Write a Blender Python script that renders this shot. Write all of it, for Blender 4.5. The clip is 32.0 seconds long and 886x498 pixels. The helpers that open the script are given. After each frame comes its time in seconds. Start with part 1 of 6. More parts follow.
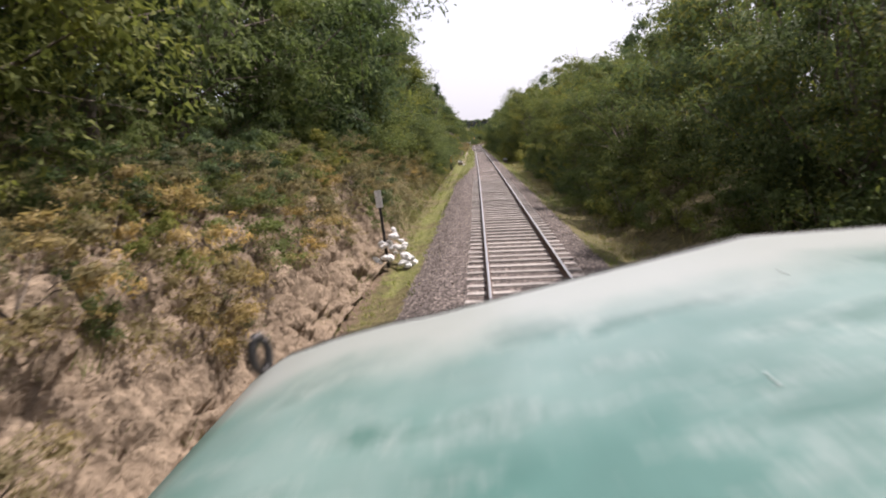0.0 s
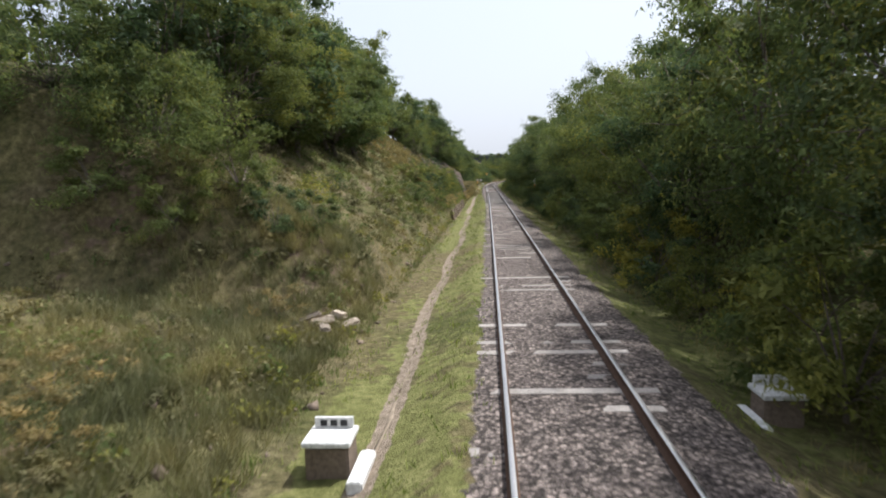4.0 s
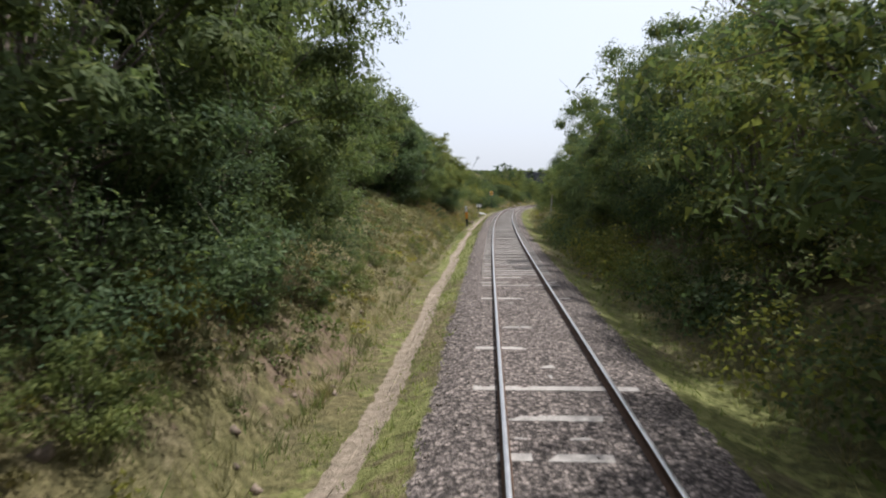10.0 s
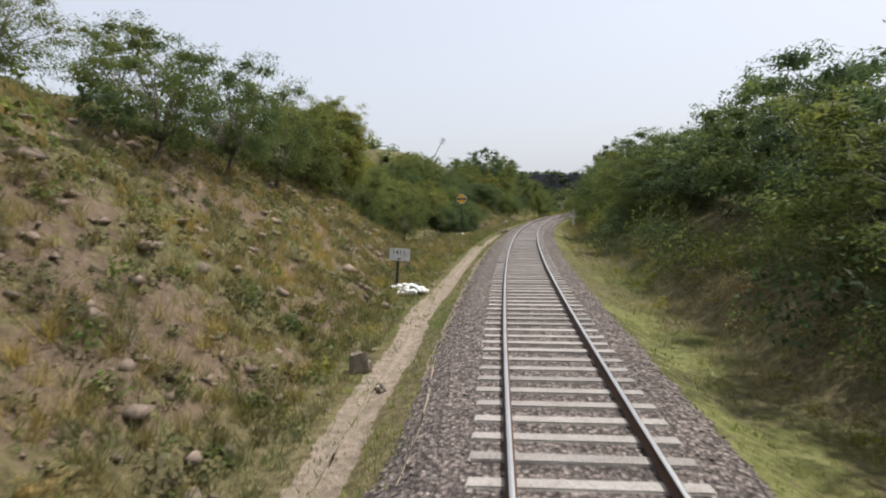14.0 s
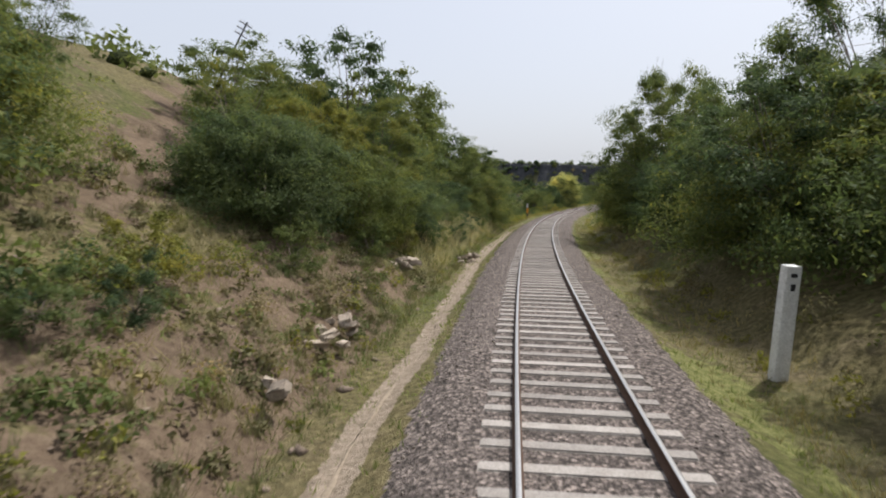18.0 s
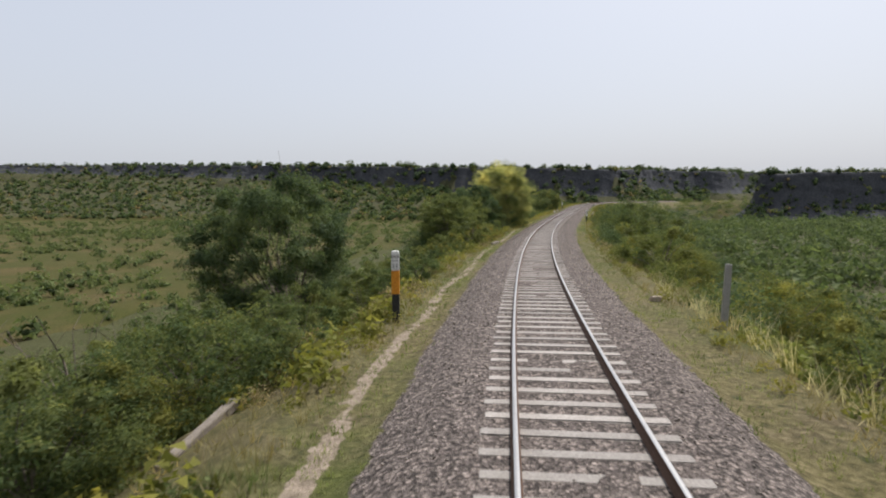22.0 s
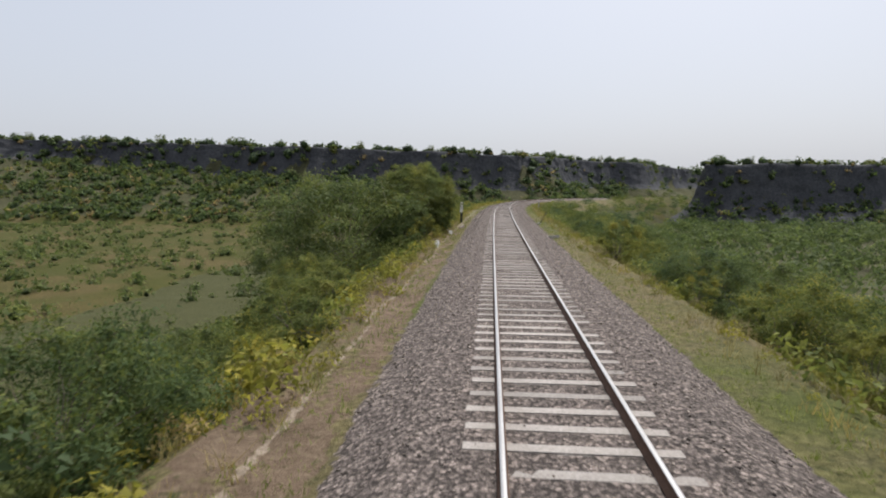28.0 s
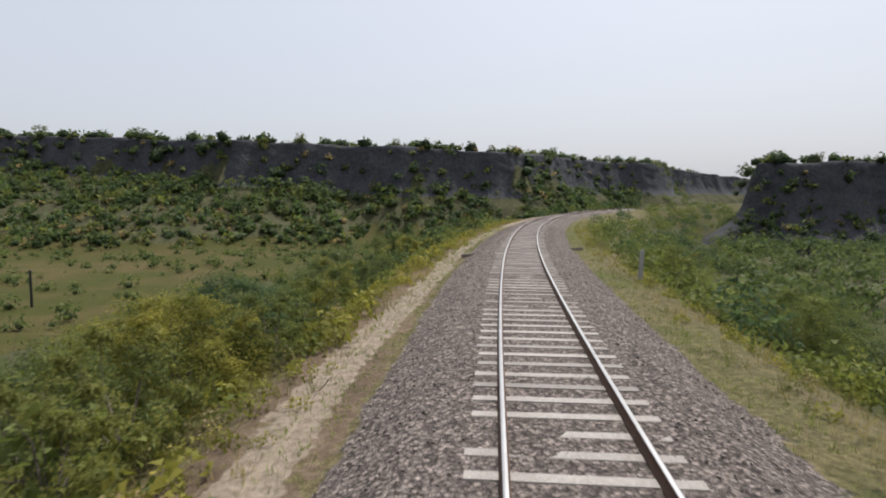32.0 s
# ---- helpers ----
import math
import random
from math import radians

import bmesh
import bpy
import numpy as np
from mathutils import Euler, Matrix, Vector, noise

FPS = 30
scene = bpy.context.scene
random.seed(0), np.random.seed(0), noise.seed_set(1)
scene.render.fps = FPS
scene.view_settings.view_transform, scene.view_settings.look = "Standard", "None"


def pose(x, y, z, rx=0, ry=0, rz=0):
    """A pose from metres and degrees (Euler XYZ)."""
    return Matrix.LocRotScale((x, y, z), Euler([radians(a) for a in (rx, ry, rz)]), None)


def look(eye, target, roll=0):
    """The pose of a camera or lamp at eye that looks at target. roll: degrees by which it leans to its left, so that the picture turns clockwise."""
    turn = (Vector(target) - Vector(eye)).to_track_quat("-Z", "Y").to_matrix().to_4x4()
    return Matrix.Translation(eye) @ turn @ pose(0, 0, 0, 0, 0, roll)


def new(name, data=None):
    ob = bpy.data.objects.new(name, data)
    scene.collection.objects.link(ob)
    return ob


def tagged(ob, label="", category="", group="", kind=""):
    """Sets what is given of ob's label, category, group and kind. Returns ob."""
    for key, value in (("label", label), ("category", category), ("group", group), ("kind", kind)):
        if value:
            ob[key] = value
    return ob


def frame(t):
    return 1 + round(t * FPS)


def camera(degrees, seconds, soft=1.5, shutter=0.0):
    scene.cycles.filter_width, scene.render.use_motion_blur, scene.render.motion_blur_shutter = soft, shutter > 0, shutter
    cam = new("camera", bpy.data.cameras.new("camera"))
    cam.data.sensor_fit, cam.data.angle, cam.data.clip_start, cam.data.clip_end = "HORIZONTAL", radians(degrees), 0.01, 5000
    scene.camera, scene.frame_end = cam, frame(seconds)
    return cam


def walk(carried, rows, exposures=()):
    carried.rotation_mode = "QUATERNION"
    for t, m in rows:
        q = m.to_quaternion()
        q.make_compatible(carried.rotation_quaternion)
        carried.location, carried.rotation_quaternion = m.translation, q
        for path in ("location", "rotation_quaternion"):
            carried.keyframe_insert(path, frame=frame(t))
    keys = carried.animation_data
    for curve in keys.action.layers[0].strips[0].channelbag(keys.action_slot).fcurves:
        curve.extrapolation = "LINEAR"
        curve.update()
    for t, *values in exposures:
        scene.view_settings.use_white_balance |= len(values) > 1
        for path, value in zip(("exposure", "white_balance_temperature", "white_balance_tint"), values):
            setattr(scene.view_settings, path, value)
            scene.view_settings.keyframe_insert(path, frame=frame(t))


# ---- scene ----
cam = camera(73.5, 32.0, 2.0, 0.08)


def held(x, y, z, yaw, pitch, roll):
    """A camera pose from its place, heading, tilt and lean."""
    return pose(x, y, z, 0, 0, yaw) @ pose(0, 0, 0, 90 + pitch) @ pose(0, 0, 0, 0, 0, roll)


PATH = [
    (0.0, -1.07, 0.00, 3.02, 3.24, -10.13, -3.08),
    (0.5, -1.04, 9.21, 3.09, 3.47, -7.55, -2.53),
    (1.0, -0.98, 18.41, 3.15, 3.87, -5.97, -2.16),
    (1.5, -0.91, 27.61, 3.22, 4.11, -5.75, -2.02),
    (2.0, -0.84, 36.80, 3.29, 4.21, -4.36, -1.84),
    (2.5, -0.79, 45.98, 3.36, 4.26, -5.54, -1.88),
    (3.0, -0.74, 55.16, 3.43, 4.01, -5.19, -1.75),
    (3.5, -0.70, 64.33, 3.49, 4.21, -6.05, -1.67),
    (4.0, -0.65, 73.50, 3.54, 4.16, -6.82, -1.79),
    (4.5, -0.60, 82.66, 3.59, 4.19, -7.57, -1.45),
    (5.0, -0.56, 91.82, 3.63, 4.19, -7.08, -1.34),
    (5.5, -0.51, 100.97, 3.67, 4.21, -6.59, -1.24),
    (6.0, -0.46, 110.11, 3.70, 4.24, -6.10, -1.14),
    (6.5, -0.41, 119.25, 3.73, 4.26, -5.61, -1.04),
    (7.0, -0.36, 128.39, 3.76, 4.29, -5.70, -0.71),
    (7.5, -0.32, 137.52, 3.78, 4.27, -5.63, -0.55),
    (8.0, -0.29, 146.64, 3.81, 4.32, -5.51, -0.52),
    (8.5, -0.27, 155.76, 3.84, 4.35, -5.66, -0.68),
    (9.0, -0.26, 164.87, 3.87, 4.40, -5.58, -0.84),
    (9.5, -0.26, 173.97, 3.91, 4.40, -5.30, -0.85),
    (10.0, -0.26, 183.08, 3.95, 4.42, -5.03, -0.83),
    (10.5, -0.27, 192.17, 4.00, 4.36, -5.26, -0.92),
    (11.0, -0.27, 201.26, 4.05, 4.29, -5.32, -0.96),
    (11.5, -0.25, 210.34, 4.12, 4.36, -4.84, -0.84),
    (12.0, -0.20, 219.41, 4.19, 4.07, -4.46, -0.77),
    (12.5, -0.09, 228.46, 4.27, 3.53, -4.16, -0.75),
    (13.0, 0.09, 237.50, 4.36, 3.26, -4.62, -0.78),
    (13.5, 0.34, 246.53, 4.44, 2.81, -4.94, -0.61),
    (14.0, 0.69, 255.54, 4.52, 2.09, -4.73, -0.46),
    (14.5, 1.14, 264.53, 4.58, 1.97, -4.97, -0.23),
    (15.0, 1.71, 273.50, 4.64, 1.26, -5.26, -0.11),
    (15.5, 2.41, 282.45, 4.67, 0.47, -5.55, 0.00),
    (16.0, 3.25, 291.38, 4.68, -0.39, -5.84, 0.12),
    (16.5, 4.23, 300.27, 4.67, -1.29, -6.13, 0.23),
    (17.0, 5.37, 309.14, 4.64, -2.21, -6.10, 0.46),
    (17.5, 6.66, 317.97, 4.60, -2.99, -6.11, 0.68),
    (18.0, 8.10, 326.76, 4.55, -3.85, -5.63, 0.65),
    (18.5, 9.67, 335.51, 4.50, -4.85, -4.86, 0.73),
    (19.0, 11.37, 344.22, 4.45, -5.78, -6.02, 0.17),
    (19.5, 13.19, 352.90, 4.41, -6.82, -5.28, 0.08),
    (20.0, 15.13, 361.53, 4.37, -7.78, -5.39, -0.03),
    (20.5, 17.20, 370.12, 4.33, -8.70, -5.12, -0.23),
    (21.0, 19.39, 378.67, 4.30, -9.46, -5.03, -0.24),
    (21.5, 21.72, 387.16, 4.28, -10.37, -5.15, -0.18),
    (22.0, 24.20, 395.61, 4.25, -11.53, -4.71, -0.34),
    (22.5, 26.83, 404.01, 4.23, -12.59, -4.76, -0.22),
    (23.0, 29.62, 412.36, 4.21, -13.70, -4.91, -0.29),
    (23.5, 32.55, 420.65, 4.19, -14.68, -5.01, -0.37),
    (24.0, 35.62, 428.89, 4.18, -15.78, -5.86, -0.38),
    (24.5, 38.83, 437.08, 4.18, -16.66, -5.29, -0.25),
    (25.0, 42.17, 445.21, 4.19, -17.79, -5.35, -0.01),
    (25.5, 45.64, 453.28, 4.23, -18.31, -5.20, -0.07),
    (26.0, 49.22, 461.29, 4.27, -19.58, -4.78, -0.17),
    (26.5, 52.91, 469.26, 4.32, -20.10, -4.66, -0.17),
    (27.0, 56.68, 477.18, 4.39, -20.89, -4.90, 0.02),
    (27.5, 60.51, 485.06, 4.46, -21.50, -5.13, 0.20),
    (28.0, 64.38, 492.91, 4.55, -21.93, -5.37, 0.39),
    (28.5, 68.28, 500.76, 4.65, -22.28, -5.60, 0.58),
    (29.0, 72.18, 508.59, 4.76, -22.40, -5.76, 0.90),
    (29.5, 76.09, 516.41, 4.88, -22.39, -4.57, 1.09),
    (30.0, 80.01, 524.23, 5.01, -22.44, -4.77, 1.08),
    (30.5, 83.94, 532.04, 5.15, -22.57, -4.89, 1.21),
    (31.0, 87.89, 539.84, 5.29, -22.71, -4.58, 1.15),
    (31.5, 91.87, 547.63, 5.42, -22.91, -4.08, 1.09),
    (32.0, 95.89, 555.39, 5.55, -23.32, -4.81, 0.23),
]
EXPOSURES = [(0.0, 0.58, 6500, 20), (0.6, 0.4, 6450, 16), (1.5, 0.36, 6100, 10), (3.5, 0.43, 6100, 10), (7.0, 0.43, 6100, 10), (9.0, 0.38, 6100, 10), (12.0, 0.34, 6100, 10), (14.0, 0.18, 6300, 10), (20.0, 0.08, 6300, 10), (23.0, -0.02, 6300, 10), (32.0, -0.02, 6300, 10)]
walk(cam, [(t, held(*r)) for t, *r in PATH], EXPOSURES)

# ---- light ----
SUN_EL, SUN_AZ = radians(60), radians(52)          # azimuth to the right of +y
world = bpy.data.worlds.new("world")
scene.world = world
world.use_nodes = True
wn = world.node_tree.nodes
sky = wn.new("ShaderNodeTexSky")
sky.sky_type, sky.sun_disc, sky.sun_elevation, sky.sun_rotation = "NISHITA", False, SUN_EL, SUN_AZ
sky.air_density, sky.dust_density, sky.ozone_density = 1.0, 6.0, 2.0
# thin white haze over the whole sky
haze = wn.new("ShaderNodeMix")
haze.data_type = "RGBA"
haze.inputs[0].default_value, haze.inputs[7].default_value = 0.66, (5.8, 5.95, 6.35, 1)
world.node_tree.links.new(sky.outputs[0], haze.inputs[6])
world.node_tree.links.new(haze.outputs[2], wn["Background"].inputs[0])
wn["Background"].inputs[1].default_value = 0.14
lamp = bpy.data.lights.new("sun", "SUN")
lamp.energy, lamp.angle, lamp.color = 5.0, radians(1.2), (1.0, 0.965, 0.91)
sun = new("sun", lamp)
sun.matrix_world = look((0, 0, 60), (-math.sin(SUN_AZ) * math.cos(SUN_EL), -math.cos(SUN_AZ) * math.cos(SUN_EL), 60 - math.sin(SUN_EL)))

# ---- the railway line in plan: bends (1/km) and grade (%) every 20 m ----
BEND = [-0.76, 0.01, 0.12, 0.01, -0.04, 0.01, 0.03, 0.12, 0.11, 0.09, -0.21, -0.65, -1.04, -1.37, -1.73, -1.97, -1.92, -1.59,
        -1.61, -1.89, -2.14, -1.99, -1.86, -1.7, -1.18, -0.34, -0.08, -0.23, -0.4, -1.48, -2.34, -2.75, -2.86, -2.76, -2.53,
        -2.22, -1.87, -1.5, -1.2, -0.9, -0.6, -0.3, 0.0]
GRADE = [0.65, 0.75, 0.78, 0.65, 0.51, 0.36, 0.3, 0.29, 0.35, 0.46, 0.66, 0.87, 0.96, 0.76, 0.31, -0.24, -0.56, -0.56, -0.43,
         -0.32, -0.27, -0.24, 0.07, 0.46, 0.73, 0.99, 1.31, 1.6, 1.57, 1.26, 0.89, 0.55, 0.28, 0.1, 0.0]
S0, S1 = -120, 1000
SS = np.arange(S0, S1 + 1.0)
_k = np.interp(SS, np.arange(len(BEND)) * 20.0, BEND) * 1e-3 * (SS >= 0)
_g = np.interp(SS, np.arange(len(GRADE)) * 20.0, GRADE) * 1e-2 * (SS >= 0)


def summed(a):
    c = np.concatenate([[0], np.cumsum((a[1:] + a[:-1]) / 2)])
    return c - c[-S0]


HEAD = summed(_k)
LX, LY, LZ = -summed(np.sin(HEAD)), summed(np.cos(HEAD)), summed(_g)


def spot(s, lat, h=0.0):
    """World places from the way along the line, the offset to its right and the height over the rails."""
    th = np.interp(s, SS, HEAD)
    return np.stack([np.interp(s, SS, LX) + lat * np.cos(th), np.interp(s, SS, LY) + lat * np.sin(th), np.interp(s, SS, LZ) + h], -1)


def heading(s):
    return float(np.interp(s, SS, HEAD))


def along(x, y):
    """Way along the line and offset of world places."""
    x, y = np.ravel(x), np.ravel(y)
    s, lat = np.empty(len(x)), np.empty(len(x))
    for a in range(0, len(x), 4000):
        px, py = x[a:a + 4000, None], y[a:a + 4000, None]
        j = ((px - LX[None, ::4]) ** 2 + (py - LY[None, ::4]) ** 2).argmin(1) * 4
        th = HEAD[j]
        dx, dy = px[:, 0] - LX[j], py[:, 0] - LY[j]
        lat[a:a + 4000] = dx * np.cos(th) + dy * np.sin(th)
        s[a:a + 4000] = SS[j] - dx * np.sin(th) + dy * np.cos(th)
    return s, lat


def rough(x, y, scale, seed=0):
    """Cheap smooth noise from -1 to 1."""
    x, y, r = np.asarray(x, float) / scale, np.asarray(y, float) / scale, np.random.RandomState(seed)
    out = np.zeros(np.broadcast(x, y).shape)
    for o in range(5):
        a, p, f = r.rand() * 6.28, r.rand() * 6.28, 0.8 + 0.55 * o
        out = out + np.sin((x * np.cos(a) + y * np.sin(a)) * f * 2.2 + p + 1.3 * np.sin((y * np.cos(a) - x * np.sin(a)) * f + p)) / (1 + 0.5 * o)
    return out / 2.6


# sides of the cutting: way, foot, height of the steep face, its width, slope above it, cap
LEFT = [(-120, 3.9, 2.2, 1.6, 0.4, 7.0), (22, 3.9, 2.2, 1.6, 0.4, 7.0), (40, 3.9, 1.4, 1.3, 0.45, 7.0), (58, 4.2, 0.5, 1.0, 0.4, 7.0), (74, 4.4, 0.3, 1.0, 0.14, 3.5),
        (87.6, 4.4, 0.25, 1.0, 0.07, 2.5), (90, 4.3, 1.3, 0.8, 0.58, 9.5), (100, 4.2, 0.9, 0.9, 0.68, 10), (121, 4.1, 0.9, 0.8, 0.78, 11), (123, 3.96, 1.0, 0.24, 0.78, 11),
        (146, 3.96, 1.0, 0.24, 0.85, 12), (148, 4.1, 0.9, 0.8, 0.86, 12), (160, 4.0, 1.2, 1.0, 0.9, 12), (166, 4.2, 3.5, 1.8, 0.75, 10), (177, 4.2, 3.2, 1.8, 0.72, 10)]
LEFT_ON = [(184, 4.1, 1.0, 1.2, 0.65, 8.5), (200, 3.9, 0.5, 1.0, 0.56, 7.5), (235, 3.9, 0.4, 1.0, 0.55, 7.5), (256, 4.4, 0.2, 1.0, 0.7, 8.5), (268, 4.4, 0.2, 1.0, 0.9, 8.0),
        (286, 4.6, 0.1, 1.0, 0.7, 7.5), (304, 9.5, 0.1, 1.0, 0.4, 6.5), (320, 9.0, 0.3, 1.0, 0.42, 5.6), (330, 4.6, 0.5, 1.0, 0.45, 5.8), (338, 4.6, 0.5, 1.0, 0.5, 7.5),
        (348, 4.6, 0.5, 1.0, 0.58, 15.0), (374, 4.3, 0.7, 1.0, 0.58, 15.0), (388, 4.4, 0.4, 1.0, 0.3, 4.0), (400, 4.4, 0.0, 1.0, -0.5, 0.0), (1000, 4.4, 0.0, 1.0, -0.55, 0.0)]
LEFT = LEFT + LEFT_ON
RIGHT = [(-120, 4.2, 0.5, 1.0, 0.3, 3.5), (60, 4.2, 0.5, 1.0, 0.3, 3.5), (150, 4.2, 0.5, 1.0, 0.35, 4.0), (235, 4.2, 0.5, 1.0, 0.4, 4.5), (300, 4.8, 0.6, 1.2, 0.5, 7.0),
         (375, 4.8, 0.6, 1.2, 0.5, 6.5), (388, 4.6, 0.3, 1.0, 0.2, 2.0), (400, 4.4, 0.0, 1.0, -0.5, 0.0), (1000, 4.4, 0.0, 1.0, -0.6, 0.0)]
# half width of the clean ballast on either side
BED_L = [(-60, 2.6), (45, 2.6), (58, 1.6), (66, 1.15), (140, 1.15), (155, 1.6), (185, 1.9), (240, 2.0), (262, 2.3), (300, 2.1), (345, 2.4), (400, 2.8), (480, 3.0)]
BED_R = [(-60, 2.2), (60, 1.9), (130, 1.7), (240, 1.8), (300, 2.1), (400, 2.6), (480, 3.1)]
FLOOR_L, FLOOR_R = -8.0, -9.0                        # valley floors in world height
# rims of the two scarps round the valley: x, y, height
RIM_L = [(-900, 1250, 40), (-420, 1010, 38), (-150, 960, 36), (20, 845, 30), (106, 772, 25.5), (213, 752, 23.5), (262, 800, 26), (345, 822, 26), (440, 900, 28), (800, 1100, 30)]
RIM_R = [(900, 700, 22), (560, 690, 19), (400, 672, 19), (310, 682, 19), (272, 698, 18.5), (330, 735, 18), (460, 800, 18), (900, 980, 22)]


def scarp(x, y, rim, inside, depth=False):
    """Height of a plateau behind its rim, with a cliff and a talus slope before it."""
    best, top, sign, plumb = np.full(x.shape, 1e9), np.zeros(x.shape), np.ones(x.shape), np.zeros(x.shape)
    for (xa, ya, za), (xb, yb, zb) in zip(rim, rim[1:]):
        ux, uy = xb - xa, yb - ya
        u = np.clip(((x - xa) * ux + (y - ya) * uy) / (ux * ux + uy * uy), 0, 1)
        d = np.hypot(x - xa - u * ux, y - ya - u * uy)
        cross = (ux * (y - ya) - uy * (x - xa)) / math.hypot(ux, uy)
        near = (d < best - 1e-6) | ((d < best + 1e-6) & (np.abs(cross) > plumb))
        best, top, sign = np.where(near, d, best), np.where(near, za + u * (zb - za), top), np.where(near, np.sign(cross) * inside, sign)
        plumb = np.where(near, np.abs(cross), plumb)
    d = -best * sign + 5 * rough(x, y, 28, 7) + 2 * rough(x, y, 9, 8)
    if depth:
        return d
    cliff = np.clip(d / 5, 0, 1) * (17 if inside < 0 else np.interp(x, [-250, -40, 110], [4, 7, 13]))
    talus = np.clip((d - 4) / np.where((inside > 0) & (x < 140), 115, 70), 0, 1) ** 0.8 * 40
    return top - cliff - talus + 1.5 * np.clip(d / 12, 0, 1) * rough(x, y, 20, 24)


def bed_width(s, lat):
    return np.where(np.asarray(lat) < 0, np.interp(s, *zip(*BED_L)), np.interp(s, *zip(*BED_R)))


def lie(s, lat, detail=True):
    """Height of the ground over the rails' own level at that way along the line (in world height)."""
    s, lat = np.broadcast_arrays(np.asarray(s, float), np.asarray(lat, float))
    base = np.interp(s, SS, LZ)
    p = spot(s, lat)
    x, y = p[..., 0], p[..., 1]
    a = np.abs(lat)
    shoulder = np.interp(bed_width(s, lat), [1, 3], [1.6, 2.1])
    bed = -0.2 - np.clip((a - shoulder) / 1.15, 0, 1) * 0.45
    full = np.interp(s, [38, 50, 128, 146, 172, 188, 204, 214, 330, 420, 1000], [0, 1, 1, 0.3, 0.3, 1, 1, 0.2, 0.3, 0.72, 0.72])
    bed = bed + full * 0.042 * (a < 1.6) + full * 0.012 * rough(x, y, 0.8, 14)
    out = np.zeros(s.shape)
    for sign, table, floor in ((-1, LEFT, FLOOR_L), (1, RIGHT, FLOOR_R)):
        t = np.array(table)
        foot, face, wide, slope, cap = (np.interp(s, t[:, 0], t[:, n]) for n in range(1, 6))
        b = np.clip((a - foot) / wide, 0, 1)
        up = face * b * b * (3 - 2 * b)
        rest = np.clip(a - foot - wide * 0.6, 0, None) * slope
        soft = np.maximum(cap - face, 0.05)
        u = np.clip(rest, 0, None) / soft
        rest = np.where(slope > 0, soft * u / (1 + u ** 4) ** 0.25, np.maximum(rest, floor - base + 0.65))
        out = np.where((lat < 0) == (sign < 0), base - 0.65 + up + rest, out)
    wild = np.clip((a - 3.6) / 2.0, 0, 1)
    out = np.where(a < 3.3, base + bed, out)
    if detail:
        out = out + wild * (0.16 * rough(x, y, 2.2, 1) + 0.08 * rough(x, y, 0.8, 2)) + np.clip((a - 7) / 8, 0, 1) * 0.5 * rough(x, y, 9, 3)
        out = out + 0.03 * rough(x, y, 0.9, 4) * (a > 2.6)
        crag = np.interp(s, [160, 165, 178, 184], [0, 1, 1, 0]) * (lat < -4.2) * (a < 9)
        out = out + crag * (0.1 * np.round(rough(x, y, 1.6, 5) * 2) + 0.05 * rough(x, y, 0.5, 6) - 0.15)
        cut = np.interp(s, [-8, -4, 15, 21], [0, 1, 1, 0]) * np.clip((-lat - 4.1) / 0.4, 0, 1) * np.clip((7 - a) / 0.8, 0, 1)
        out = out + cut * (0.11 * np.round(rough(x, y, 0.9, 25) * 2.5) + 0.07 * np.abs(rough(x, y, 0.45, 26)) - 0.05)
    far = np.maximum(scarp(x, y, RIM_L, 1), scarp(x, y, RIM_R, -1))
    return np.where(a > 12, np.maximum(out, far), out)


def ground_at(s, lat):
    return float(lie(np.array([s]), np.array([lat]))[0])


# ---- materials ----
def material(name, rough_=0.8, spec=0.3):
    m = bpy.data.materials.new(name)
    m.use_nodes = True
    b = m.node_tree.nodes["Principled BSDF"]
    b.inputs["Roughness"].default_value = rough_
    b.inputs["Specular IOR Level"].default_value = spec
    return m, m.node_tree.nodes, m.node_tree.links, b


def grain(n, l, scale, detail=4.0, coord="Object", rough_=0.6):
    tc = n.new("ShaderNodeTexCoord")
    t = n.new("ShaderNodeTexNoise")
    t.inputs["Scale"].default_value, t.inputs["Detail"].default_value, t.inputs["Roughness"].default_value = scale, detail, rough_
    l.new(tc.outputs[coord], t.inputs["Vector"])
    return t.outputs["Fac"]


def ramp(n, l, fac, stops):
    r = n.new("ShaderNodeValToRGB")
    e = r.color_ramp.elements
    while len(e) < len(stops):
        e.new(0.5)
    for el, (p, c) in zip(e, stops):
        el.position, el.color = p, (*c, 1)
    l.new(fac, r.inputs[0])
    return r.outputs[0]


def mixed(n, l, fac, a, b, kind="MIX"):
    m = n.new("ShaderNodeMix")
    m.data_type, m.blend_type = "RGBA", kind
    for k, v in ((0, fac), (6, a), (7, b)):
        if isinstance(v, (int, float)):
            m.inputs[k].default_value = v
        elif isinstance(v, tuple):
            m.inputs[k].default_value = (*v, 1)
        else:
            l.new(v, m.inputs[k])
    return m.outputs[2]


def bumped(n, l, b, fac, strength, dist=0.05):
    u = n.new("ShaderNodeBump")
    u.inputs["Strength"].default_value, u.inputs["Distance"].default_value = strength, dist
    l.new(fac, u.inputs["Height"])
    l.new(u.outputs[0], b.inputs["Normal"])


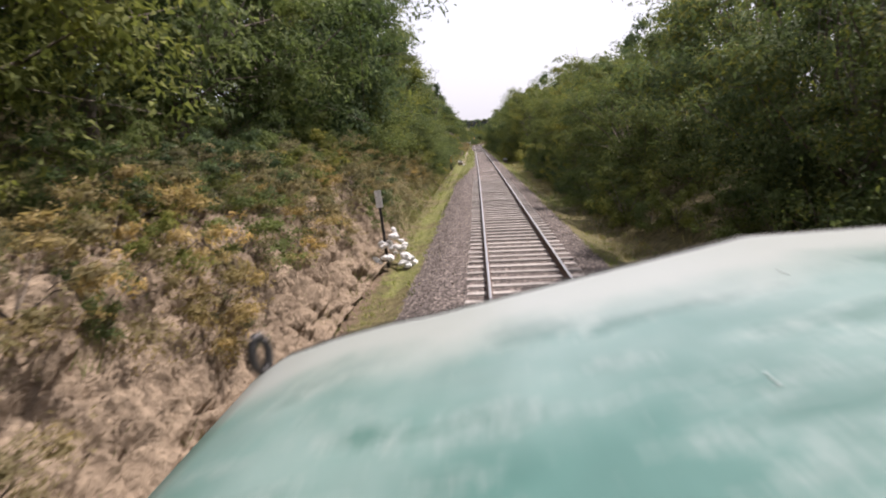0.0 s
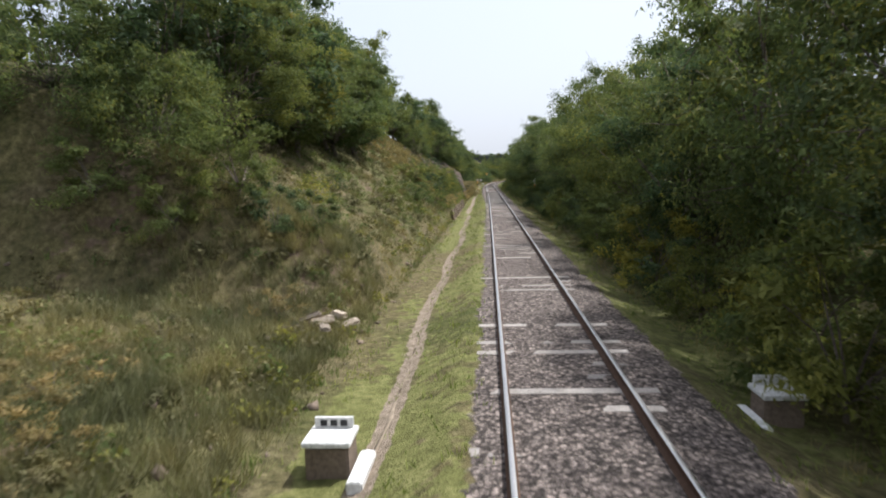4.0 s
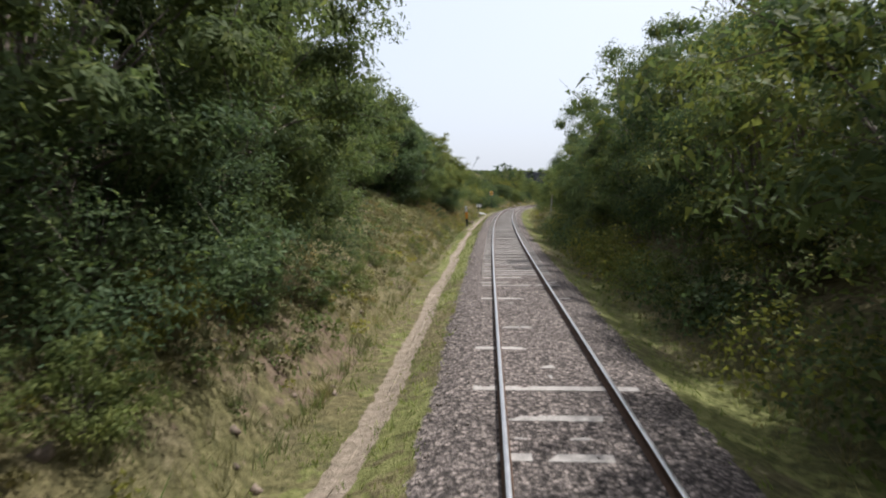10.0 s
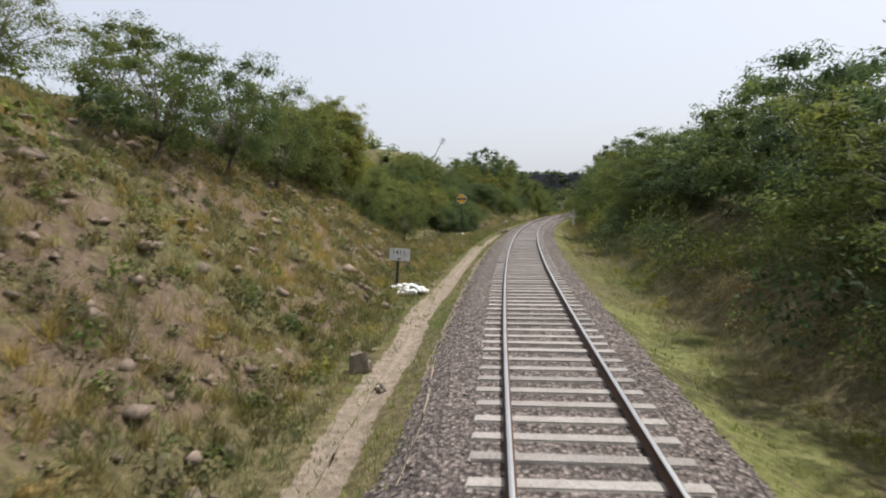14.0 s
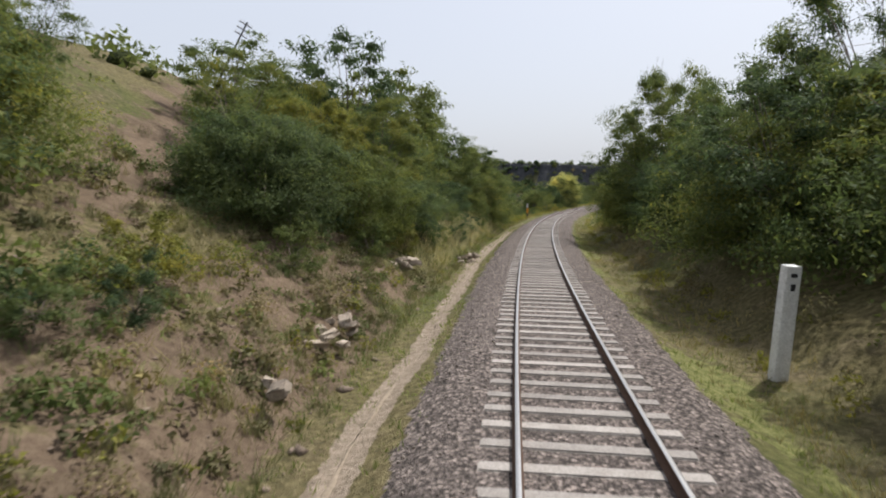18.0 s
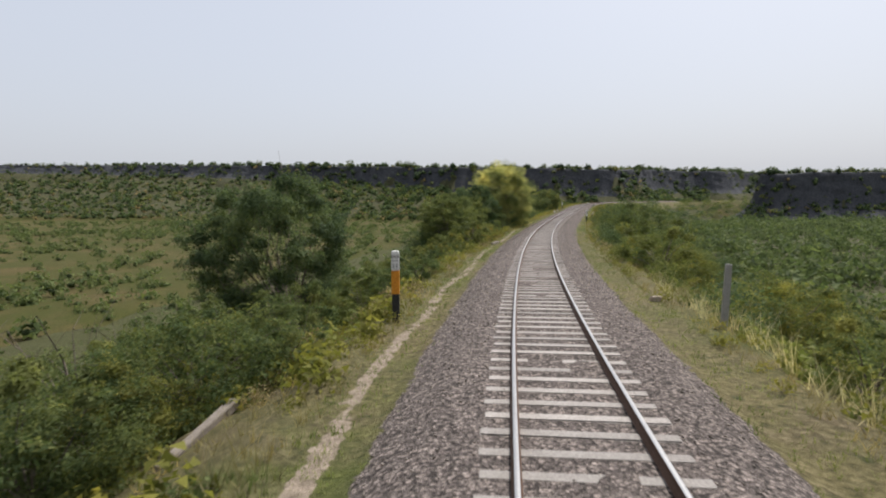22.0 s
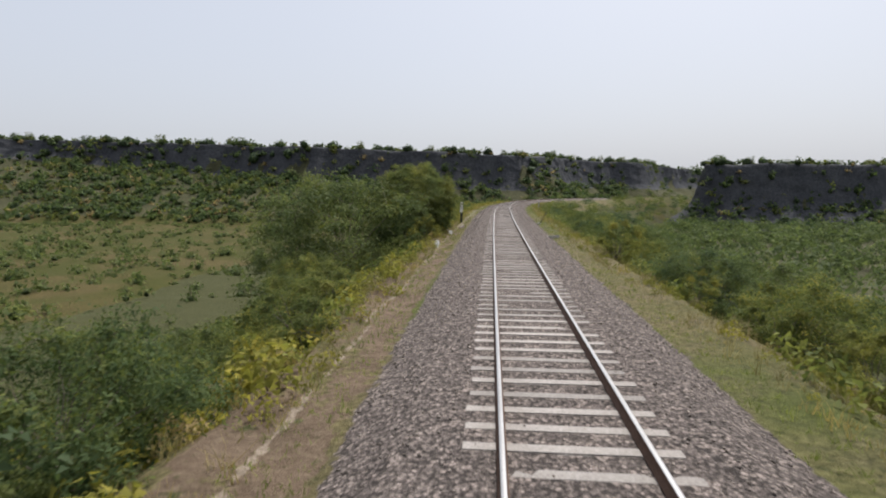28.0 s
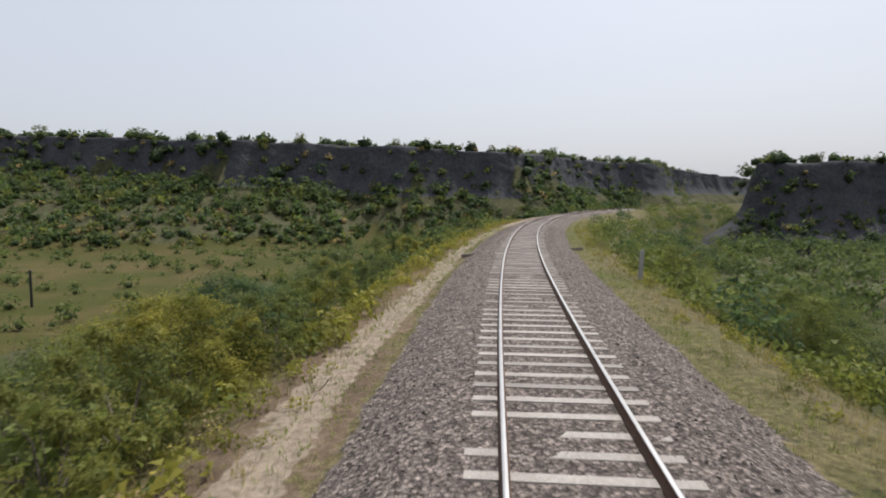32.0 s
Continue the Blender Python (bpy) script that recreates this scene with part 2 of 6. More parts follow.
def worn(name, dark, light, scale=6.0, fine=40.0, rough_=0.85, bump=0.4, spec=0.3, metal=0.0, dist=0.02, each=0.0):
    """A surface that varies from dark to light at two scales, and from piece to piece."""
    m, n, l, b = material(name, rough_, spec)
    c = ramp(n, l, grain(n, l, scale), [(0.3, dark), (0.7, light)])
    f = grain(n, l, fine, 5.0)
    c = mixed(n, l, 0.55, c, ramp(n, l, f, [(0.25, tuple(v * 0.55 for v in dark)), (0.75, tuple(min(1, v * 1.15) for v in light))]))
    if each:
        o = n.new("ShaderNodeObjectInfo")
        g = n.new("ShaderNodeNewGeometry")
        add = n.new("ShaderNodeMath")
        add.operation = "ADD"
        l.new(o.outputs["Random"], add.inputs[0]), l.new(g.outputs["Random Per Island"], add.inputs[1])
        fr = n.new("ShaderNodeMath")
        fr.operation = "FRACT"
        l.new(add.outputs[0], fr.inputs[0])
        k = ramp(n, l, fr.outputs[0], [(0.0, (1 - each,) * 3), (1.0, (1 + each,) * 3)])
        c = mixed(n, l, 1.0, c, k, "MULTIPLY")
    l.new(c, b.inputs["Base Color"])
    b.inputs["Metallic"].default_value = metal
    if bump:
        bumped(n, l, b, f, bump, dist)
    return m


def leafy(name, dark, mid, bright, through_=0.42, mass=False):
    """Foliage: leaves differ one by one, plants differ as a whole, light passes through."""
    m, n, l, b = material(name, 0.7, 0.12)
    g, o = n.new("ShaderNodeNewGeometry"), n.new("ShaderNodeObjectInfo")
    if mass:
        # the dense inside of a crown: many leaves seen as one broken surface
        speck = grain(n, l, 9.0, 7.0, "Object", 0.75)
        c = ramp(n, l, speck, [(0.34, tuple(v * 0.6 for v in dark)), (0.5, dark), (0.6, mid), (0.74, bright)])
        bumped(n, l, b, speck, 1.0, 0.25)
    else:
        c = ramp(n, l, g.outputs["Random Per Island"], [(0.0, tuple(0.45 * p + 0.55 * q for p, q in zip(dark, mid))), (0.55, mid), (1.0, tuple(0.5 * p + 0.5 * q for p, q in zip(mid, bright)))])
    k = ramp(n, l, o.outputs["Random"], [(0.0, (0.72, 0.84, 0.84)), (0.5, (1.0, 1.04, 1.0)), (1.0, (1.4, 1.28, 0.92))])
    c = mixed(n, l, 1.0, c, k, "MULTIPLY")
    big = ramp(n, l, grain(n, l, 0.55, 3.0), [(0.34, (0.55, 0.62, 0.62)), (0.52, (0.95, 0.97, 0.95)), (0.68, (1.4, 1.3, 1.1))])
    c = mixed(n, l, 1.0, c, big, "MULTIPLY")
    l.new(c, b.inputs["Base Color"])
    t = n.new("ShaderNodeBsdfTranslucent")
    l.new(mixed(n, l, 1.0, c, (1.15, 1.2, 0.92), "MULTIPLY"), t.inputs["Color"])
    s = n.new("ShaderNodeMixShader")
    s.inputs[0].default_value = through_
    l.new(b.outputs[0], s.inputs[1]), l.new(t.outputs[0], s.inputs[2])
    l.new(s.outputs[0], n["Material Output"].inputs["Surface"])
    return m


def ground_material(name, masks=False, lush=0.0):
    """Dry and green grass over clay; on the slopes by the line, masks say where clay, ballast, sand and rock lie bare."""
    m, n, l, b = material(name, 0.95, 0.1)
    big, mid, fine, small = grain(n, l, 0.09, 4.0), grain(n, l, 0.7, 5.0), grain(n, l, 6.0, 6.0), grain(n, l, 24.0, 5.0)
    soil = ramp(n, l, fine, [(0.3, (0.06, 0.043, 0.03)), (0.5, (0.12, 0.092, 0.06)), (0.72, (0.22, 0.175, 0.12))])
    grass = ramp(n, l, fine, [(0.28, (0.05, 0.045, 0.02)), (0.5, (0.122, 0.103, 0.049)), (0.75, (0.215, 0.178, 0.095))])
    green = ramp(n, l, fine, [(0.28, (0.04, 0.048, 0.013)), (0.6, (0.09, 0.1, 0.03)), (0.8, (0.15, 0.155, 0.055))])
    c = mixed(n, l, ramp(n, l, big, [(0.46 - lush, (0, 0, 0)), (0.64 - lush, (1, 1, 1))]), grass, green)
    c = mixed(n, l, ramp(n, l, mid, [(0.5 + lush, (0, 0, 0)), (0.7 + lush, (0.6, 0.6, 0.6))]), c, soil)
    c = mixed(n, l, ramp(n, l, grain(n, l, 2.2, 5.0), [(0.52, (0, 0, 0)), (0.7, (0.5, 0.5, 0.5))]), c, (0.05, 0.05, 0.024))
    if not masks:
        c = mixed(n, l, 1.0, c, (0.66, 0.62, 0.5), "MULTIPLY")
    if masks:
        edge_ = grain(n, l, 2.6, 6.0)
        clay = mixed(n, l, 0.5, ramp(n, l, mid, [(0.3, (0.075, 0.05, 0.034)), (0.7, (0.215, 0.15, 0.106))]), soil)
        vo = n.new("ShaderNodeTexVoronoi")
        vo.inputs["Scale"].default_value = 15.0
        vc = n.new("ShaderNodeTexCoord")
        l.new(vc.outputs["Object"], vo.inputs["Vector"])
        pick = n.new("ShaderNodeSeparateColor")
        l.new(vo.outputs["Color"], pick.inputs[0])
        each_ = ramp(n, l, pick.outputs[0], [(0.0, (0.45, 0.44, 0.44)), (0.6, (0.9, 0.88, 0.86)), (1.0, (1.6, 1.55, 1.5))])
        stone = mixed(n, l, 0.6, ramp(n, l, fine, [(0.3, (0.08, 0.066, 0.058)), (0.7, (0.19, 0.158, 0.142))]), ramp(n, l, small, [(0.35, (0.05, 0.042, 0.038)), (0.65, (0.36, 0.31, 0.285))]))
        stone = mixed(n, l, 1.0, stone, each_, "MULTIPLY")
        stone = mixed(n, l, ramp(n, l, vo.outputs["Distance"], [(0.45, (0, 0, 0)), (0.75, (0.85, 0.85, 0.85))]), stone, (0.03, 0.026, 0.023))
        turf = ramp(n, l, fine, [(0.28, (0.075, 0.08, 0.026)), (0.5, (0.14, 0.142, 0.05)), (0.75, (0.225, 0.215, 0.09))])
        meadow = ramp(n, l, fine, [(0.28, (0.024, 0.027, 0.009)), (0.5, (0.056, 0.058, 0.024)), (0.75, (0.1, 0.096, 0.045))])
        sand = ramp(n, l, fine, [(0.3, (0.15, 0.118, 0.085)), (0.7, (0.32, 0.26, 0.2))])
        rock_ = ramp(n, l, grain(n, l, 3.0, 8.0), [(0.3, (0.1, 0.078, 0.06)), (0.5, (0.16, 0.125, 0.095)), (0.72, (0.27, 0.22, 0.175))])
        for key, colour in (("bare_clay", clay), ("turf", turf), ("meadow", meadow), ("bare_rock", rock_), ("sand", sand), ("ballast", stone)):
            at = n.new("ShaderNodeAttribute")
            at.attribute_name = key
            k = n.new("ShaderNodeMath")
            k.operation = "MULTIPLY_ADD"
            l.new(edge_, k.inputs[0]), l.new(at.outputs["Fac"], k.inputs[2])
            k.inputs[1].default_value = 1.1
            c = mixed(n, l, ramp(n, l, k.outputs[0], [(0.92, (0, 0, 0)), (1.0, (1, 1, 1))]), c, colour)
    l.new(c, b.inputs["Base Color"])
    bumped(n, l, b, mixed(n, l, 0.4, fine, small) if masks else fine, 0.9, 0.1)
    return m


def rock_material():
    m, n, l, b = material("weathered_sandstone", 0.9, 0.2)
    g = grain(n, l, 0.8, 3.0)
    tc, mp, tn = n.new("ShaderNodeTexCoord"), n.new("ShaderNodeMapping"), n.new("ShaderNodeTexNoise")
    mp.inputs["Rotation"].default_value, mp.inputs["Scale"].default_value = (0.25, 0.1, 0), (1, 1, 1.5)
    tn.inputs["Scale"].default_value, tn.inputs["Detail"].default_value, tn.inputs["Roughness"].default_value = 2.2, 9.0, 0.7
    l.new(tc.outputs["Object"], mp.inputs["Vector"]), l.new(mp.outputs[0], tn.inputs["Vector"])
    f = tn.outputs["Fac"]
    c = ramp(n, l, f, [(0.3, (0.045, 0.037, 0.031)), (0.5, (0.11, 0.09, 0.075)), (0.72, (0.2, 0.168, 0.142))])
    c = mixed(n, l, ramp(n, l, g, [(0.4, (0, 0, 0)), (0.62, (0.5, 0.5, 0.5))]), c, (0.17, 0.12, 0.085))
    c = mixed(n, l, ramp(n, l, grain(n, l, 14.0, 6.0), [(0.5, (0, 0, 0)), (0.7, (0.5, 0.5, 0.5))]), c, (0.1, 0.085, 0.07))
    l.new(c, b.inputs["Base Color"])
    bumped(n, l, b, f, 1.0, 0.08)
    return m


GREENS = {"leaf": ((0.042, 0.056, 0.02), (0.116, 0.138, 0.052), (0.21, 0.23, 0.1)), "leaf_dark": ((0.034, 0.048, 0.024), (0.088, 0.114, 0.055), (0.165, 0.195, 0.1)),
          "leaf_yellow": ((0.066, 0.07, 0.02), (0.165, 0.165, 0.046), (0.28, 0.265, 0.09)), "leaf_gold": ((0.085, 0.086, 0.024), (0.19, 0.186, 0.06), (0.35, 0.33, 0.14)), "leaf_dry": ((0.105, 0.08, 0.044), (0.24, 0.185, 0.105), (0.4, 0.32, 0.19)),
          "leaf_straw": ((0.06, 0.052, 0.026), (0.14, 0.118, 0.058), (0.25, 0.205, 0.11)), "flower": ((0.3, 0.07, 0.012), (0.6, 0.2, 0.03), (0.75, 0.36, 0.08)),
          "blossom": ((0.31, 0.285, 0.11), (0.53, 0.48, 0.205), (0.74, 0.68, 0.37))}
M = {
    "ground": ground_material("valley_grass_and_scrub_earth", False, 0.085),
    "verge": ground_material("bank_of_grass_clay_and_ballast", True),
    "rock": rock_material(),
    "soil": worn("bare_reddish_clay", (0.115, 0.083, 0.058), (0.33, 0.255, 0.18), 1.1, 7, 0.95, 1.0, 0.1, dist=0.12),
    # the dark bluish base colour carries the cliffs' shade and distant haze
    "cliff": worn("cliff_rock_coloured_as_shaded", (0.036, 0.039, 0.046), (0.088, 0.088, 0.092), 0.12, 0.9, 0.95, 0.8, 0.1, dist=0.8),
    "talus": worn("low_dark_scrub_on_rubble", (0.034, 0.038, 0.019), (0.095, 0.09, 0.046), 0.15, 1.1, 0.95, 0.9, 0.1, dist=0.5),
    "path": worn("trodden_pale_sand", (0.15, 0.116, 0.08), (0.3, 0.242, 0.18), 1.2, 12, 0.95, 0.5),
    "ballast": worn("stone_ballast_bed", (0.1, 0.078, 0.068), (0.22, 0.178, 0.16), 2.0, 22, 0.95, 1.0, 0.1, dist=0.06),
    "stone": worn("broken_ballast_stone", (0.12, 0.1, 0.085), (0.29, 0.245, 0.21), 3.0, 30, 0.9, 0.3, 0.2, each=0.5),
    "sleeper": worn("dusty_grey_concrete", (0.2, 0.175, 0.155), (0.36, 0.33, 0.3), 3.0, 25, 0.9, 0.3, 0.2, each=0.2),
    "rail_side": worn("rusty_rail_steel", (0.07, 0.04, 0.028), (0.15, 0.09, 0.06), 4.0, 40, 0.8, 0.3, 0.3, 0.3),
    "rail_top": worn("polished_rail_head", (0.4, 0.385, 0.37), (0.56, 0.55, 0.54), 1.0, 60, 0.38, 0.05, 0.5, 1.0),
    "bark": worn("grey_brown_bark", (0.06, 0.045, 0.035), (0.17, 0.14, 0.11), 5.0, 30, 0.95, 0.8),
    "leaf": leafy("olive_green_leaves", *GREENS["leaf"]),
    "leaf_dark": leafy("deep_green_leaves", *GREENS["leaf_dark"]),
    "leaf_yellow": leafy("yellow_green_leaves", *GREENS["leaf_yellow"]),
    # brighter golden leaf colour that paints in sunlit tips
    "leaf_gold": leafy("sunlit_tone_golden_leaves", *GREENS["leaf_gold"], 0.5),
    "leaf_dry": leafy("dry_brown_scrub", *GREENS["leaf_dry"]),
    "leaf_straw": leafy("dry_olive_grass", *GREENS["leaf_straw"], 0.25),
    "flower": leafy("orange_flowers", *GREENS["flower"]),
    "blossom": leafy("pale_yellow_blossom", *GREENS["blossom"], 0.6),
    "leaf_mass": leafy("olive_green_foliage", *GREENS["leaf"], 0.1, True),
    "leaf_dark_mass": leafy("deep_green_foliage", *GREENS["leaf_dark"], 0.1, True),
    "leaf_yellow_mass": leafy("yellow_green_foliage", *GREENS["leaf_yellow"], 0.1, True),
    "leaf_dry_mass": leafy("dry_brown_twigs", *GREENS["leaf_dry"], 0.1, True),
    "blade": leafy("dry_grass_blades", (0.12, 0.1, 0.046), (0.24, 0.198, 0.1), (0.4, 0.335, 0.2), 0.3),
    "blade_green": leafy("green_grass_blades", (0.075, 0.1, 0.028), (0.15, 0.19, 0.055), (0.27, 0.29, 0.1), 0.3),
    "plume": leafy("pale_grass_plumes", (0.3, 0.26, 0.17), (0.45, 0.4, 0.3), (0.6, 0.55, 0.44), 0.4),
    "white": worn("flaking_white_limewash", (0.5, 0.49, 0.46), (0.82, 0.81, 0.79), 5.0, 24, 0.85, 0.3),
    "orange": worn("faded_orange_paint", (0.5, 0.18, 0.015), (0.72, 0.3, 0.03), 6.0, 24, 0.7, 0.25),
    "yellow": worn("signal_yellow_paint", (0.75, 0.38, 0.02), (0.85, 0.5, 0.05), 3.0, 30, 0.5, 0.1),
    "black": worn("dull_black_paint", (0.012, 0.012, 0.014), (0.04, 0.038, 0.036), 6.0, 40, 0.65, 0.2),
    "concrete": worn("weathered_concrete", (0.24, 0.23, 0.21), (0.42, 0.4, 0.37), 3.0, 26, 0.9, 0.4, each=0.15),
    "masonry": worn("rubble_masonry", (0.1, 0.074, 0.055), (0.25, 0.19, 0.145), 2.5, 18, 0.92, 0.6, each=0.3),
    "timber": worn("grey_split_timber", (0.1, 0.08, 0.06), (0.28, 0.24, 0.2), 4.0, 30, 0.9, 0.4),
    "pale_rock": worn("pale_quarried_stone", (0.2, 0.16, 0.12), (0.42, 0.35, 0.28), 3.0, 20, 0.9, 0.5, each=0.25),
    "metal": worn("dark_weathered_iron", (0.02, 0.02, 0.022), (0.07, 0.065, 0.06), 8.0, 50, 0.5, 0.2, 0.5, 0.6),
}


# ---- mesh helpers ----
def mesh_from(name, verts, faces, mats, index=None, smooth=False):
    me = bpy.data.meshes.new(name)
    verts = np.asarray(verts, np.float32)
    if isinstance(faces, np.ndarray):
        k = faces.shape[1]
        me.vertices.add(len(verts)), me.loops.add(faces.size), me.polygons.add(len(faces))
        me.vertices.foreach_set("co", verts.ravel())
        me.loops.foreach_set("vertex_index", faces.astype(np.int32).ravel())
        me.polygons.foreach_set("loop_start", np.arange(0, faces.size, k, dtype=np.int32))
        me.update(calc_edges=True)
    else:
        me.from_pydata(verts.tolist(), [], faces)
    for m in mats if isinstance(mats, (list, tuple)) else [mats]:
        me.materials.append(m)
    if index is not None:
        me.polygons.foreach_set("material_index", np.asarray(index, np.int32))
    if smooth:
        me.polygons.foreach_set("use_smooth", np.ones(len(me.polygons), bool))
    me.update()
    return me


def part(name, bm, mat, parent, label=""):
    """Links a bmesh or a mesh as one object under a thing or a part."""
    if isinstance(bm, bmesh.types.BMesh):
        me = bpy.data.meshes.new(name)
        bm.to_mesh(me)
        bm.free()
        me.materials.append(mat)
    else:
        me = bm
    ob = new(name, me)
    ob.parent = parent
    return tagged(ob, label)


def block(sx, sy, sz, at=(0, 0, 0), bevel=0.01, taper=1.0, jag=0.0, seed=0):
    """A bevelled block standing on its base, tapered upward and roughened."""
    bm = bmesh.new()
    bmesh.ops.create_cube(bm, size=1.0)
    for v in bm.verts:
        k = taper if v.co.z > 0 else 1.0
        v.co = Vector((v.co.x * sx * k, v.co.y * sy * k, (v.co.z + 0.5) * sz))
    if bevel:
        bmesh.ops.bevel(bm, geom=bm.edges[:], offset=bevel, segments=2, affect="EDGES")
    if jag:
        bmesh.ops.subdivide_edges(bm, edges=bm.edges[:], cuts=1)
        r = random.Random(seed)
        for v in bm.verts:
            v.co += Vector((r.uniform(-1, 1), r.uniform(-1, 1), r.uniform(-1, 1))) * jag
    bmesh.ops.translate(bm, verts=bm.verts, vec=at)
    return bm


def tube(points, radii, sides=7):
    """Vertices and quads of a tapered tube through points."""
    pts = [Vector(p) for p in points]
    v, f = [], []
    for i, p in enumerate(pts):
        d = (pts[min(i + 1, len(pts) - 1)] - pts[max(i - 1, 0)]).normalized()
        a = d.orthogonal().normalized()
        b = d.cross(a)
        for k in range(sides):
            w = 2 * math.pi * k / sides
            v.append(p + (a * math.cos(w) + b * math.sin(w)) * radii[i])
    for i in range(len(pts) - 1):
        for k in range(sides):
            f.append((i * sides + k, i * sides + (k + 1) % sides, (i + 1) * sides + (k + 1) % sides, (i + 1) * sides + k))
    return v, f



def thing(name, label, category, at, group="", turn=0.0, tilt=(0, 0), scale=1.0):
    ob = new(name)
    ob.matrix_basis = pose(*at, tilt[0], tilt[1], turn) @ Matrix.Diagonal((scale, scale, scale, 1))
    return tagged(ob, label, category, group)


def line_turn(s):
    return math.degrees(heading(s))


# ---- ground ----
cols = np.concatenate([-np.geomspace(48, 12, 16), -np.arange(11.4, 4.7, -0.4), -np.arange(4.6, 3.55, -0.2), -np.arange(3.5, 0.9, -0.16), [-0.72, -0.4, 0.0, 0.4, 0.72], np.arange(0.9, 3.5, 0.2), np.arange(3.6, 11.5, 0.55), np.geomspace(12, 48, 16)])
rows = np.arange(-60, 762, 0.9)
gs, gl = np.meshgrid(rows, cols, indexing="ij")
gp = spot(gs, gl)
gp[..., 2] = lie(gs, gl)
edge = np.clip((np.abs(gl) - 44) / 4, 0, 1)
gp[..., 2] -= edge * 0.8
nr, nc = gs.shape
q = (np.arange(nr - 1)[:, None] * nc + np.arange(nc - 1)[None]).ravel()
quads = np.stack([q, q + 1, q + 1 + nc, q + nc], 1)
sides_, lat_ = gs.ravel(), gl.ravel()


def smooth(v, a, b_):
    u = np.clip((v - a) / (b_ - a), 0, 1)
    return u * u * (3 - 2 * u)


def within(v, a, b_, soft):
    return smooth(v, a - soft, a + soft) * (1 - smooth(v, b_ - soft, b_ + soft))


# footpath stretches: from, to, offset, half width, seed
PATHS = [(78, 128, -2.7, 0.12, 20), (130, 238, -3.0, 0.17, 25), (240, 300, -3.3, 0.26, 30), (262, 304, -2.3, 0.08, 33), (300, 345, -3.1, 0.2, 40), (345, 385, -3.3, 0.24, 50), (386, 474, -3.8, 0.16, 55), (474, 547, -4.2, 0.09, 65), (552, 574, -4.0, 0.12, 68), (572, 700, -4.0, 0.34, 70)]


def path_centre(s, lat, seed):
    return lat + 0.22 * rough(s, s * 0, 7, seed)


face_w = np.interp(sides_, [-60, 20, 34, 60], [2.2, 2.2, 1.2, 0.5])
clay = np.where(sides_ < 52, within(lat_, -4.3 - face_w, -3.7, 0.4) * np.interp(sides_, [-60, 15, 24, 52], [1, 1, 0.45, 0.35]) * (0.75 + 0.3 * rough(sides_, lat_, 1.5, 16)), 0)
clay = np.maximum(clay, within(sides_, 303, 323, 1.5) * within(lat_, -9.8, -4.6, 0.5) * (0.75 + 0.3 * rough(sides_, lat_, 2, 17)))
clay = np.maximum(clay, within(sides_, 322, 350, 2) * within(lat_, -8.5, -4.2, 0.6) * (0.6 + 0.3 * rough(sides_, lat_, 2, 18)))
clay = np.maximum(clay, within(sides_, 250, 300, 4) * within(lat_, -14, -4.6, 1) * (0.4 + 0.35 * rough(sides_, lat_, 2.4, 21)))
clay = np.maximum(clay, within(sides_, 128, 168, 4) * within(lat_ + 0.12 * (sides_ - 128), -16, -7.5, 1.2) * (0.42 + 0.4 * rough(sides_, lat_, 1.8, 27)))
clay = np.maximum(clay, within(sides_, 470, 700, 8) * within(lat_, -5.4, -3.2, 0.4) * (0.55 + 0.3 * rough(sides_, lat_, 2, 28)))
clay = np.maximum(clay, 0.2 * (lat_ < -3.8) * (sides_ < 400) + 0.3 * rough(sides_, lat_, 3.0, 19) * (lat_ < -3.8) * (sides_ < 400))
turf = np.where(lat_ < 0, within(sides_, 14, 240, 6), within(sides_, 40, 400, 10) * 0.75) * within(np.abs(lat_), 1.0, 3.7, 0.3) * (0.5 + 0.4 * rough(sides_, lat_, 2.6, 22))
clay = np.maximum(clay, within(sides_ - 2.1 * (-lat_ - 11.5), 340, 344.5, 1.2) * within(lat_, -28, -10, 1.5) * (0.8 + 0.3 * rough(sides_, lat_, 2, 23)))
meadow = within(sides_, 396, 1000, 6) * (0.25 + 0.95 * smooth(np.abs(lat_), 8.5, 14))
sand = np.zeros(len(lat_))
for a, e_, o, w, sd in PATHS:
    sand = np.maximum(sand, (0.9 if a < 380 else 0.75 if a > 570 else 0.52) * within(sides_, a, e_, 2) * (1 - smooth(np.abs(lat_ - path_centre(sides_, o, sd)), w * 0.6, w * 2.2)))
bed = 1.15 * (1 - smooth(np.abs(lat_) - bed_width(sides_, lat_) - 0.12 * rough(sides_, lat_, 0.9, 15), -0.35, 0.45))
crag_ = within(sides_, 162, 182, 1.5) * within(lat_, -10.5, -4.3, 0.5) * (0.7 + 0.2 * rough(sides_, lat_, 1.5, 13))
vm = mesh_from("embankment", gp.reshape(-1, 3), quads, M["verge"], None, True)
for key, val in (("bare_clay", clay), ("turf", turf), ("meadow", meadow), ("bare_rock", crag_), ("sand", sand), ("ballast", bed)):
    vm.attributes.new(key, "FLOAT", "POINT").data.foreach_set("value", np.asarray(val, np.float32))
verge = tagged(new("embankment", vm), "grassy cutting and embankment slopes with a bed of grey ballast", "embankment", kind="structure")

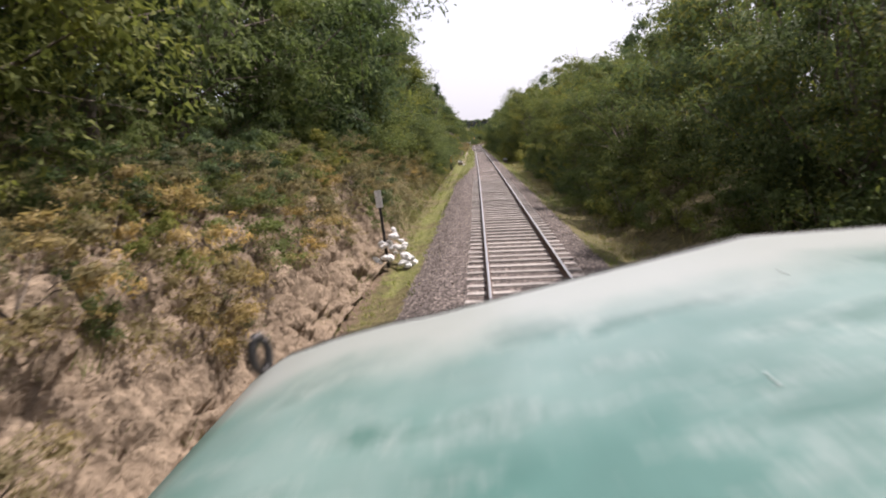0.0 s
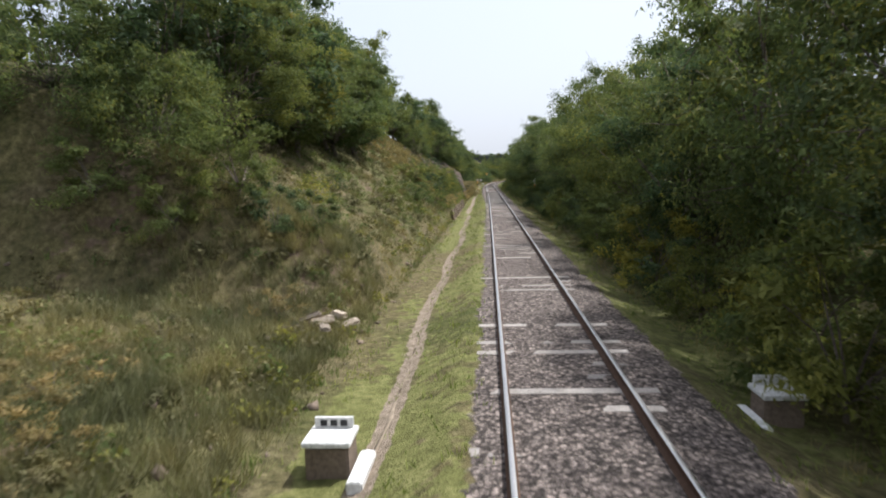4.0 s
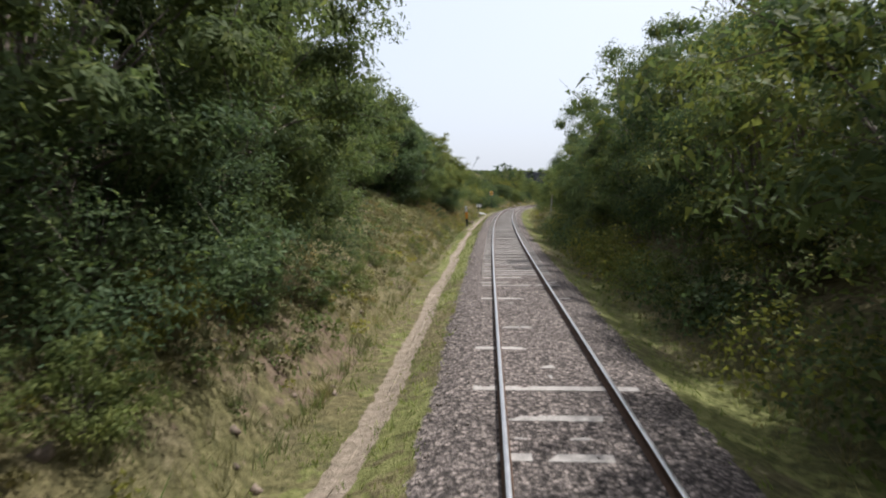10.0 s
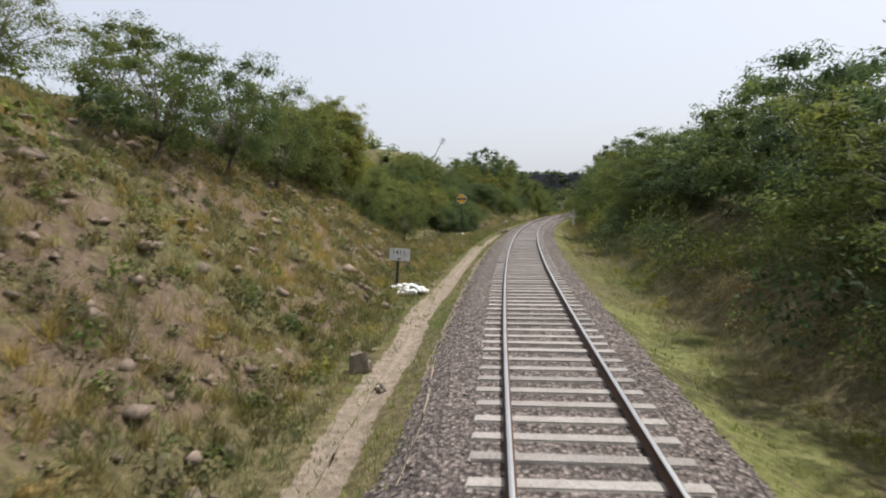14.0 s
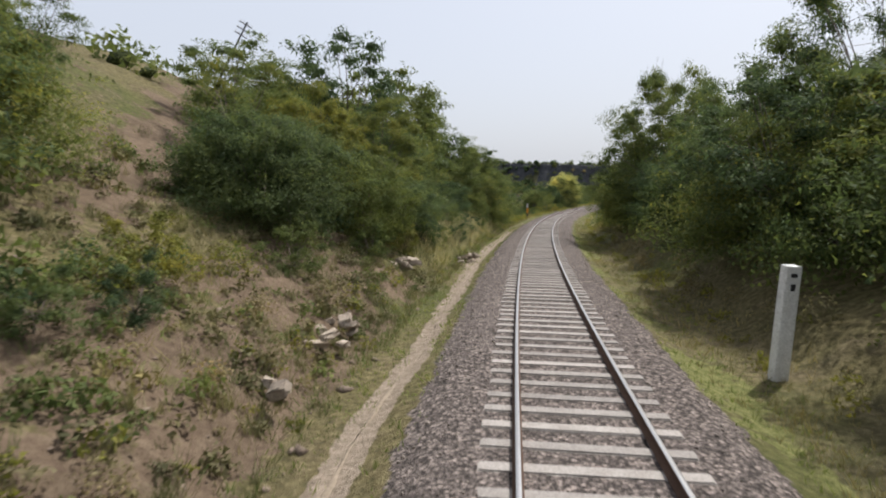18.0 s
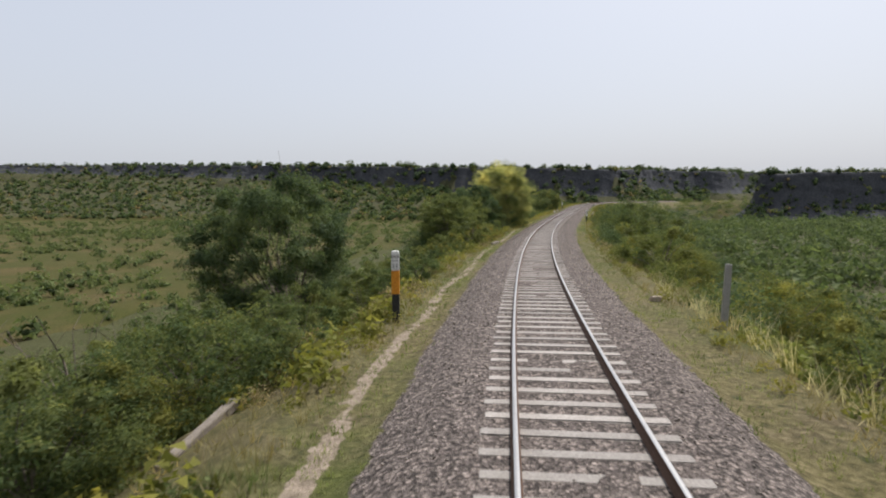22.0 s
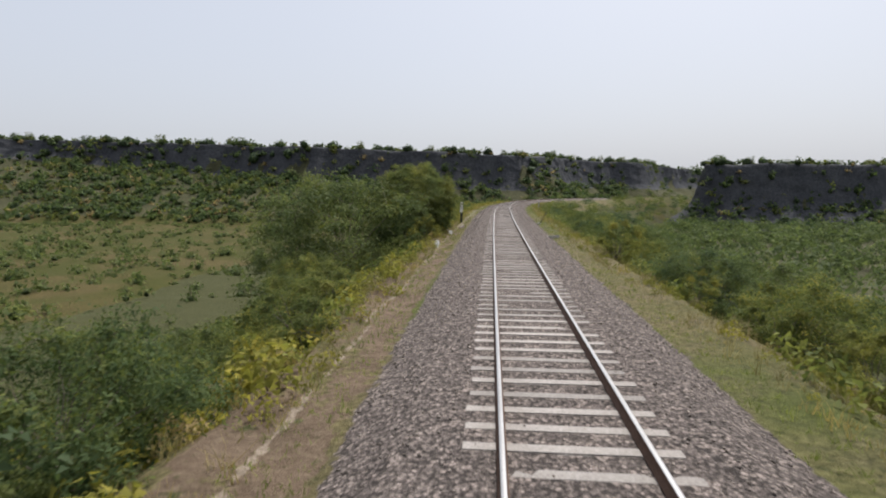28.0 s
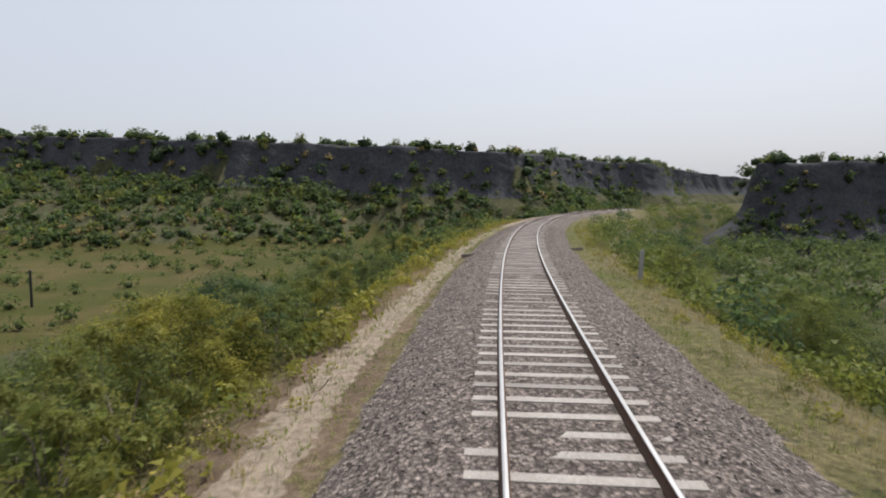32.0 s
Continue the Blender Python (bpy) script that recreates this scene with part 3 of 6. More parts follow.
xs = np.concatenate([-np.geomspace(3500, 430, 12), np.arange(-400, 620, 6.0), np.geomspace(640, 3500, 12)])
ys = np.concatenate([-np.geomspace(2500, 150, 10), np.arange(-130, 1130, 6.0), np.geomspace(1150, 4000, 12)])
wx, wy = np.meshgrid(xs, ys, indexing="ij")
ws, wl = along(wx, wy)
clamped = np.clip(wl, -300, 300)
own = lie(np.clip(ws, S0, S1), clamped, False)
far = np.maximum(scarp(wx.ravel(), wy.ravel(), RIM_L, 1), scarp(wx.ravel(), wy.ravel(), RIM_R, -1))
wz = np.where(np.abs(wl) > 12, np.maximum(np.where(np.abs(wl) > 290, np.minimum(own, 12), own), far), own)
wz = wz + 0.6 * rough(wx.ravel(), wy.ravel(), 16, 9) * (np.abs(wl) > 40)
wz = wz - 3.0 * np.clip((46 - np.abs(wl)) / 10, 0, 1) * ((ws > -70) & (ws < 765))
wz = wz - 14 * np.exp(-((wx.ravel() - 266) ** 2 + (wy.ravel() - 694) ** 2) / 20 ** 2)
# room for the finer strips of cliff
for rim_, in_ in ((RIM_L, 1), (RIM_R, -1)):
    deep = scarp(wx.ravel(), wy.ravel(), rim_, in_, True)
    wz = wz - np.where(far > -8.5, 4.0 * np.clip((deep + 10) / 4, 0, 1) * np.clip((14 - deep) / 5, 0, 1), 0)
nx, ny = wx.shape
q = (np.arange(nx - 1)[:, None] * ny + np.arange(ny - 1)[None]).ravel()
quads = np.stack([q, q + ny, q + 1 + ny, q + 1], 1)
wzg = wz.reshape(nx, ny)
steep = np.hypot(np.diff(wzg, axis=0)[:, :-1] / np.diff(wx, axis=0)[:, :-1], np.diff(wzg, axis=1)[:-1] / np.diff(wy, axis=1)[:-1]).ravel()
covered = (((far > -6.5) | ((wl > 16) & (ws > 392))).reshape(nx, ny)[:-1, :-1]).ravel()
ground = tagged(new("ground", mesh_from("ground", np.stack([wx.ravel(), wy.ravel(), wz], 1), quads, [M["ground"], M["ground"], M["talus"]], np.where(covered, 2, 0), True)),
                "valley floor of green and dry grass below scrubby scarps", "ground", kind="structure")


def far_height(x, y):
    s, l = along(x, y)
    return np.maximum(lie(np.clip(s, S0, S1), np.clip(l, -300, 300), False), np.maximum(scarp(np.ravel(x), np.ravel(y), RIM_L, 1), scarp(np.ravel(x), np.ravel(y), RIM_R, -1)))


# cliffs below the two rims, in fine upright strips
def cliff_strip(rim, inside, seed):
    pts = np.array(rim, float)
    run = np.concatenate([[0], np.cumsum(np.hypot(np.diff(pts[:, 0]), np.diff(pts[:, 1])))])
    u = np.arange(0, run[-1], 2.2)
    x, y, top = (np.interp(u, run, pts[:, k]) for k in range(3))
    soft = np.ones(13) / 13
    x[6:-6], y[6:-6] = np.convolve(x, soft, "valid"), np.convolve(y, soft, "valid")
    tx, ty = np.gradient(x), np.gradient(y)
    ln = np.hypot(tx, ty)
    nx_, ny_ = inside * ty / ln, -inside * tx / ln
    shift = 5 * rough(x, y, 28, 7) + 2 * rough(x, y, 9, 8)
    tall = np.full(len(u), 17.0) if inside < 0 else np.interp(x, [-250, -40, 110], [4, 7, 13])
    wide_ = np.where((inside > 0) & (x < 140), 115, 70)
    v = []
    for d, drop in ((-14, 0.1), (-7, 0), (-3, 0), (-1, 0.01), (0, 0.03), (0.4, 0.1), (0.8, 0.2), (1.2, 0.3), (1.7, 0.4), (2.2, 0.5), (2.7, 0.6), (3.2, 0.7), (3.8, 0.8), (4.4, 0.9), (5.0, 1.0), (7, 1), (9, 1), (12, 1), (16, 1), (20, 1.35)):
        face = 1.0 if 0.05 < drop < 1 and d > 0 else 0.0
        o = d - shift + face * (0.7 * rough(u, d * 9 + u * 0, 5, seed) + 0.5 * rough(u, d * 30 + u * 0, 2.2, seed + 1))
        z = top - drop * tall + (0.5 * rough(u, d + u * 0, 12, seed + 2) if face == 0 else 0.35 * rough(u, d + u * 0, 6, seed + 3))
        if d > 5:
            z = z - (max(d - 4, 0) / wide_) ** 0.8 * 40 + 0.4 * rough(u, d * 4 + u * 0, 5, seed + 4)
        v.append(np.stack([x + nx_ * o, y + ny_ * o, z], 1))
    n = len(u)
    q = np.arange(n - 1)
    rows_ = len(v)
    f = np.concatenate([np.stack([k * n + q, (k + 1) * n + q, (k + 1) * n + q + 1, k * n + q + 1], 1) for k in range(rows_ - 1)])
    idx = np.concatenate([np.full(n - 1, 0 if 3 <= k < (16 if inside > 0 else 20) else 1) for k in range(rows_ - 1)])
    tagged(new("cliff", mesh_from("cliff", np.concatenate(v), f, [M["cliff"], M["talus"]], idx, False)), "rock cliff below the plateau rim, its shade put into a dark bluish colour", "cliff", kind="structure")


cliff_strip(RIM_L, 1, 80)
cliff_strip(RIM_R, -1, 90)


# trodden path beside the line
def path_strip(s0, s1, lat, wide, seed):
    s = np.arange(s0, s1, 0.5)
    centre = path_centre(s, lat, seed)
    w = 0.5 * wide * np.clip(0.25 + 1.0 * rough(s, s * 0 + 3, 1.1, seed + 1), 0.0, 1.1) * np.clip(np.minimum(s - s0, s1 - s) / 4, 0.05, 1)
    v = []
    for k in (-1, -0.4, 0.4, 1):
        off = centre + k * w + 0.05 * rough(s, s * 0 + k * 9, 0.7, seed + 2)
        p = spot(s, off)
        p[:, 2] = lie(s, off) + (0.012 if abs(k) < 1 else -0.02)
        v.append(p)
    n = len(s)
    q = np.arange(n - 1)
    f = np.concatenate([np.stack([k * n + q, (k + 1) * n + q, (k + 1) * n + q + 1, k * n + q + 1], 1) for k in range(3)])
    tagged(new("footpath", mesh_from("footpath", np.concatenate(v), f, M["path"], None, True)), "narrow trodden path of pale sand", "path", kind="structure")


for a in PATHS:
    if not 380 < a[0] < 560:
        path_strip(*a)

# ---- track ----
track = thing("railway_track", "single broad-gauge track with concrete sleepers on ballast", "railway track", (0, 0, 0))
track["kind"] = "structure"
GAUGE = 1.676
SPAN = np.arange(-40, 760, 1.0)


def rail(side):
    # foot, web and head as one extruded section
    sec = [(-0.065, -0.155), (-0.065, -0.145), (-0.012, -0.13), (-0.01, -0.045), (-0.034, -0.035), (-0.034, -0.004), (-0.028, 0.0), (0.028, 0.0), (0.034, -0.004), (0.034, -0.035),
           (0.01, -0.045), (0.012, -0.13), (0.065, -0.145), (0.065, -0.155)]
    o = side * (GAUGE / 2 + 0.035)
    v = np.concatenate([spot(SPAN, o + a, b) for a, b in sec])
    n, m = len(SPAN), len(sec)
    q = np.arange(n - 1)
    f, idx = [], []
    for k in range(m):
        j = (k + 1) % m
        f.append(np.stack([k * n + q, j * n + q, j * n + q + 1, k * n + q + 1], 1))
        idx.append(np.full(n - 1, 1 if k in (5, 6, 7) else 0))
    part("rail", mesh_from("rail", v, np.concatenate(f), [M["rail_side"], M["rail_top"]], np.concatenate(idx)), None, track, "rusty steel rail with a polished head")


rail(-1), rail(1)


def sleeper_bm():
    bm = block(2.7, 0.25, 0.2, (0, 0, -0.36), 0.02)
    for v in bm.verts:
        if abs(v.co.x) < 0.4 and v.co.z > -0.2:
            v.co.z -= 0.02
    return bm


sl = bpy.data.meshes.new("sleeper")
_b = sleeper_bm()
_b.to_mesh(sl), _b.free()
sl.materials.append(M["sleeper"])
sl_v = np.array([v.co for v in sl.vertices])
sl_f = [tuple(p.vertices) for p in sl.polygons]
rnd = random.Random(5)
rest_v, rest_f = [], []
for i, s in enumerate(np.arange(-30, 700, 0.636)):
    turn = heading(s) + rnd.uniform(-0.012, 0.012)
    p = spot(s, rnd.uniform(-0.03, 0.03), rnd.uniform(-0.012, 0.008))
    m = Matrix.Translation(p) @ Matrix.Rotation(turn, 4, "Z")
    if 405 <= s < 590:
        ob = new("sleeper", sl)
        ob.parent, ob.matrix_basis = track, m
    else:
        v = sl_v @ np.array(m.to_3x3()).T + p
        rest_f += [tuple(k + len(sl_v) * len(rest_v) for k in f) for f in sl_f]
        rest_v.append(v)
tagged(part("sleepers", mesh_from("sleepers", np.concatenate(rest_v), rest_f, M["sleeper"]), None, track), kind="stuff")

# rail clips, two by each rail seat on the sleepers near the line's visible stretch
OCT_F = np.array([(0, 2, 4), (2, 1, 4), (1, 3, 4), (3, 0, 4), (2, 0, 5), (1, 2, 5), (3, 1, 5), (0, 3, 5)])


def pebbles(name, places, sizes, mat, label, category, parent=None, flat=0.7, seed=1):
    r = np.random.RandomState(seed)
    n = len(places)
    unit = np.array([(1, 0, 0), (-1, 0, 0), (0, 1, 0), (0, -1, 0), (0, 0, 1), (0, 0, -1)], float)
    v = unit[None] * (0.6 + 0.6 * r.rand(n, 6, 1)) + 0.25 * r.randn(n, 6, 3)
    a = r.rand(n) * 6.28
    c, s = np.cos(a)[:, None], np.sin(a)[:, None]
    v = np.stack([v[..., 0] * c - v[..., 1] * s, v[..., 0] * s + v[..., 1] * c, v[..., 2] * flat], -1) * sizes[:, None, None] + places[:, None]
    f = (OCT_F[None] + 6 * np.arange(n)[:, None, None]).reshape(-1, 3)
    ob = new(name, mesh_from(name, v.reshape(-1, 3), f, mat))
    ob.parent = parent
    return tagged(ob, label, category, kind="stuff")


r = np.random.RandomState(3)
n = 56000
ps = r.rand(n) ** 0.85 * 640 - 5
pl = r.uniform(-3.2, 3.2, n)
keep = (np.abs(np.abs(pl) - 0.87) > 0.1) & (np.abs(pl) < bed_width(ps, pl) + 0.15)
# the track bed is nearly clean of stones where earth and grass have choked it
keep &= r.rand(n) < np.interp(ps, [0, 60, 64, 125, 130, 400, 430, 640], [0.7, 0.6, 0.5, 0.5, 0.6, 0.7, 1, 1])
ps, pl = ps[keep], pl[keep]
pp = spot(ps, pl)
pp[:, 2] = lie(ps, pl) + 0.012 - 0.02 * (np.abs(pl) < 1.35)
pebbles("ballast_stones", pp, r.uniform(0.02, 0.042, len(ps)), M["stone"], "loose grey-brown crushed stone ballast", "ballast")

# ---- plants ----
def ball(level):
    bm = bmesh.new()
    bmesh.ops.create_icosphere(bm, subdivisions=level, radius=1.0)
    v = np.array([p.co for p in bm.verts])
    f = np.array([[p.index for p in t.verts] for t in bm.faces])
    bm.free()
    return v, f


BALL = {1: ball(1), 2: ball(2)}


def lumps(rng, centres, radii, level, squash=0.8, jag=0.2):
    """Uneven closed masses of foliage round the given centres: vertices and triangles."""
    v, f = BALL[level]
    n = len(centres)
    k = radii[:, None, None] * (1 + jag * rng.randn(n, len(v), 1))
    out = v[None] * np.array([1, 1, squash]) * k + centres[:, None]
    return out.reshape(-1, 3), (f[None] + len(v) * np.arange(n)[:, None, None]).reshape(-1, 3)


def sprays(rng, cl, per=6):
    """Small sprays of foliage over the outer and upper sides of a crown's clumps."""
    b = np.repeat(np.array(cl), per, 0)
    n = len(b)
    d = rng.randn(n, 3)
    d /= np.linalg.norm(d, axis=1)[:, None]
    out = b[:, :3] * np.array([1, 1, 0]) / (np.hypot(b[:, 0], b[:, 1])[:, None] + 0.3)
    d = d + 0.45 * out + np.array([0, 0, 0.35])
    d /= np.linalg.norm(d, axis=1)[:, None]
    c = b[:, :3] + d * b[:, 3:] * (0.45 + 0.8 * rng.rand(n, 1)) * np.array([1, 1, 0.75])
    return np.concatenate([c, b[:, 3:] * (0.2 + 0.34 * rng.rand(n, 1))], 1)


def leaves(rng, blobs, count, size, droop=0.25, shell=0.55):
    """Pointed leaves over the outer shells of many small sprays, most of them facing outward: vertices and triangles."""
    b = np.concatenate([sprays(rng, blobs), np.array(blobs) * np.array([1, 1, 1, 0.68])])
    w = b[:, 3] ** 2
    k = rng.choice(len(b), count, p=w / w.sum())
    d = rng.randn(count, 3)
    d /= np.linalg.norm(d, axis=1)[:, None]
    d[:, 2] = np.where(rng.rand(count) < 0.55, np.abs(d[:, 2]), d[:, 2])
    rad = b[k, 3] * (shell + (1.12 - shell) * rng.rand(count) ** 0.6) * (1 + 0.22 * np.clip(rng.randn(count), -2, 2.2))
    c = b[k, :3] + d * rad[:, None] * np.array([1, 1, 0.62])
    c[:, 2] -= 0.16 * rad * (d[:, 0] ** 2 + d[:, 1] ** 2)
    nrm = d + 0.5 * rng.randn(count, 3) + np.array([0, 0, 0.4])
    nrm /= np.linalg.norm(nrm, axis=1)[:, None]
    a = np.cross(nrm, rng.randn(count, 3))
    a /= np.linalg.norm(a, axis=1)[:, None]
    a[:, 2] -= droop
    t = np.cross(nrm, a)
    # broader leaves fill the shaded heart of each clump
    heart = rng.rand(count) < 0.2
    hb = np.array(blobs)[rng.randint(0, len(blobs), count)]
    c = np.where(heart[:, None], hb[:, :3] + d * hb[:, 3:] * 0.55 * rng.rand(count, 1) ** 0.5 * np.array([1, 1, 0.7]), c)
    L = size * (0.6 + 0.8 * rng.rand(count))[:, None] * np.where(heart, 1.65, 1.0)[:, None]
    v = np.stack([c - a * L * 0.6 - t * L * 0.34, c - a * L * 0.6 + t * L * 0.34, c + a * L], 1)
    return v.reshape(-1, 3), np.arange(3 * count).reshape(-1, 3)


def clumps(rng, height, spread, low, n, low_wide=0.18):
    """Centres and radii of a crown's clumps."""
    out = []
    for i in range(n):
        u = (i + 0.5) / n
        z = height * (low + (0.93 - low) * u)
        ring = spread * math.sin(math.pi * (low_wide + 0.6 * u)) * (0.35 + 0.6 * rng.rand())
        a = i * 2.4 + rng.rand()
        rad = spread * (0.3 + 0.22 * rng.rand()) * (1.1 - 0.45 * u)
        out.append((ring * math.cos(a), ring * math.sin(a), z, rad))
    return out


def dome(rng, height, spread, low, n):
    """Clumps that fill a domed crown evenly."""
    out = []
    for i in range(n):
        up = -0.98 + 1.98 * (i + 0.5) / n
        flat = math.sqrt(1 - max(up, -0.45) ** 2)
        a, k = i * 2.4 + 0.5 * rng.rand(), 0.55 + 0.3 * rng.rand() ** 0.6
        mid = height * (0.5 + low * 0.5)
        out.append((spread * k * flat * math.cos(a), spread * k * flat * math.sin(a), mid + k * up * (height - mid), spread * (0.2 + 0.12 * rng.rand())))
    return out


def branching(rng, cl, height, low, lean):
    """Trunk, limbs to every clump and twigs, grown together as one mesh."""
    fork = Vector((lean * height * 0.4, 0.05 * height, height * max(0.14, low * 0.75)))
    v, f = tube([(0, 0, -0.4), fork * 0.5 + Vector((0.04, 0.02, -0.2)), fork], [0.024 * height, 0.02 * height, 0.014 * height], 5)
    v.append(fork)
    knot = len(v) - 1
    f += [(knot - 5 + k, knot - 5 + (k + 1) % 5, knot) for k in range(5)]

    def grow(root, a, b_, r0, r1):
        ring, g = tube([a, b_], [r0, r1], 3)
        n0 = len(v)
        v.extend(ring)
        f.extend(tuple(n0 + k for k in q_) for q_ in g)
        f.extend((root, n0 + k, n0 + (k + 1) % 3) for k in range(3))
        return n0 + 3

    slim = min(1.0, math.sqrt(16 / len(cl)))
    for x, y, z, rad in cl:
        e = Vector((x, y, z))
        m = fork.lerp(e, 0.5) + Vector((0, 0, 0.06 * height)) + Vector(rng.randn(3) * 0.03 * height)
        tip = grow(knot, fork.lerp(m, 0.2), m, 0.009 * height * slim, 0.006 * height * slim)
        tip = grow(tip, m, e, 0.005 * height * slim, 0.002 * height * slim)
        for _ in range(2):
            t = e + Vector(rng.randn(3)) * rad * 0.6
            grow(tip, e.lerp(t, 0.1), t, 0.002 * height, 0.0008 * height)
    return mesh_from("trunk", v, f, M["bark"], smooth=True)


def tree_kit(seed, height, spread, low, n, count, size, leaf, lean=0.1, shell=0.5, second="", low_wide=0.18, most=0.45, domed=False, least=0.15):
    """A trunk-and-limb mesh and a crown mesh."""
    rng = np.random.RandomState(seed)
    cl = dome(rng, height, spread, low, n) if domed else clumps(rng, height, spread, low, n, low_wide)
    v, f = leaves(rng, cl, count, size, shell=shell)
    fit = height / float(np.percentile(v[:, 2], 99.7))
    v[:, 2] *= fit
    mats, idx = [M[leaf]], np.zeros(len(f), np.int32)
    if second:
        mats.append(M[second])
        top = v.reshape(-1, 3, 3)[:, 0]
        sprays = np.sin(top @ np.array([2.3, 1.1, 0.7]) + seed) + np.sin(top @ np.array([-0.9, 2.6, 1.3]) + 2) + np.sin(top @ np.array([0.8, -1.2, 2.9]))
        idx = np.where(rng.rand(len(f)) < np.clip((top[:, 2] / height - 0.15) * 1.5, least, most) * np.clip(0.75 + 0.5 * sprays, 0.08, 1.25), 1, 0)
    return branching(rng, [(x, y, z * fit, r_) for x, y, z, r_ in cl], height, low, lean), mesh_from("crown", v, f, mats, idx)


KITS = {
    "tree": [tree_kit(11 + i, 8.0, 3.0 + 0.2 * i, 0.12, 30, 20000, 0.084, ("leaf_dark", "leaf", "leaf_dark", "leaf", "leaf_dark")[i], 0.1 - 0.06 * i) for i in range(5)],
    "tree_behind": [tree_kit(21 + i, 8.0, 3.1 + 0.2 * i, 0.14, 26, 9000, 0.122, ("leaf_dark", "leaf", "leaf")[i], 0.1 - 0.06 * i) for i in range(3)],
    "thorn": [tree_kit(31 + i, 4.5, 2.4, 0.14, 26, 15000, 0.052, "leaf", 0.16 - 0.1 * i, 0.4, "leaf_yellow", 0.18, 0.5) for i in range(3)],
    "bush": [tree_kit(51 + i, 2.6, 1.6, 0.06, 12, 5200, 0.058, ("leaf", "leaf_yellow", "leaf", "leaf_dark")[i], 0.05) for i in range(4)],
    # sunlit tips put into the colour, denser towards the top
    "golden": [tree_kit(71 + i, 3.0, 1.7, 0.06, 14, 7600, 0.06, ("leaf_yellow", "leaf")[i], 0.05, 0.5, "leaf_gold", 0.2, 0.9, False, 0.4) for i in range(2)],
    "thicket": [tree_kit(91 + i, 5.0, 4.0, 0.06, 34, 24000, 0.078, ("leaf", "leaf_dark", "leaf")[i], 0.05, 0.5, ("leaf_yellow", "leaf", "leaf_yellow")[i], 0.25) for i in range(3)],
    "dry": [tree_kit(81 + i, 1.6, 1.1, 0.06, 9, 2200, 0.042, "leaf_dry", 0.05, 0.3) for i in range(2)],
}
KITS["tree_fine"] = [tree_kit(17 + i, 8.0, 3.1 + 0.2 * i, 0.1, 34, 38000, 0.064, ("leaf_dark", "leaf")[i], 0.05, 0.5, "leaf_yellow", 0.18, 0.3) for i in range(2)]
# yellow leaf colour stands in for sunlight on these crowns
KITS["tree_gold"] = [tree_kit(25, 8.0, 3.4, 0.04, 44, 46000, 0.062, "leaf_yellow", 0.05, 0.5, "leaf", 0.22, 0.3, True)]
KITS["thicket_fine"] = [tree_kit(95, 5.0, 4.0, 0.06, 40, 44000, 0.064, "leaf_dark", 0.05, 0.5, "leaf", 0.25)]
KITS["tree_near"] = [tree_kit(123, 6.6, 3.1, 0.06, 90, 120000, 0.05, "leaf", 0.02, 0.4, "leaf_yellow", 0.16, 0.6, True)]
KITS["tree_dark"] = [tree_kit(131, 8.0, 3.6, 0.04, 52, 70000, 0.066, "leaf_dark", 0.03, 0.4, "leaf", 0.24, 0.45, True)]
# golden second colour paints sun on the upper leaves
KITS["gold_thicket"] = [tree_kit(133, 5.0, 3.2, 0.04, 34, 38000, 0.06, "leaf_yellow", 0.04, 0.5, "leaf_gold", 0.25, 0.7)]
KITS["lantana"] = [tree_kit(135, 1.8, 1.3, 0.1, 14, 7000, 0.05, "leaf_yellow", 0.04, 0.5, "flower", 0.25, 0.1)]
KITS["leaning_tree"] = [tree_kit(141, 10.0, 1.3, 0.8, 12, 12000, 0.05, "leaf_dark", 0.02, 0.4)]
HEIGHTS = {"leaning_tree": 10.0, "tree_fine": 8.0, "tree_dark": 8.0, "tree_gold": 8.0, "gold_thicket": 5.0, "lantana": 1.8, "tree": 8.0, "tree_behind": 8.0, "tree_near": 6.6, "thorn": 4.5, "bush": 2.6, "golden": 3.0, "thicket": 5.0, "thicket_fine": 5.0, "dry": 1.6}
WORDS = {"leaning_tree": ("tree", "thin tall tree with a small drooping dark crown", "tree"), "tree_fine": ("tree", "dense green tree with a feathery crown", "tree"), "tree_gold": ("tree", "broad tree on the bank, sunlight put into its yellow-green leaf colour", "tree"), "tree_dark": ("tree", "broad dark green tree on the embankment slope", "tree"), "gold_thicket": ("thicket", "tall thicket coloured a sunlit golden green on the embankment slope", "bush"),
         "lantana": ("flowering_bush", "low bush with clusters of orange flowers", "bush"),
         "tree_behind": ("tree", "dense green tree with a rounded leafy crown", "tree"), "tree_near": ("tree", "spreading feathery green tree beside the embankment", "tree"),
         "tree": ("tree", "dense green tree with a rounded leafy crown", "tree"), "thorn": ("thorn_tree", "open thorn tree with fine grey-green leaves", "tree"),
         "bush": ("bush", "leafy green bush on the slope", "bush"), "golden": ("flowering_bush", "green bush with branch tips coloured a sunlit yellow", "bush"),
         "thicket_fine": ("thicket", "tall dark green thicket on the embankment slope", "bush"), "thicket": ("thicket", "broad dense green thicket growing on the embankment slope", "bush"),
         "dry": ("dry_shrub", "dry brown shrub among grass", "shrub")}


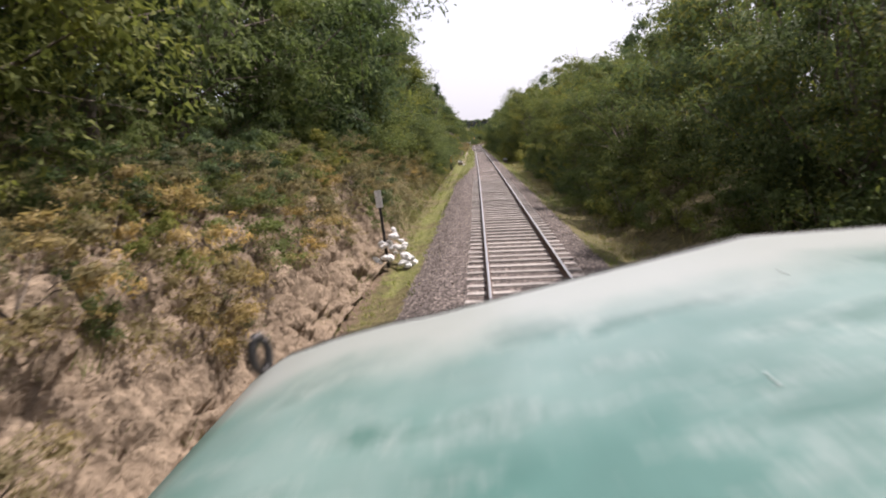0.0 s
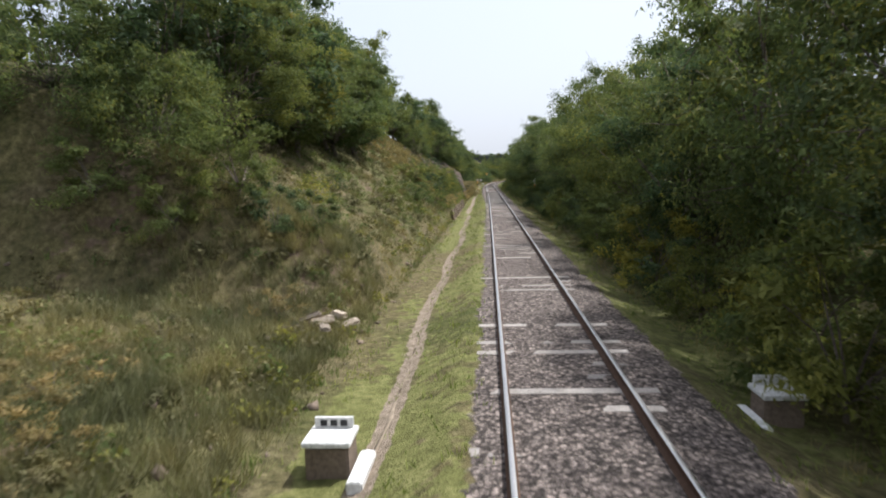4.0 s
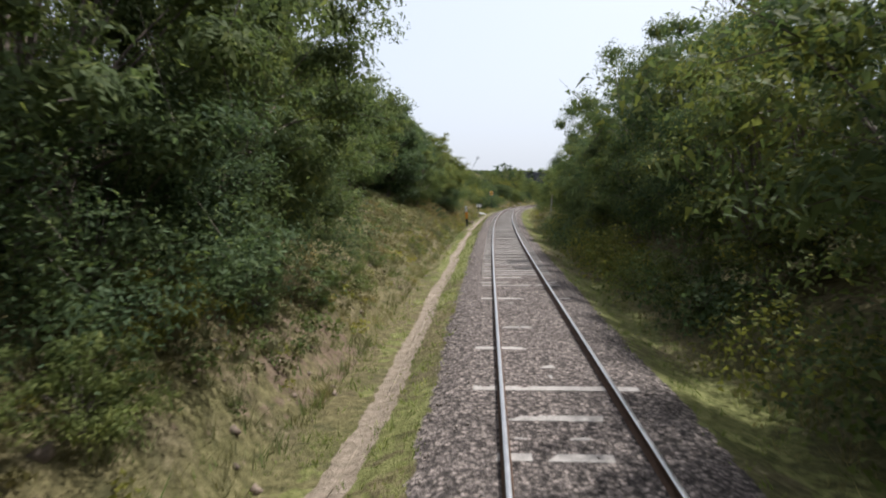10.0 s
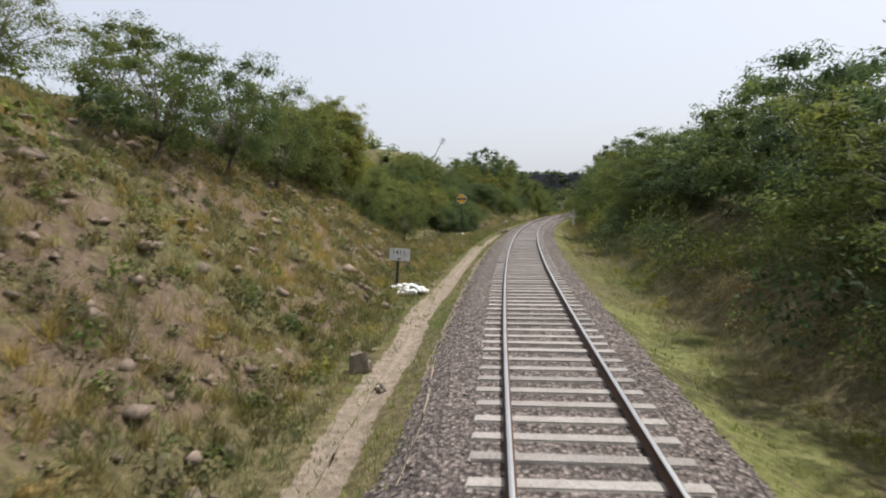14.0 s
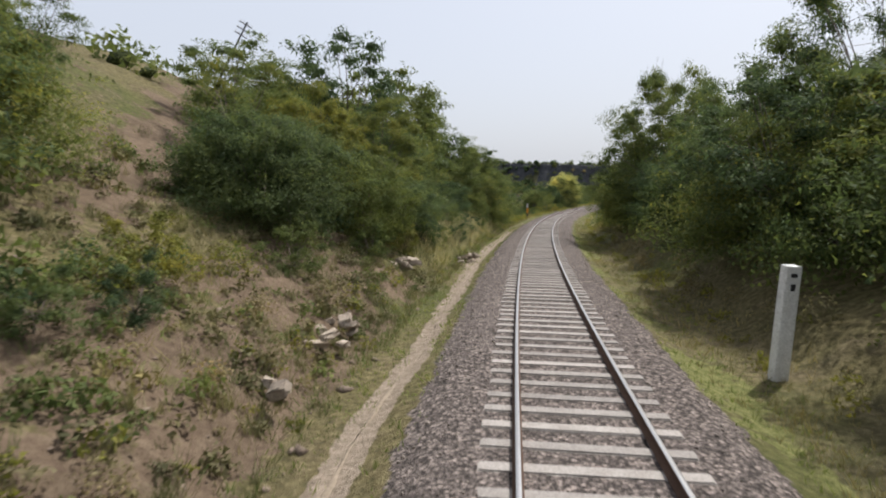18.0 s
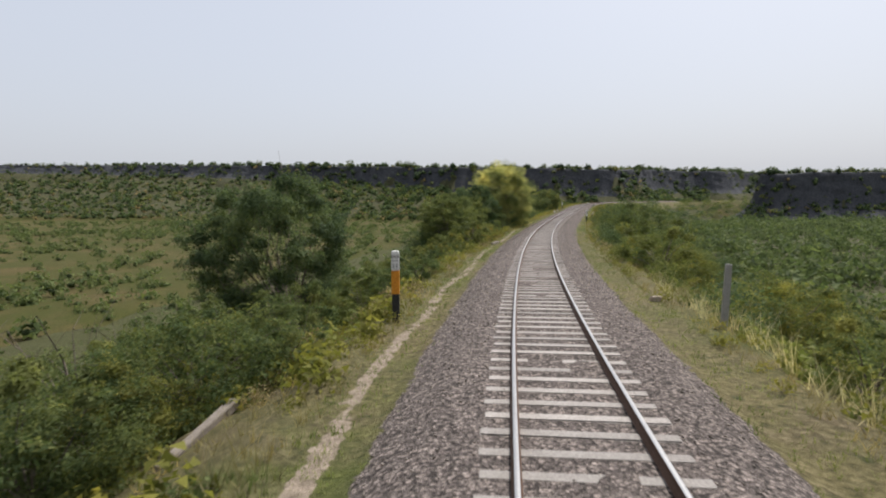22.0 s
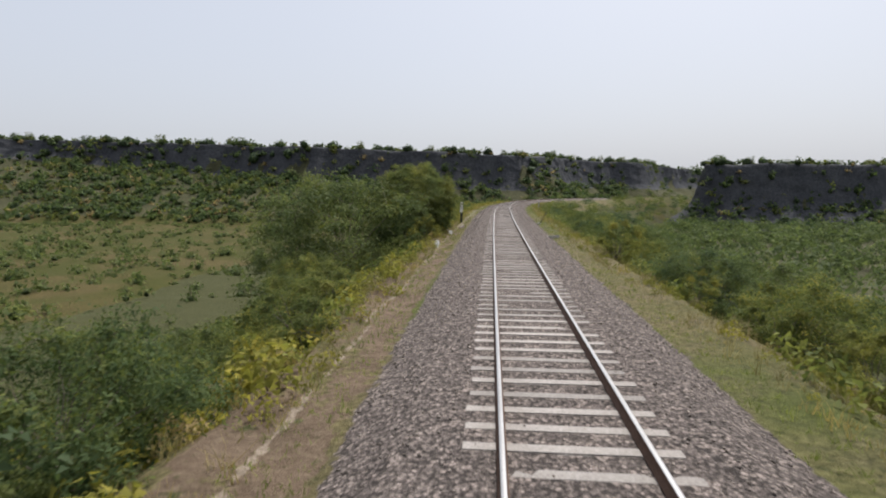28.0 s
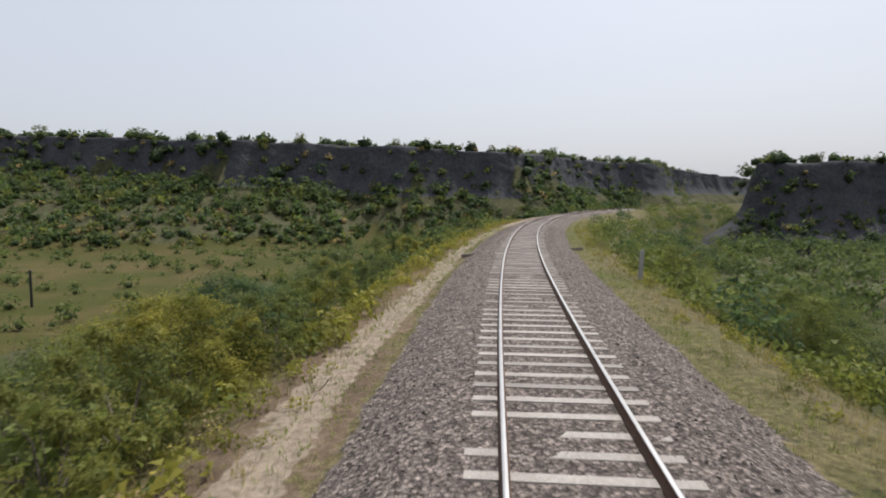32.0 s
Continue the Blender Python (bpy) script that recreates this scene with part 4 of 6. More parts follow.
def plant(kind, s, lat, height, rng, z=None, wide=1.0):
    """Sets a plant of that height on the ground."""
    i = rng.randrange(len(KITS[kind]))
    name, label, cat = WORDS[kind]
    k = height / HEIGHTS[kind]
    if kind == "tree" and abs(lat) < 7.4:
        kind = "tree_fine"
        i %= 2
    if kind == "tree" and abs(lat) > 9.3:
        kind = "tree_behind"
        i %= 3
    if kind in ("tree", "tree_behind", "tree_fine"):
        wide *= k ** -0.7
    x, y, _ = spot(s, lat)
    if z is None:
        z = ground_at(s, lat)
    m = pose(x, y, z - 0.05, rng.uniform(-5, 5), rng.uniform(-5, 5), rng.uniform(0, 360)) @ Matrix.Diagonal((k * wide * rng.uniform(0.9, 1.15), k * wide * rng.uniform(0.9, 1.15), k, 1))
    ob = new(name)
    ob.matrix_basis = m
    tagged(ob, label, cat, cat + "s along the line")
    for pn, me in zip(("trunk", "crown"), KITS[kind][i]):
        part(pn, me, None, ob)
    return ob


# kind, side, from, to, step, nearest and farthest offset, least and greatest height
BELTS = []


def belt(kind, side, start, end, step, near, far, low, high):
    """A row of plants along one side of the line."""
    BELTS.append((kind, side, start, end, step, near, far, low, high))


# the cutting, left side
belt("tree", -1, -22, 36, 4.2, 7.4, 9.0, 7.6, 9.8)
belt("tree", -1, -20, 62, 5.4, 11.5, 15, 7.5, 9.5)
belt("bush", -1, 2, 36, 2.4, 6.0, 7.0, 1.3, 2.4)
belt("dry", -1, 2, 16, 1.3, 5.0, 6.3, 0.6, 1.3)
belt("bush", -1, 3, 16, 1.4, 5.0, 6.4, 0.8, 1.6)
belt("dry", -1, 16, 48, 0.8, 4.4, 6.0, 0.8, 1.6)
belt("bush", -1, 17, 34, 2.8, 5.2, 6.4, 0.9, 1.7)
belt("tree", -1, 37, 48, 3.4, 6.8, 8.2, 7.4, 9.2)
belt("tree", -1, 48, 62, 3.4, 6.8, 8.4, 5.0, 6.6)
# dark-leaved thickets, so the leaf colour gives this stretch its shade
belt("thicket_fine", -1, 41, 63, 3.6, 5.8, 6.8, 3.2, 4.4)
belt("bush", -1, 39, 60, 1.8, 4.9, 5.6, 1.4, 2.4)
belt("tree", -1, 68, 77, 3.4, 8.0, 10, 6.2, 8.4)
belt("dry", -1, 58, 88, 1.2, 4.7, 8.5, 0.6, 1.1)
belt("tree", -1, 93, 128, 5.6, 9.8, 12.5, 6.4, 8.6)
belt("bush", -1, 94, 126, 3.2, 5.2, 9.0, 0.8, 1.8)
belt("tree", -1, 96, 126, 5.0, 13, 16, 7, 9)
belt("bush", -1, 124, 150, 2.0, 5.0, 9.5, 0.4, 1.0)
belt("dry", -1, 122, 147, 0.6, 4.3, 5.2, 0.4, 0.9)
belt("bush", -1, 122, 148, 0.9, 4.6, 5.4, 0.6, 1.4)
belt("bush", -1, 126, 150, 3.0, 5.4, 7.4, 0.8, 1.5)
belt("golden", -1, 126, 148, 4.2, 4.9, 7.4, 0.8, 1.5)
belt("bush", -1, 150, 166, 1.1, 8.4, 11.5, 0.6, 1.4)
belt("dry", -1, 148, 168, 0.9, 6.5, 10.5, 0.5, 1.1)
belt("tree", -1, 143, 156, 4.0, 14, 17, 4, 6)
belt("thorn", -1, 152, 164, 3.4, 10.2, 12.5, 3.4, 5.0)
belt("bush", -1, 146, 162, 2.4, 5.0, 8.0, 0.8, 1.7)
belt("tree", -1, 165, 184, 2.8, 7.8, 10.0, 4.4, 6.6)
belt("tree", -1, 152, 172, 3.8, 12, 15, 6.5, 9.0)
belt("tree", -1, 174, 202, 4.4, 10.5, 13, 7, 9.5)
belt("bush", -1, 184, 198, 2.4, 4.8, 6.0, 0.9, 1.6)
belt("tree", -1, 206, 228, 4.0, 10, 13, 5.2, 7.4)
belt("tree", -1, 226, 251, 3.6, 9.8, 13, 6.6, 9.2)
belt("bush", -1, 200, 240, 4.5, 5, 11, 0.6, 1.3)
belt("tree", -1, 235, 243, 3.4, 8.0, 9.4, 5.4, 7.4)
belt("dry", -1, 196, 300, 2.0, 4.6, 9.5, 0.5, 1.0)
belt("thorn", -1, 271, 286, 3.4, 10.2, 12.6, 3.6, 4.8)
belt("thorn", -1, 284, 304, 3.2, 10.2, 12.6, 3.4, 5.0)
belt("thorn", -1, 258, 302, 6.0, 15, 19, 4.0, 5.4)
belt("bush", -1, 266, 300, 4.0, 10, 13, 1.0, 1.8)
belt("dry", -1, 236, 264, 1.0, 5.0, 8.5, 0.6, 1.3)
# the hill past the round board
belt("golden", -1, 300, 332, 2.2, 11.0, 14, 2.4, 3.8)
belt("bush", -1, 300, 345, 1.8, 11.0, 22, 1.8, 3.0)
belt("thicket", -1, 310, 350, 4.2, 13, 22, 2.8, 4.0)
belt("thorn", -1, 312, 346, 3.4, 11, 20, 3.0, 4.4)
belt("bush", -1, 324, 338, 2.6, 7.0, 9.0, 1.0, 1.8)
belt("bush", -1, 342, 362, 2.0, 6.4, 9.4, 1.4, 2.6)
belt("bush", -1, 362, 380, 1.4, 6.0, 9.6, 1.2, 2.4)
belt("thorn", -1, 340, 378, 2.6, 9.0, 16, 3.2, 4.8)
belt("thicket", -1, 345, 376, 3.0, 9.0, 15, 2.8, 4.2)
belt("tree", -1, 350, 376, 4.2, 11.5, 16, 4.0, 5.4)
belt("bush", -1, 332, 341, 1.5, 7.2, 9.6, 0.7, 1.3)
belt("thicket", -1, 334, 340, 2.4, 12.5, 16, 3.0, 4.2)
belt("dry", -1, 318, 400, 2.2, 4.7, 6.4, 0.6, 1.2)
belt("tree", -1, 362, 384, 3.8, 10.2, 12, 6.2, 8.4)
belt("thicket", -1, 366, 382, 4.0, 10.4, 12, 2.6, 3.6)
belt("tree", -1, 381, 399, 3.0, 6.8, 9.0, 6.0, 7.8)
belt("thorn", -1, 380, 397, 4.0, 6.2, 7.4, 4.4, 5.8)
belt("bush", -1, 381, 404, 1.8, 5.2, 6.6, 1.6, 2.8)
belt("bush", -1, 346, 381, 2.4, 4.9, 5.9, 0.7, 1.4)
# the embankment, left side
belt("golden", -1, 401, 432, 1.8, 5.8, 9.5, 1.2, 2.3)
belt("bush", -1, 401, 432, 1.5, 5.8, 14, 1.2, 2.3)
belt("bush", -1, 432, 446, 1.6, 6.0, 15, 0.8, 1.7)
belt("golden", -1, 437, 453, 1.5, 5.6, 7.6, 1.2, 2.0)
belt("golden", -1, 436, 452, 1.8, 7.4, 11, 1.6, 2.6)
belt("golden", -1, 401, 420, 2.2, 8, 14, 1.6, 2.6)
belt("dry", -1, 400, 420, 0.9, 5.2, 6.6, 0.6, 1.2)
belt("thicket", -1, 408, 430, 9.0, 9, 13, 2.0, 3.0)
belt("bush", -1, 446, 474, 4.0, 9.6, 15, 1.4, 2.8)
belt("thicket", -1, 454, 474, 5.0, 8.0, 10.5, 3.4, 5.0)
belt("bush", -1, 446, 474, 5.0, 6.0, 8.0, 2.0, 3.2)
belt("golden", -1, 484, 556, 3.6, 5.8, 9.0, 1.2, 2.6)
belt("bush", -1, 480, 560, 2.0, 7.5, 18, 1.4, 3.0)
belt("thicket", -1, 486, 536, 5.0, 7.5, 13, 2.2, 3.6)
belt("golden", -1, 556, 640, 3.4, 6.2, 11, 1.2, 2.4)
belt("bush", -1, 556, 690, 1.5, 6.8, 18, 1.4, 2.8)
belt("thicket", -1, 576, 670, 4.5, 8.5, 14, 2.2, 3.4)
belt("dry", -1, 404, 640, 3.0, 4.9, 6.2, 0.5, 1.0)
belt("bush", -1, 640, 760, 2, 7, 26, 1.6, 3.0)
# right side
belt("tree", 1, -22, 62, 4.0, 6.2, 7.6, 6.2, 7.8)
belt("tree", 1, -20, 54, 4.8, 9.5, 13, 7.2, 9.2)
belt("bush", 1, 56, 86, 1.5, 9, 17, 1.8, 3.2)
belt("thicket", 1, 62, 82, 5, 8.5, 12, 2.4, 3.4)
belt("bush", 1, 4, 22, 2.2, 4.6, 5.8, 1.3, 2.6)
belt("bush", 1, 22, 62, 1.7, 4.1, 5.0, 1.3, 2.4)
belt("bush", 1, 62, 80, 2.0, 6, 9, 1.6, 3.0)
belt("tree", 1, 80, 138, 3.8, 5.9, 7.4, 7.0, 10.2)
belt("tree", 1, 138, 158, 3.2, 5.9, 7.4, 7.6, 9.6)
belt("tree", 1, 158, 172, 3.8, 5.9, 7.4, 6.6, 8.6)
belt("bush", 1, 82, 238, 1.8, 4.0, 4.9, 1.6, 3.0)
belt("tree", 1, 172, 206, 4.0, 6.2, 8.0, 6.2, 8.6)
belt("thorn", 1, 174, 200, 6.0, 6.4, 8.0, 6.6, 8.6)
belt("tree", 1, 206, 216, 3.2, 6.2, 7.6, 7.6, 9.4)
belt("tree", 1, 216, 226, 3.8, 6.4, 7.8, 5.4, 7.2)
belt("tree", 1, 226, 236, 3.4, 6.6, 8.0, 5.2, 6.8)
belt("tree", 1, 80, 206, 7.0, 10, 13.5, 8, 10.5)
belt("tree", 1, 206, 240, 7.0, 10, 13.5, 6.0, 8.0)
belt("golden", 1, 60, 236, 8, 4.4, 5.2, 1.6, 2.6)
belt("tree", 1, 236, 250, 3.6, 6.8, 8.2, 4.4, 6.0)
belt("tree", 1, 250, 302, 4.0, 7.4, 11, 4.2, 6.2)
belt("bush", 1, 236, 300, 2.0, 5.2, 7.2, 1.6, 3.0)
belt("dry", 1, 236, 400, 2.2, 5.0, 6.2, 0.7, 1.3)
belt("bush", 1, 300, 392, 2.2, 5.8, 8.2, 1.8, 3.2)
belt("thicket", 1, 300, 376, 5.0, 7.4, 10, 3.2, 4.8)
belt("thorn", 1, 300, 384, 3.2, 9, 15, 4.0, 5.8)
belt("tree", 1, 326, 372, 4.4, 7.8, 10.4, 5.2, 7.6)
belt("tree", 1, 376, 383, 3.6, 7.4, 8.6, 5.4, 6.8)
belt("bush", 1, 396, 480, 3.4, 5.6, 9.4, 1.4, 2.8)
belt("bush", 1, 396, 620, 1.2, 9.0, 34, 1.4, 3.0)
belt("thicket", 1, 402, 620, 4.0, 8.5, 18, 2.2, 4.0)
belt("thicket", 1, 486, 580, 5.0, 8.0, 12, 2.2, 3.4)
belt("golden", 1, 400, 560, 5.0, 5.8, 10, 1.4, 2.6)
belt("bush", 1, 530, 700, 2.6, 5.8, 14, 1.2, 2.6)
belt("dry", 1, 420, 640, 3.5, 4.9, 6.4, 0.5, 0.9)
belt("bush", 1, 600, 760, 1.4, 8, 30, 1.6, 3.0)
belt("bush", 1, 690, 990, 1.6, 6, 32, 2, 4)
belt("bush", -1, 690, 990, 1.6, 6, 32, 2, 4)
rng = random.Random(21)
far_bushes, far_dry = [], []
# nothing grows just before the posts and boards
CLEAR = [(560.3, 4.2), (501.5, 4.9), (569, 3.4), (69, -3.9), (151, 5.0), (246, -3.9), (339.5, 4.4), (252.4, 5.3), (416.3, 5.4), (313.8, -6.7), (277.5, -5.0), (415.3, -4.5), (492.3, 4.1), (561.2, -4.1), (17.0, -3.75), (350.4, -5.5), (408.4, -7.0), (538.6, -4.3), (358.8, -3.9)]
for kind, side, a, b, step, l0, l1, h0, h1 in BELTS:
    s = a
    while s < b:
        lat = side * rng.uniform(l0, l1)
        if any(p - 8 < s < p + 1.2 and abs(lat - q_) < 1.7 for p, q_ in CLEAR):
            s += step * 0.5
            continue
        if -28 < lat < -10.8 and abs(s - 342 - 2.1 * (-lat - 11.5)) < 2.8:
            s += step
            continue
        # the open washed-out strip up the hill
        if 331 < s < 372 and 0.57 < -lat / (s - 327.5) < 0.8 and h1 > 1.7:
            s += step
            continue
        if kind == "bush" and (abs(lat) > 7.2 or s > 575 or (lat > 0 and s > 150)):
            far_bushes.append((s, lat, rng.uniform(h0, h1)))
        elif kind == "dry" and (s > 300 or lat > 0):
            far_dry.append((s, lat, rng.uniform(h0, h1)))
        else:
            plant(kind, s, lat, h0 + (h1 - h0) * rng.random() ** 1.3, rng)
        s += step * rng.uniform(0.7, 1.35)

# single plants that stand out
SINGLES = []


def single(kind, s, lat, height):
    """One plant that stands out."""
    SINGLES.append((kind, s, lat, height))


single("thicket", 26, -6.9, 3.4)
single("thicket", 30.5, -7.2, 3.6)
single("thicket_fine", 191.5, -6.9, 3.6)
single("thicket_fine", 197, -7.2, 3.4)
single("thicket_fine", 247.5, -7.4, 3.6)
single("thicket_fine", 251.5, -7.2, 3.4)
single("thicket", 254.5, -7.6, 2.8)
single("tree_dark", 27, -8.2, 8.8)
single("tree_dark", 33, -8.2, 7.8)
single("tree_gold", 65.5, -8.6, 7.4)
single("tree_dark", 71, -8.6, 7.4)
single("golden", 62, -6.4, 3.0)
single("bush", 89.6, -7.0, 1.6)
single("bush", 89.9, -8.2, 2.2)
single("thicket", 90.2, -10.4, 3.0)
single("thicket", 90.4, -13.5, 3.4)
single("bush", 88.8, -9.4, 1.8)
single("bush", 88.9, -11.6, 2.0)
single("bush", 90.6, -6.0, 1.3)
single("tree_gold", 95, -10.4, 6.6)
single("tree_gold", 102, -10.8, 7.4)
single("tree_gold", 109, -10.4, 7.4)
single("tree_gold", 117, -10.6, 7.4)
single("golden", 129.0, -5.7, 2.4)
single("golden", 131.2, -5.3, 2.2)
single("bush", 125.0, -5.8, 1.6)
single("bush", 137.4, -5.2, 1.9)
single("bush", 140.5, -5.3, 1.5)
single("tree_gold", 133, -12.5, 5.6)
single("bush", 157.5, -6.6, 1.8)
single("bush", 155.5, -6.0, 1.4)
single("tree_dark", 170.5, -9.8, 6.6)
single("tree_fine", 178, -8.6, 7.0)
single("tree_fine", 184, -8.2, 7.6)
single("thicket_fine", 168.5, -8.4, 3.0)
single("thicket", 176, -8.2, 3.2)
single("thicket", 180, -7.6, 3.4)
single("tree_dark", 191, -7.7, 8.3)
single("tree_dark", 196.5, -7.3, 7.7)
single("tree_dark", 202, -9.0, 7.2)
single("bush", 188.6, -5.2, 1.5)
single("bush", 187.2, -5.6, 1.2)
single("tree_gold", 246.5, -8.2, 8.4)
single("tree_gold", 250.5, -7.6, 7.0)
single("tree_dark", 255.5, -9.6, 6.2)
single("tree_near", 259, -11.5, 5.0)
single("tree_fine", 243, -9.8, 7.4)
single("tree_dark", 209, -11.4, 7.4)
single("tree_dark", 215, -12, 7.2)
single("thicket_fine", 206, -9.6, 3.2)
single("tree_dark", 231, -12.6, 7.6)
single("tree_dark", 236, -11.4, 7.8)
single("leaning_tree", 75.0, -5.5, 10.0)
single("tree_fine", 241, 8.4, 10.2)
single("thorn", 255, 7.5, 5.2)
single("tree_near", 288, -11, 5.6)
single("thorn", 301, -9.6, 4.4)
single("thicket_fine", 320.2, -8.4, 2.6)
single("thicket", 324, -7.8, 2.7)
single("thicket_fine", 319, -9.8, 3.0)
single("thicket_fine", 322.5, -9.2, 2.8)
single("thicket_fine", 326.5, -8.8, 2.6)
single("gold_thicket", 320.5, -11.4, 3.8)
single("thicket_fine", 325.0, -10.4, 3.6)
single("thicket_fine", 329.0, -10.2, 3.4)
single("thicket", 332.5, -11.8, 3.2)
single("golden", 327.5, -8.6, 2.0)
single("golden", 318, -12, 3.4)
single("bush", 321.0, -6.6, 1.3)
single("bush", 322.6, -7.6, 1.5)
single("tree_fine", 350, 11.5, 9.2)
single("thicket_fine", 346.5, -9.6, 3.4)
single("thicket_fine", 345, -9.0, 3.6)
single("thicket", 349.5, -8.6, 3.2)
single("bush", 334.4, -7.6, 1.1)
single("bush", 336.0, -7.2, 1.2)
single("bush", 337.6, -8.0, 1.5)
single("bush", 342.4, -7.0, 1.5)
single("tree_gold", 337.5, -15.5, 4.6)
single("gold_thicket", 351.5, -7.2, 3.6)
single("thicket_fine", 354.8, -6.9, 3.0)
single("tree_gold", 350, -9.2, 5.0)
single("thicket", 358.2, -6.8, 2.4)
single("golden", 352.6, -5.9, 1.6)
single("golden", 355.5, -5.8, 1.6)
single("golden", 348.5, -6.4, 1.7)
single("tree_gold", 356.5, -8.4, 6.0)
single("gold_thicket", 357.2, -7.6, 3.2)
single("thicket_fine", 359.5, -8.8, 4.4)
single("tree_fine", 372, 9.0, 10.5)
single("thorn", 373, 12.5, 6.2)
single("tree_fine", 377.0, 9.2, 11.0)
single("tree_dark", 385.0, 7.4, 5.8)
single("thicket_fine", 374.5, -7.8, 2.6)
single("thicket", 378.5, -6.9, 2.4)
single("tree_fine", 386, -9.8, 7.4)
single("gold_thicket", 384.5, -7.4, 4.4)
single("gold_thicket", 388.5, -6.9, 4.8)
single("thorn", 393, -6.6, 6.2)
single("tree_dark", 423, -11.5, 8.2)
single("thicket", 411, -8.6, 3.0)
single("thicket_fine", 408, -14, 4.4)
single("thicket_fine", 416, -17.5, 4.6)
single("thicket_fine", 404.5, -14.5, 4.2)
single("thicket", 420, -15, 4.2)
single("golden", 407, -9.6, 3.0)
single("golden", 410, -11, 3.4)
single("golden", 413.5, -9.2, 3.0)
single("golden", 416.5, -8.2, 2.6)
single("bush", 404, -10.4, 3.0)
single("bush", 406, -12.5, 3.4)
single("bush", 434, 7.0, 3.6)
single("bush", 437, 7.6, 3.4)
single("golden", 446.0, -5.6, 3.2)
single("bush", 449, -7.0, 3.0)
single("tree_dark", 453, -8.8, 6.0)
single("gold_thicket", 457, -8.8, 6.0)
single("tree_dark", 463.5, -8.4, 7.0)
single("tree_dark", 469.5, -11.2, 8.0)
single("thicket_fine", 473.8, -8.6, 4.2)
single("golden", 474.6, -5.9, 2.0)
single("golden", 478.5, -5.6, 1.8)
single("thicket", 480, -7.6, 3.0)
single("lantana", 452.6, -5.5, 1.8)
single("lantana", 454.2, -6.0, 2.0)
single("lantana", 450.6, -5.8, 1.7)
single("lantana", 457.5, -6.0, 1.8)
single("thicket", 459, 9.0, 5.6)
single("bush", 445, 7.5, 3.4)
single("gold_thicket", 486, 9.4, 3.4)
single("tree_near", 548.6, -6.9, 6.3)
single("thicket_fine", 545, -11.5, 7.8)
single("golden", 544.5, -5.8, 2.2)
single("golden", 546.6, -5.7, 2.0)
single("bush", 543, -6.8, 2.2)
single("golden", 547.0, -7.4, 2.8)
single("golden", 549.6, -6.0, 2.2)
single("golden", 551.6, -6.2, 2.2)
single("bush", 546.2, -7.6, 2.6)
single("golden", 554, -6.4, 2.2)
single("golden", 579.6, -6.5, 2.2)
single("golden", 582, -7.2, 2.6)
single("gold_thicket", 585.5, -8.2, 3.2)
single("thicket_fine", 589.5, -8.8, 3.2)
single("golden", 587, -6.5, 1.9)
single("bush", 592, -7.4, 2.4)
single("thicket_fine", 582.5, -9.8, 3.4)
single("golden", 561.0, -6.6, 2.8)
single("golden", 562.4, -6.4, 3.0)
single("golden", 564.4, -6.6, 3.0)
single("golden", 566.2, -6.4, 2.7)
single("golden", 568.6, -6.5, 2.6)
single("golden", 571.8, -7.2, 3.0)
single("golden", 573.6, -6.8, 2.6)
single("gold_thicket", 562.8, -8.4, 3.4)
single("golden", 563.4, -6.9, 2.6)
single("gold_thicket", 565.4, -8.8, 3.4)
single("golden", 567.6, -7.2, 3.0)
single("gold_thicket", 570, -9.0, 3.6)
single("golden", 570.6, -7.4, 3.0)
single("golden", 569.6, -9.6, 4.0)
single("golden", 573, -9.0, 3.6)
single("golden", 562.4, -8.8, 3.4)
single("bush", 562, -7.0, 2.0)
for kind, s, lat, h in SINGLES:
    plant(kind, s, lat, h, rng)

def bare_tree(s, lat, height, seed, label):
    rng_ = np.random.RandomState(seed)
    cl = [(0.45 * height * (rng_.rand() - 0.5), 0.45 * height * (rng_.rand() - 0.5), height * (0.55 + 0.42 * rng_.rand()), 0.16 * height) for _ in range(11)]
    x, y, _ = spot(s, lat)
    ob = thing("bare_tree", label, "tree", (x, y, ground_at(s, lat)))
    part("trunk", branching(rng_, cl, height, 0.25, 0.2), None, ob)


bare_tree(413.0, -14.0, 5.6, 5, "leafless dead tree with forked grey branches")

# the tall blossoming tree on the bank
t_, c_ = tree_kit(99, 9.4, 4.3, -0.1, 138, 190000, 0.058, "leaf", 0.02, 0.45, "blossom", 0.2, 0.95, True, 0.5)
bx, by, _ = spot(477, -6.9)
bt = thing("blossoming_tree", "tall tree covered in pale yellow blossom", "tree", (bx, by, ground_at(477, -6.9)))
part("trunk", t_, None, bt)
part("crown", c_, None, bt, "pale yellow blossom over green leaves")


# ---- grass ----
def tufts(name, s, lat, height, blades, mat, label, seed):
    r = np.random.RandomState(seed)
    n = len(s)
    p = spot(s, lat)
    p[:, 2] = lie(s, lat) - 0.02
    p = np.repeat(p, blades, 0)
    h = np.repeat(height, blades) * (0.5 + 0.7 * r.rand(n * blades))
    p[:, :2] += r.randn(n * blades, 2) * 0.07
    a = r.rand(n * blades) * 6.28
    w = 0.005 + 0.008 * r.rand(n * blades)
    side = np.stack([np.cos(a), np.sin(a), a * 0], 1) * w[:, None]
    bend = np.stack([r.randn(n * blades) * 0.42 * h, r.randn(n * blades) * 0.42 * h, h], 1)
    v = np.stack([p - side, p + side, p + bend], 1).reshape(-1, 3)
    return tagged(new(name, mesh_from(name, v, np.arange(len(v)).reshape(-1, 3), mat)), label, "grass", kind="stuff")


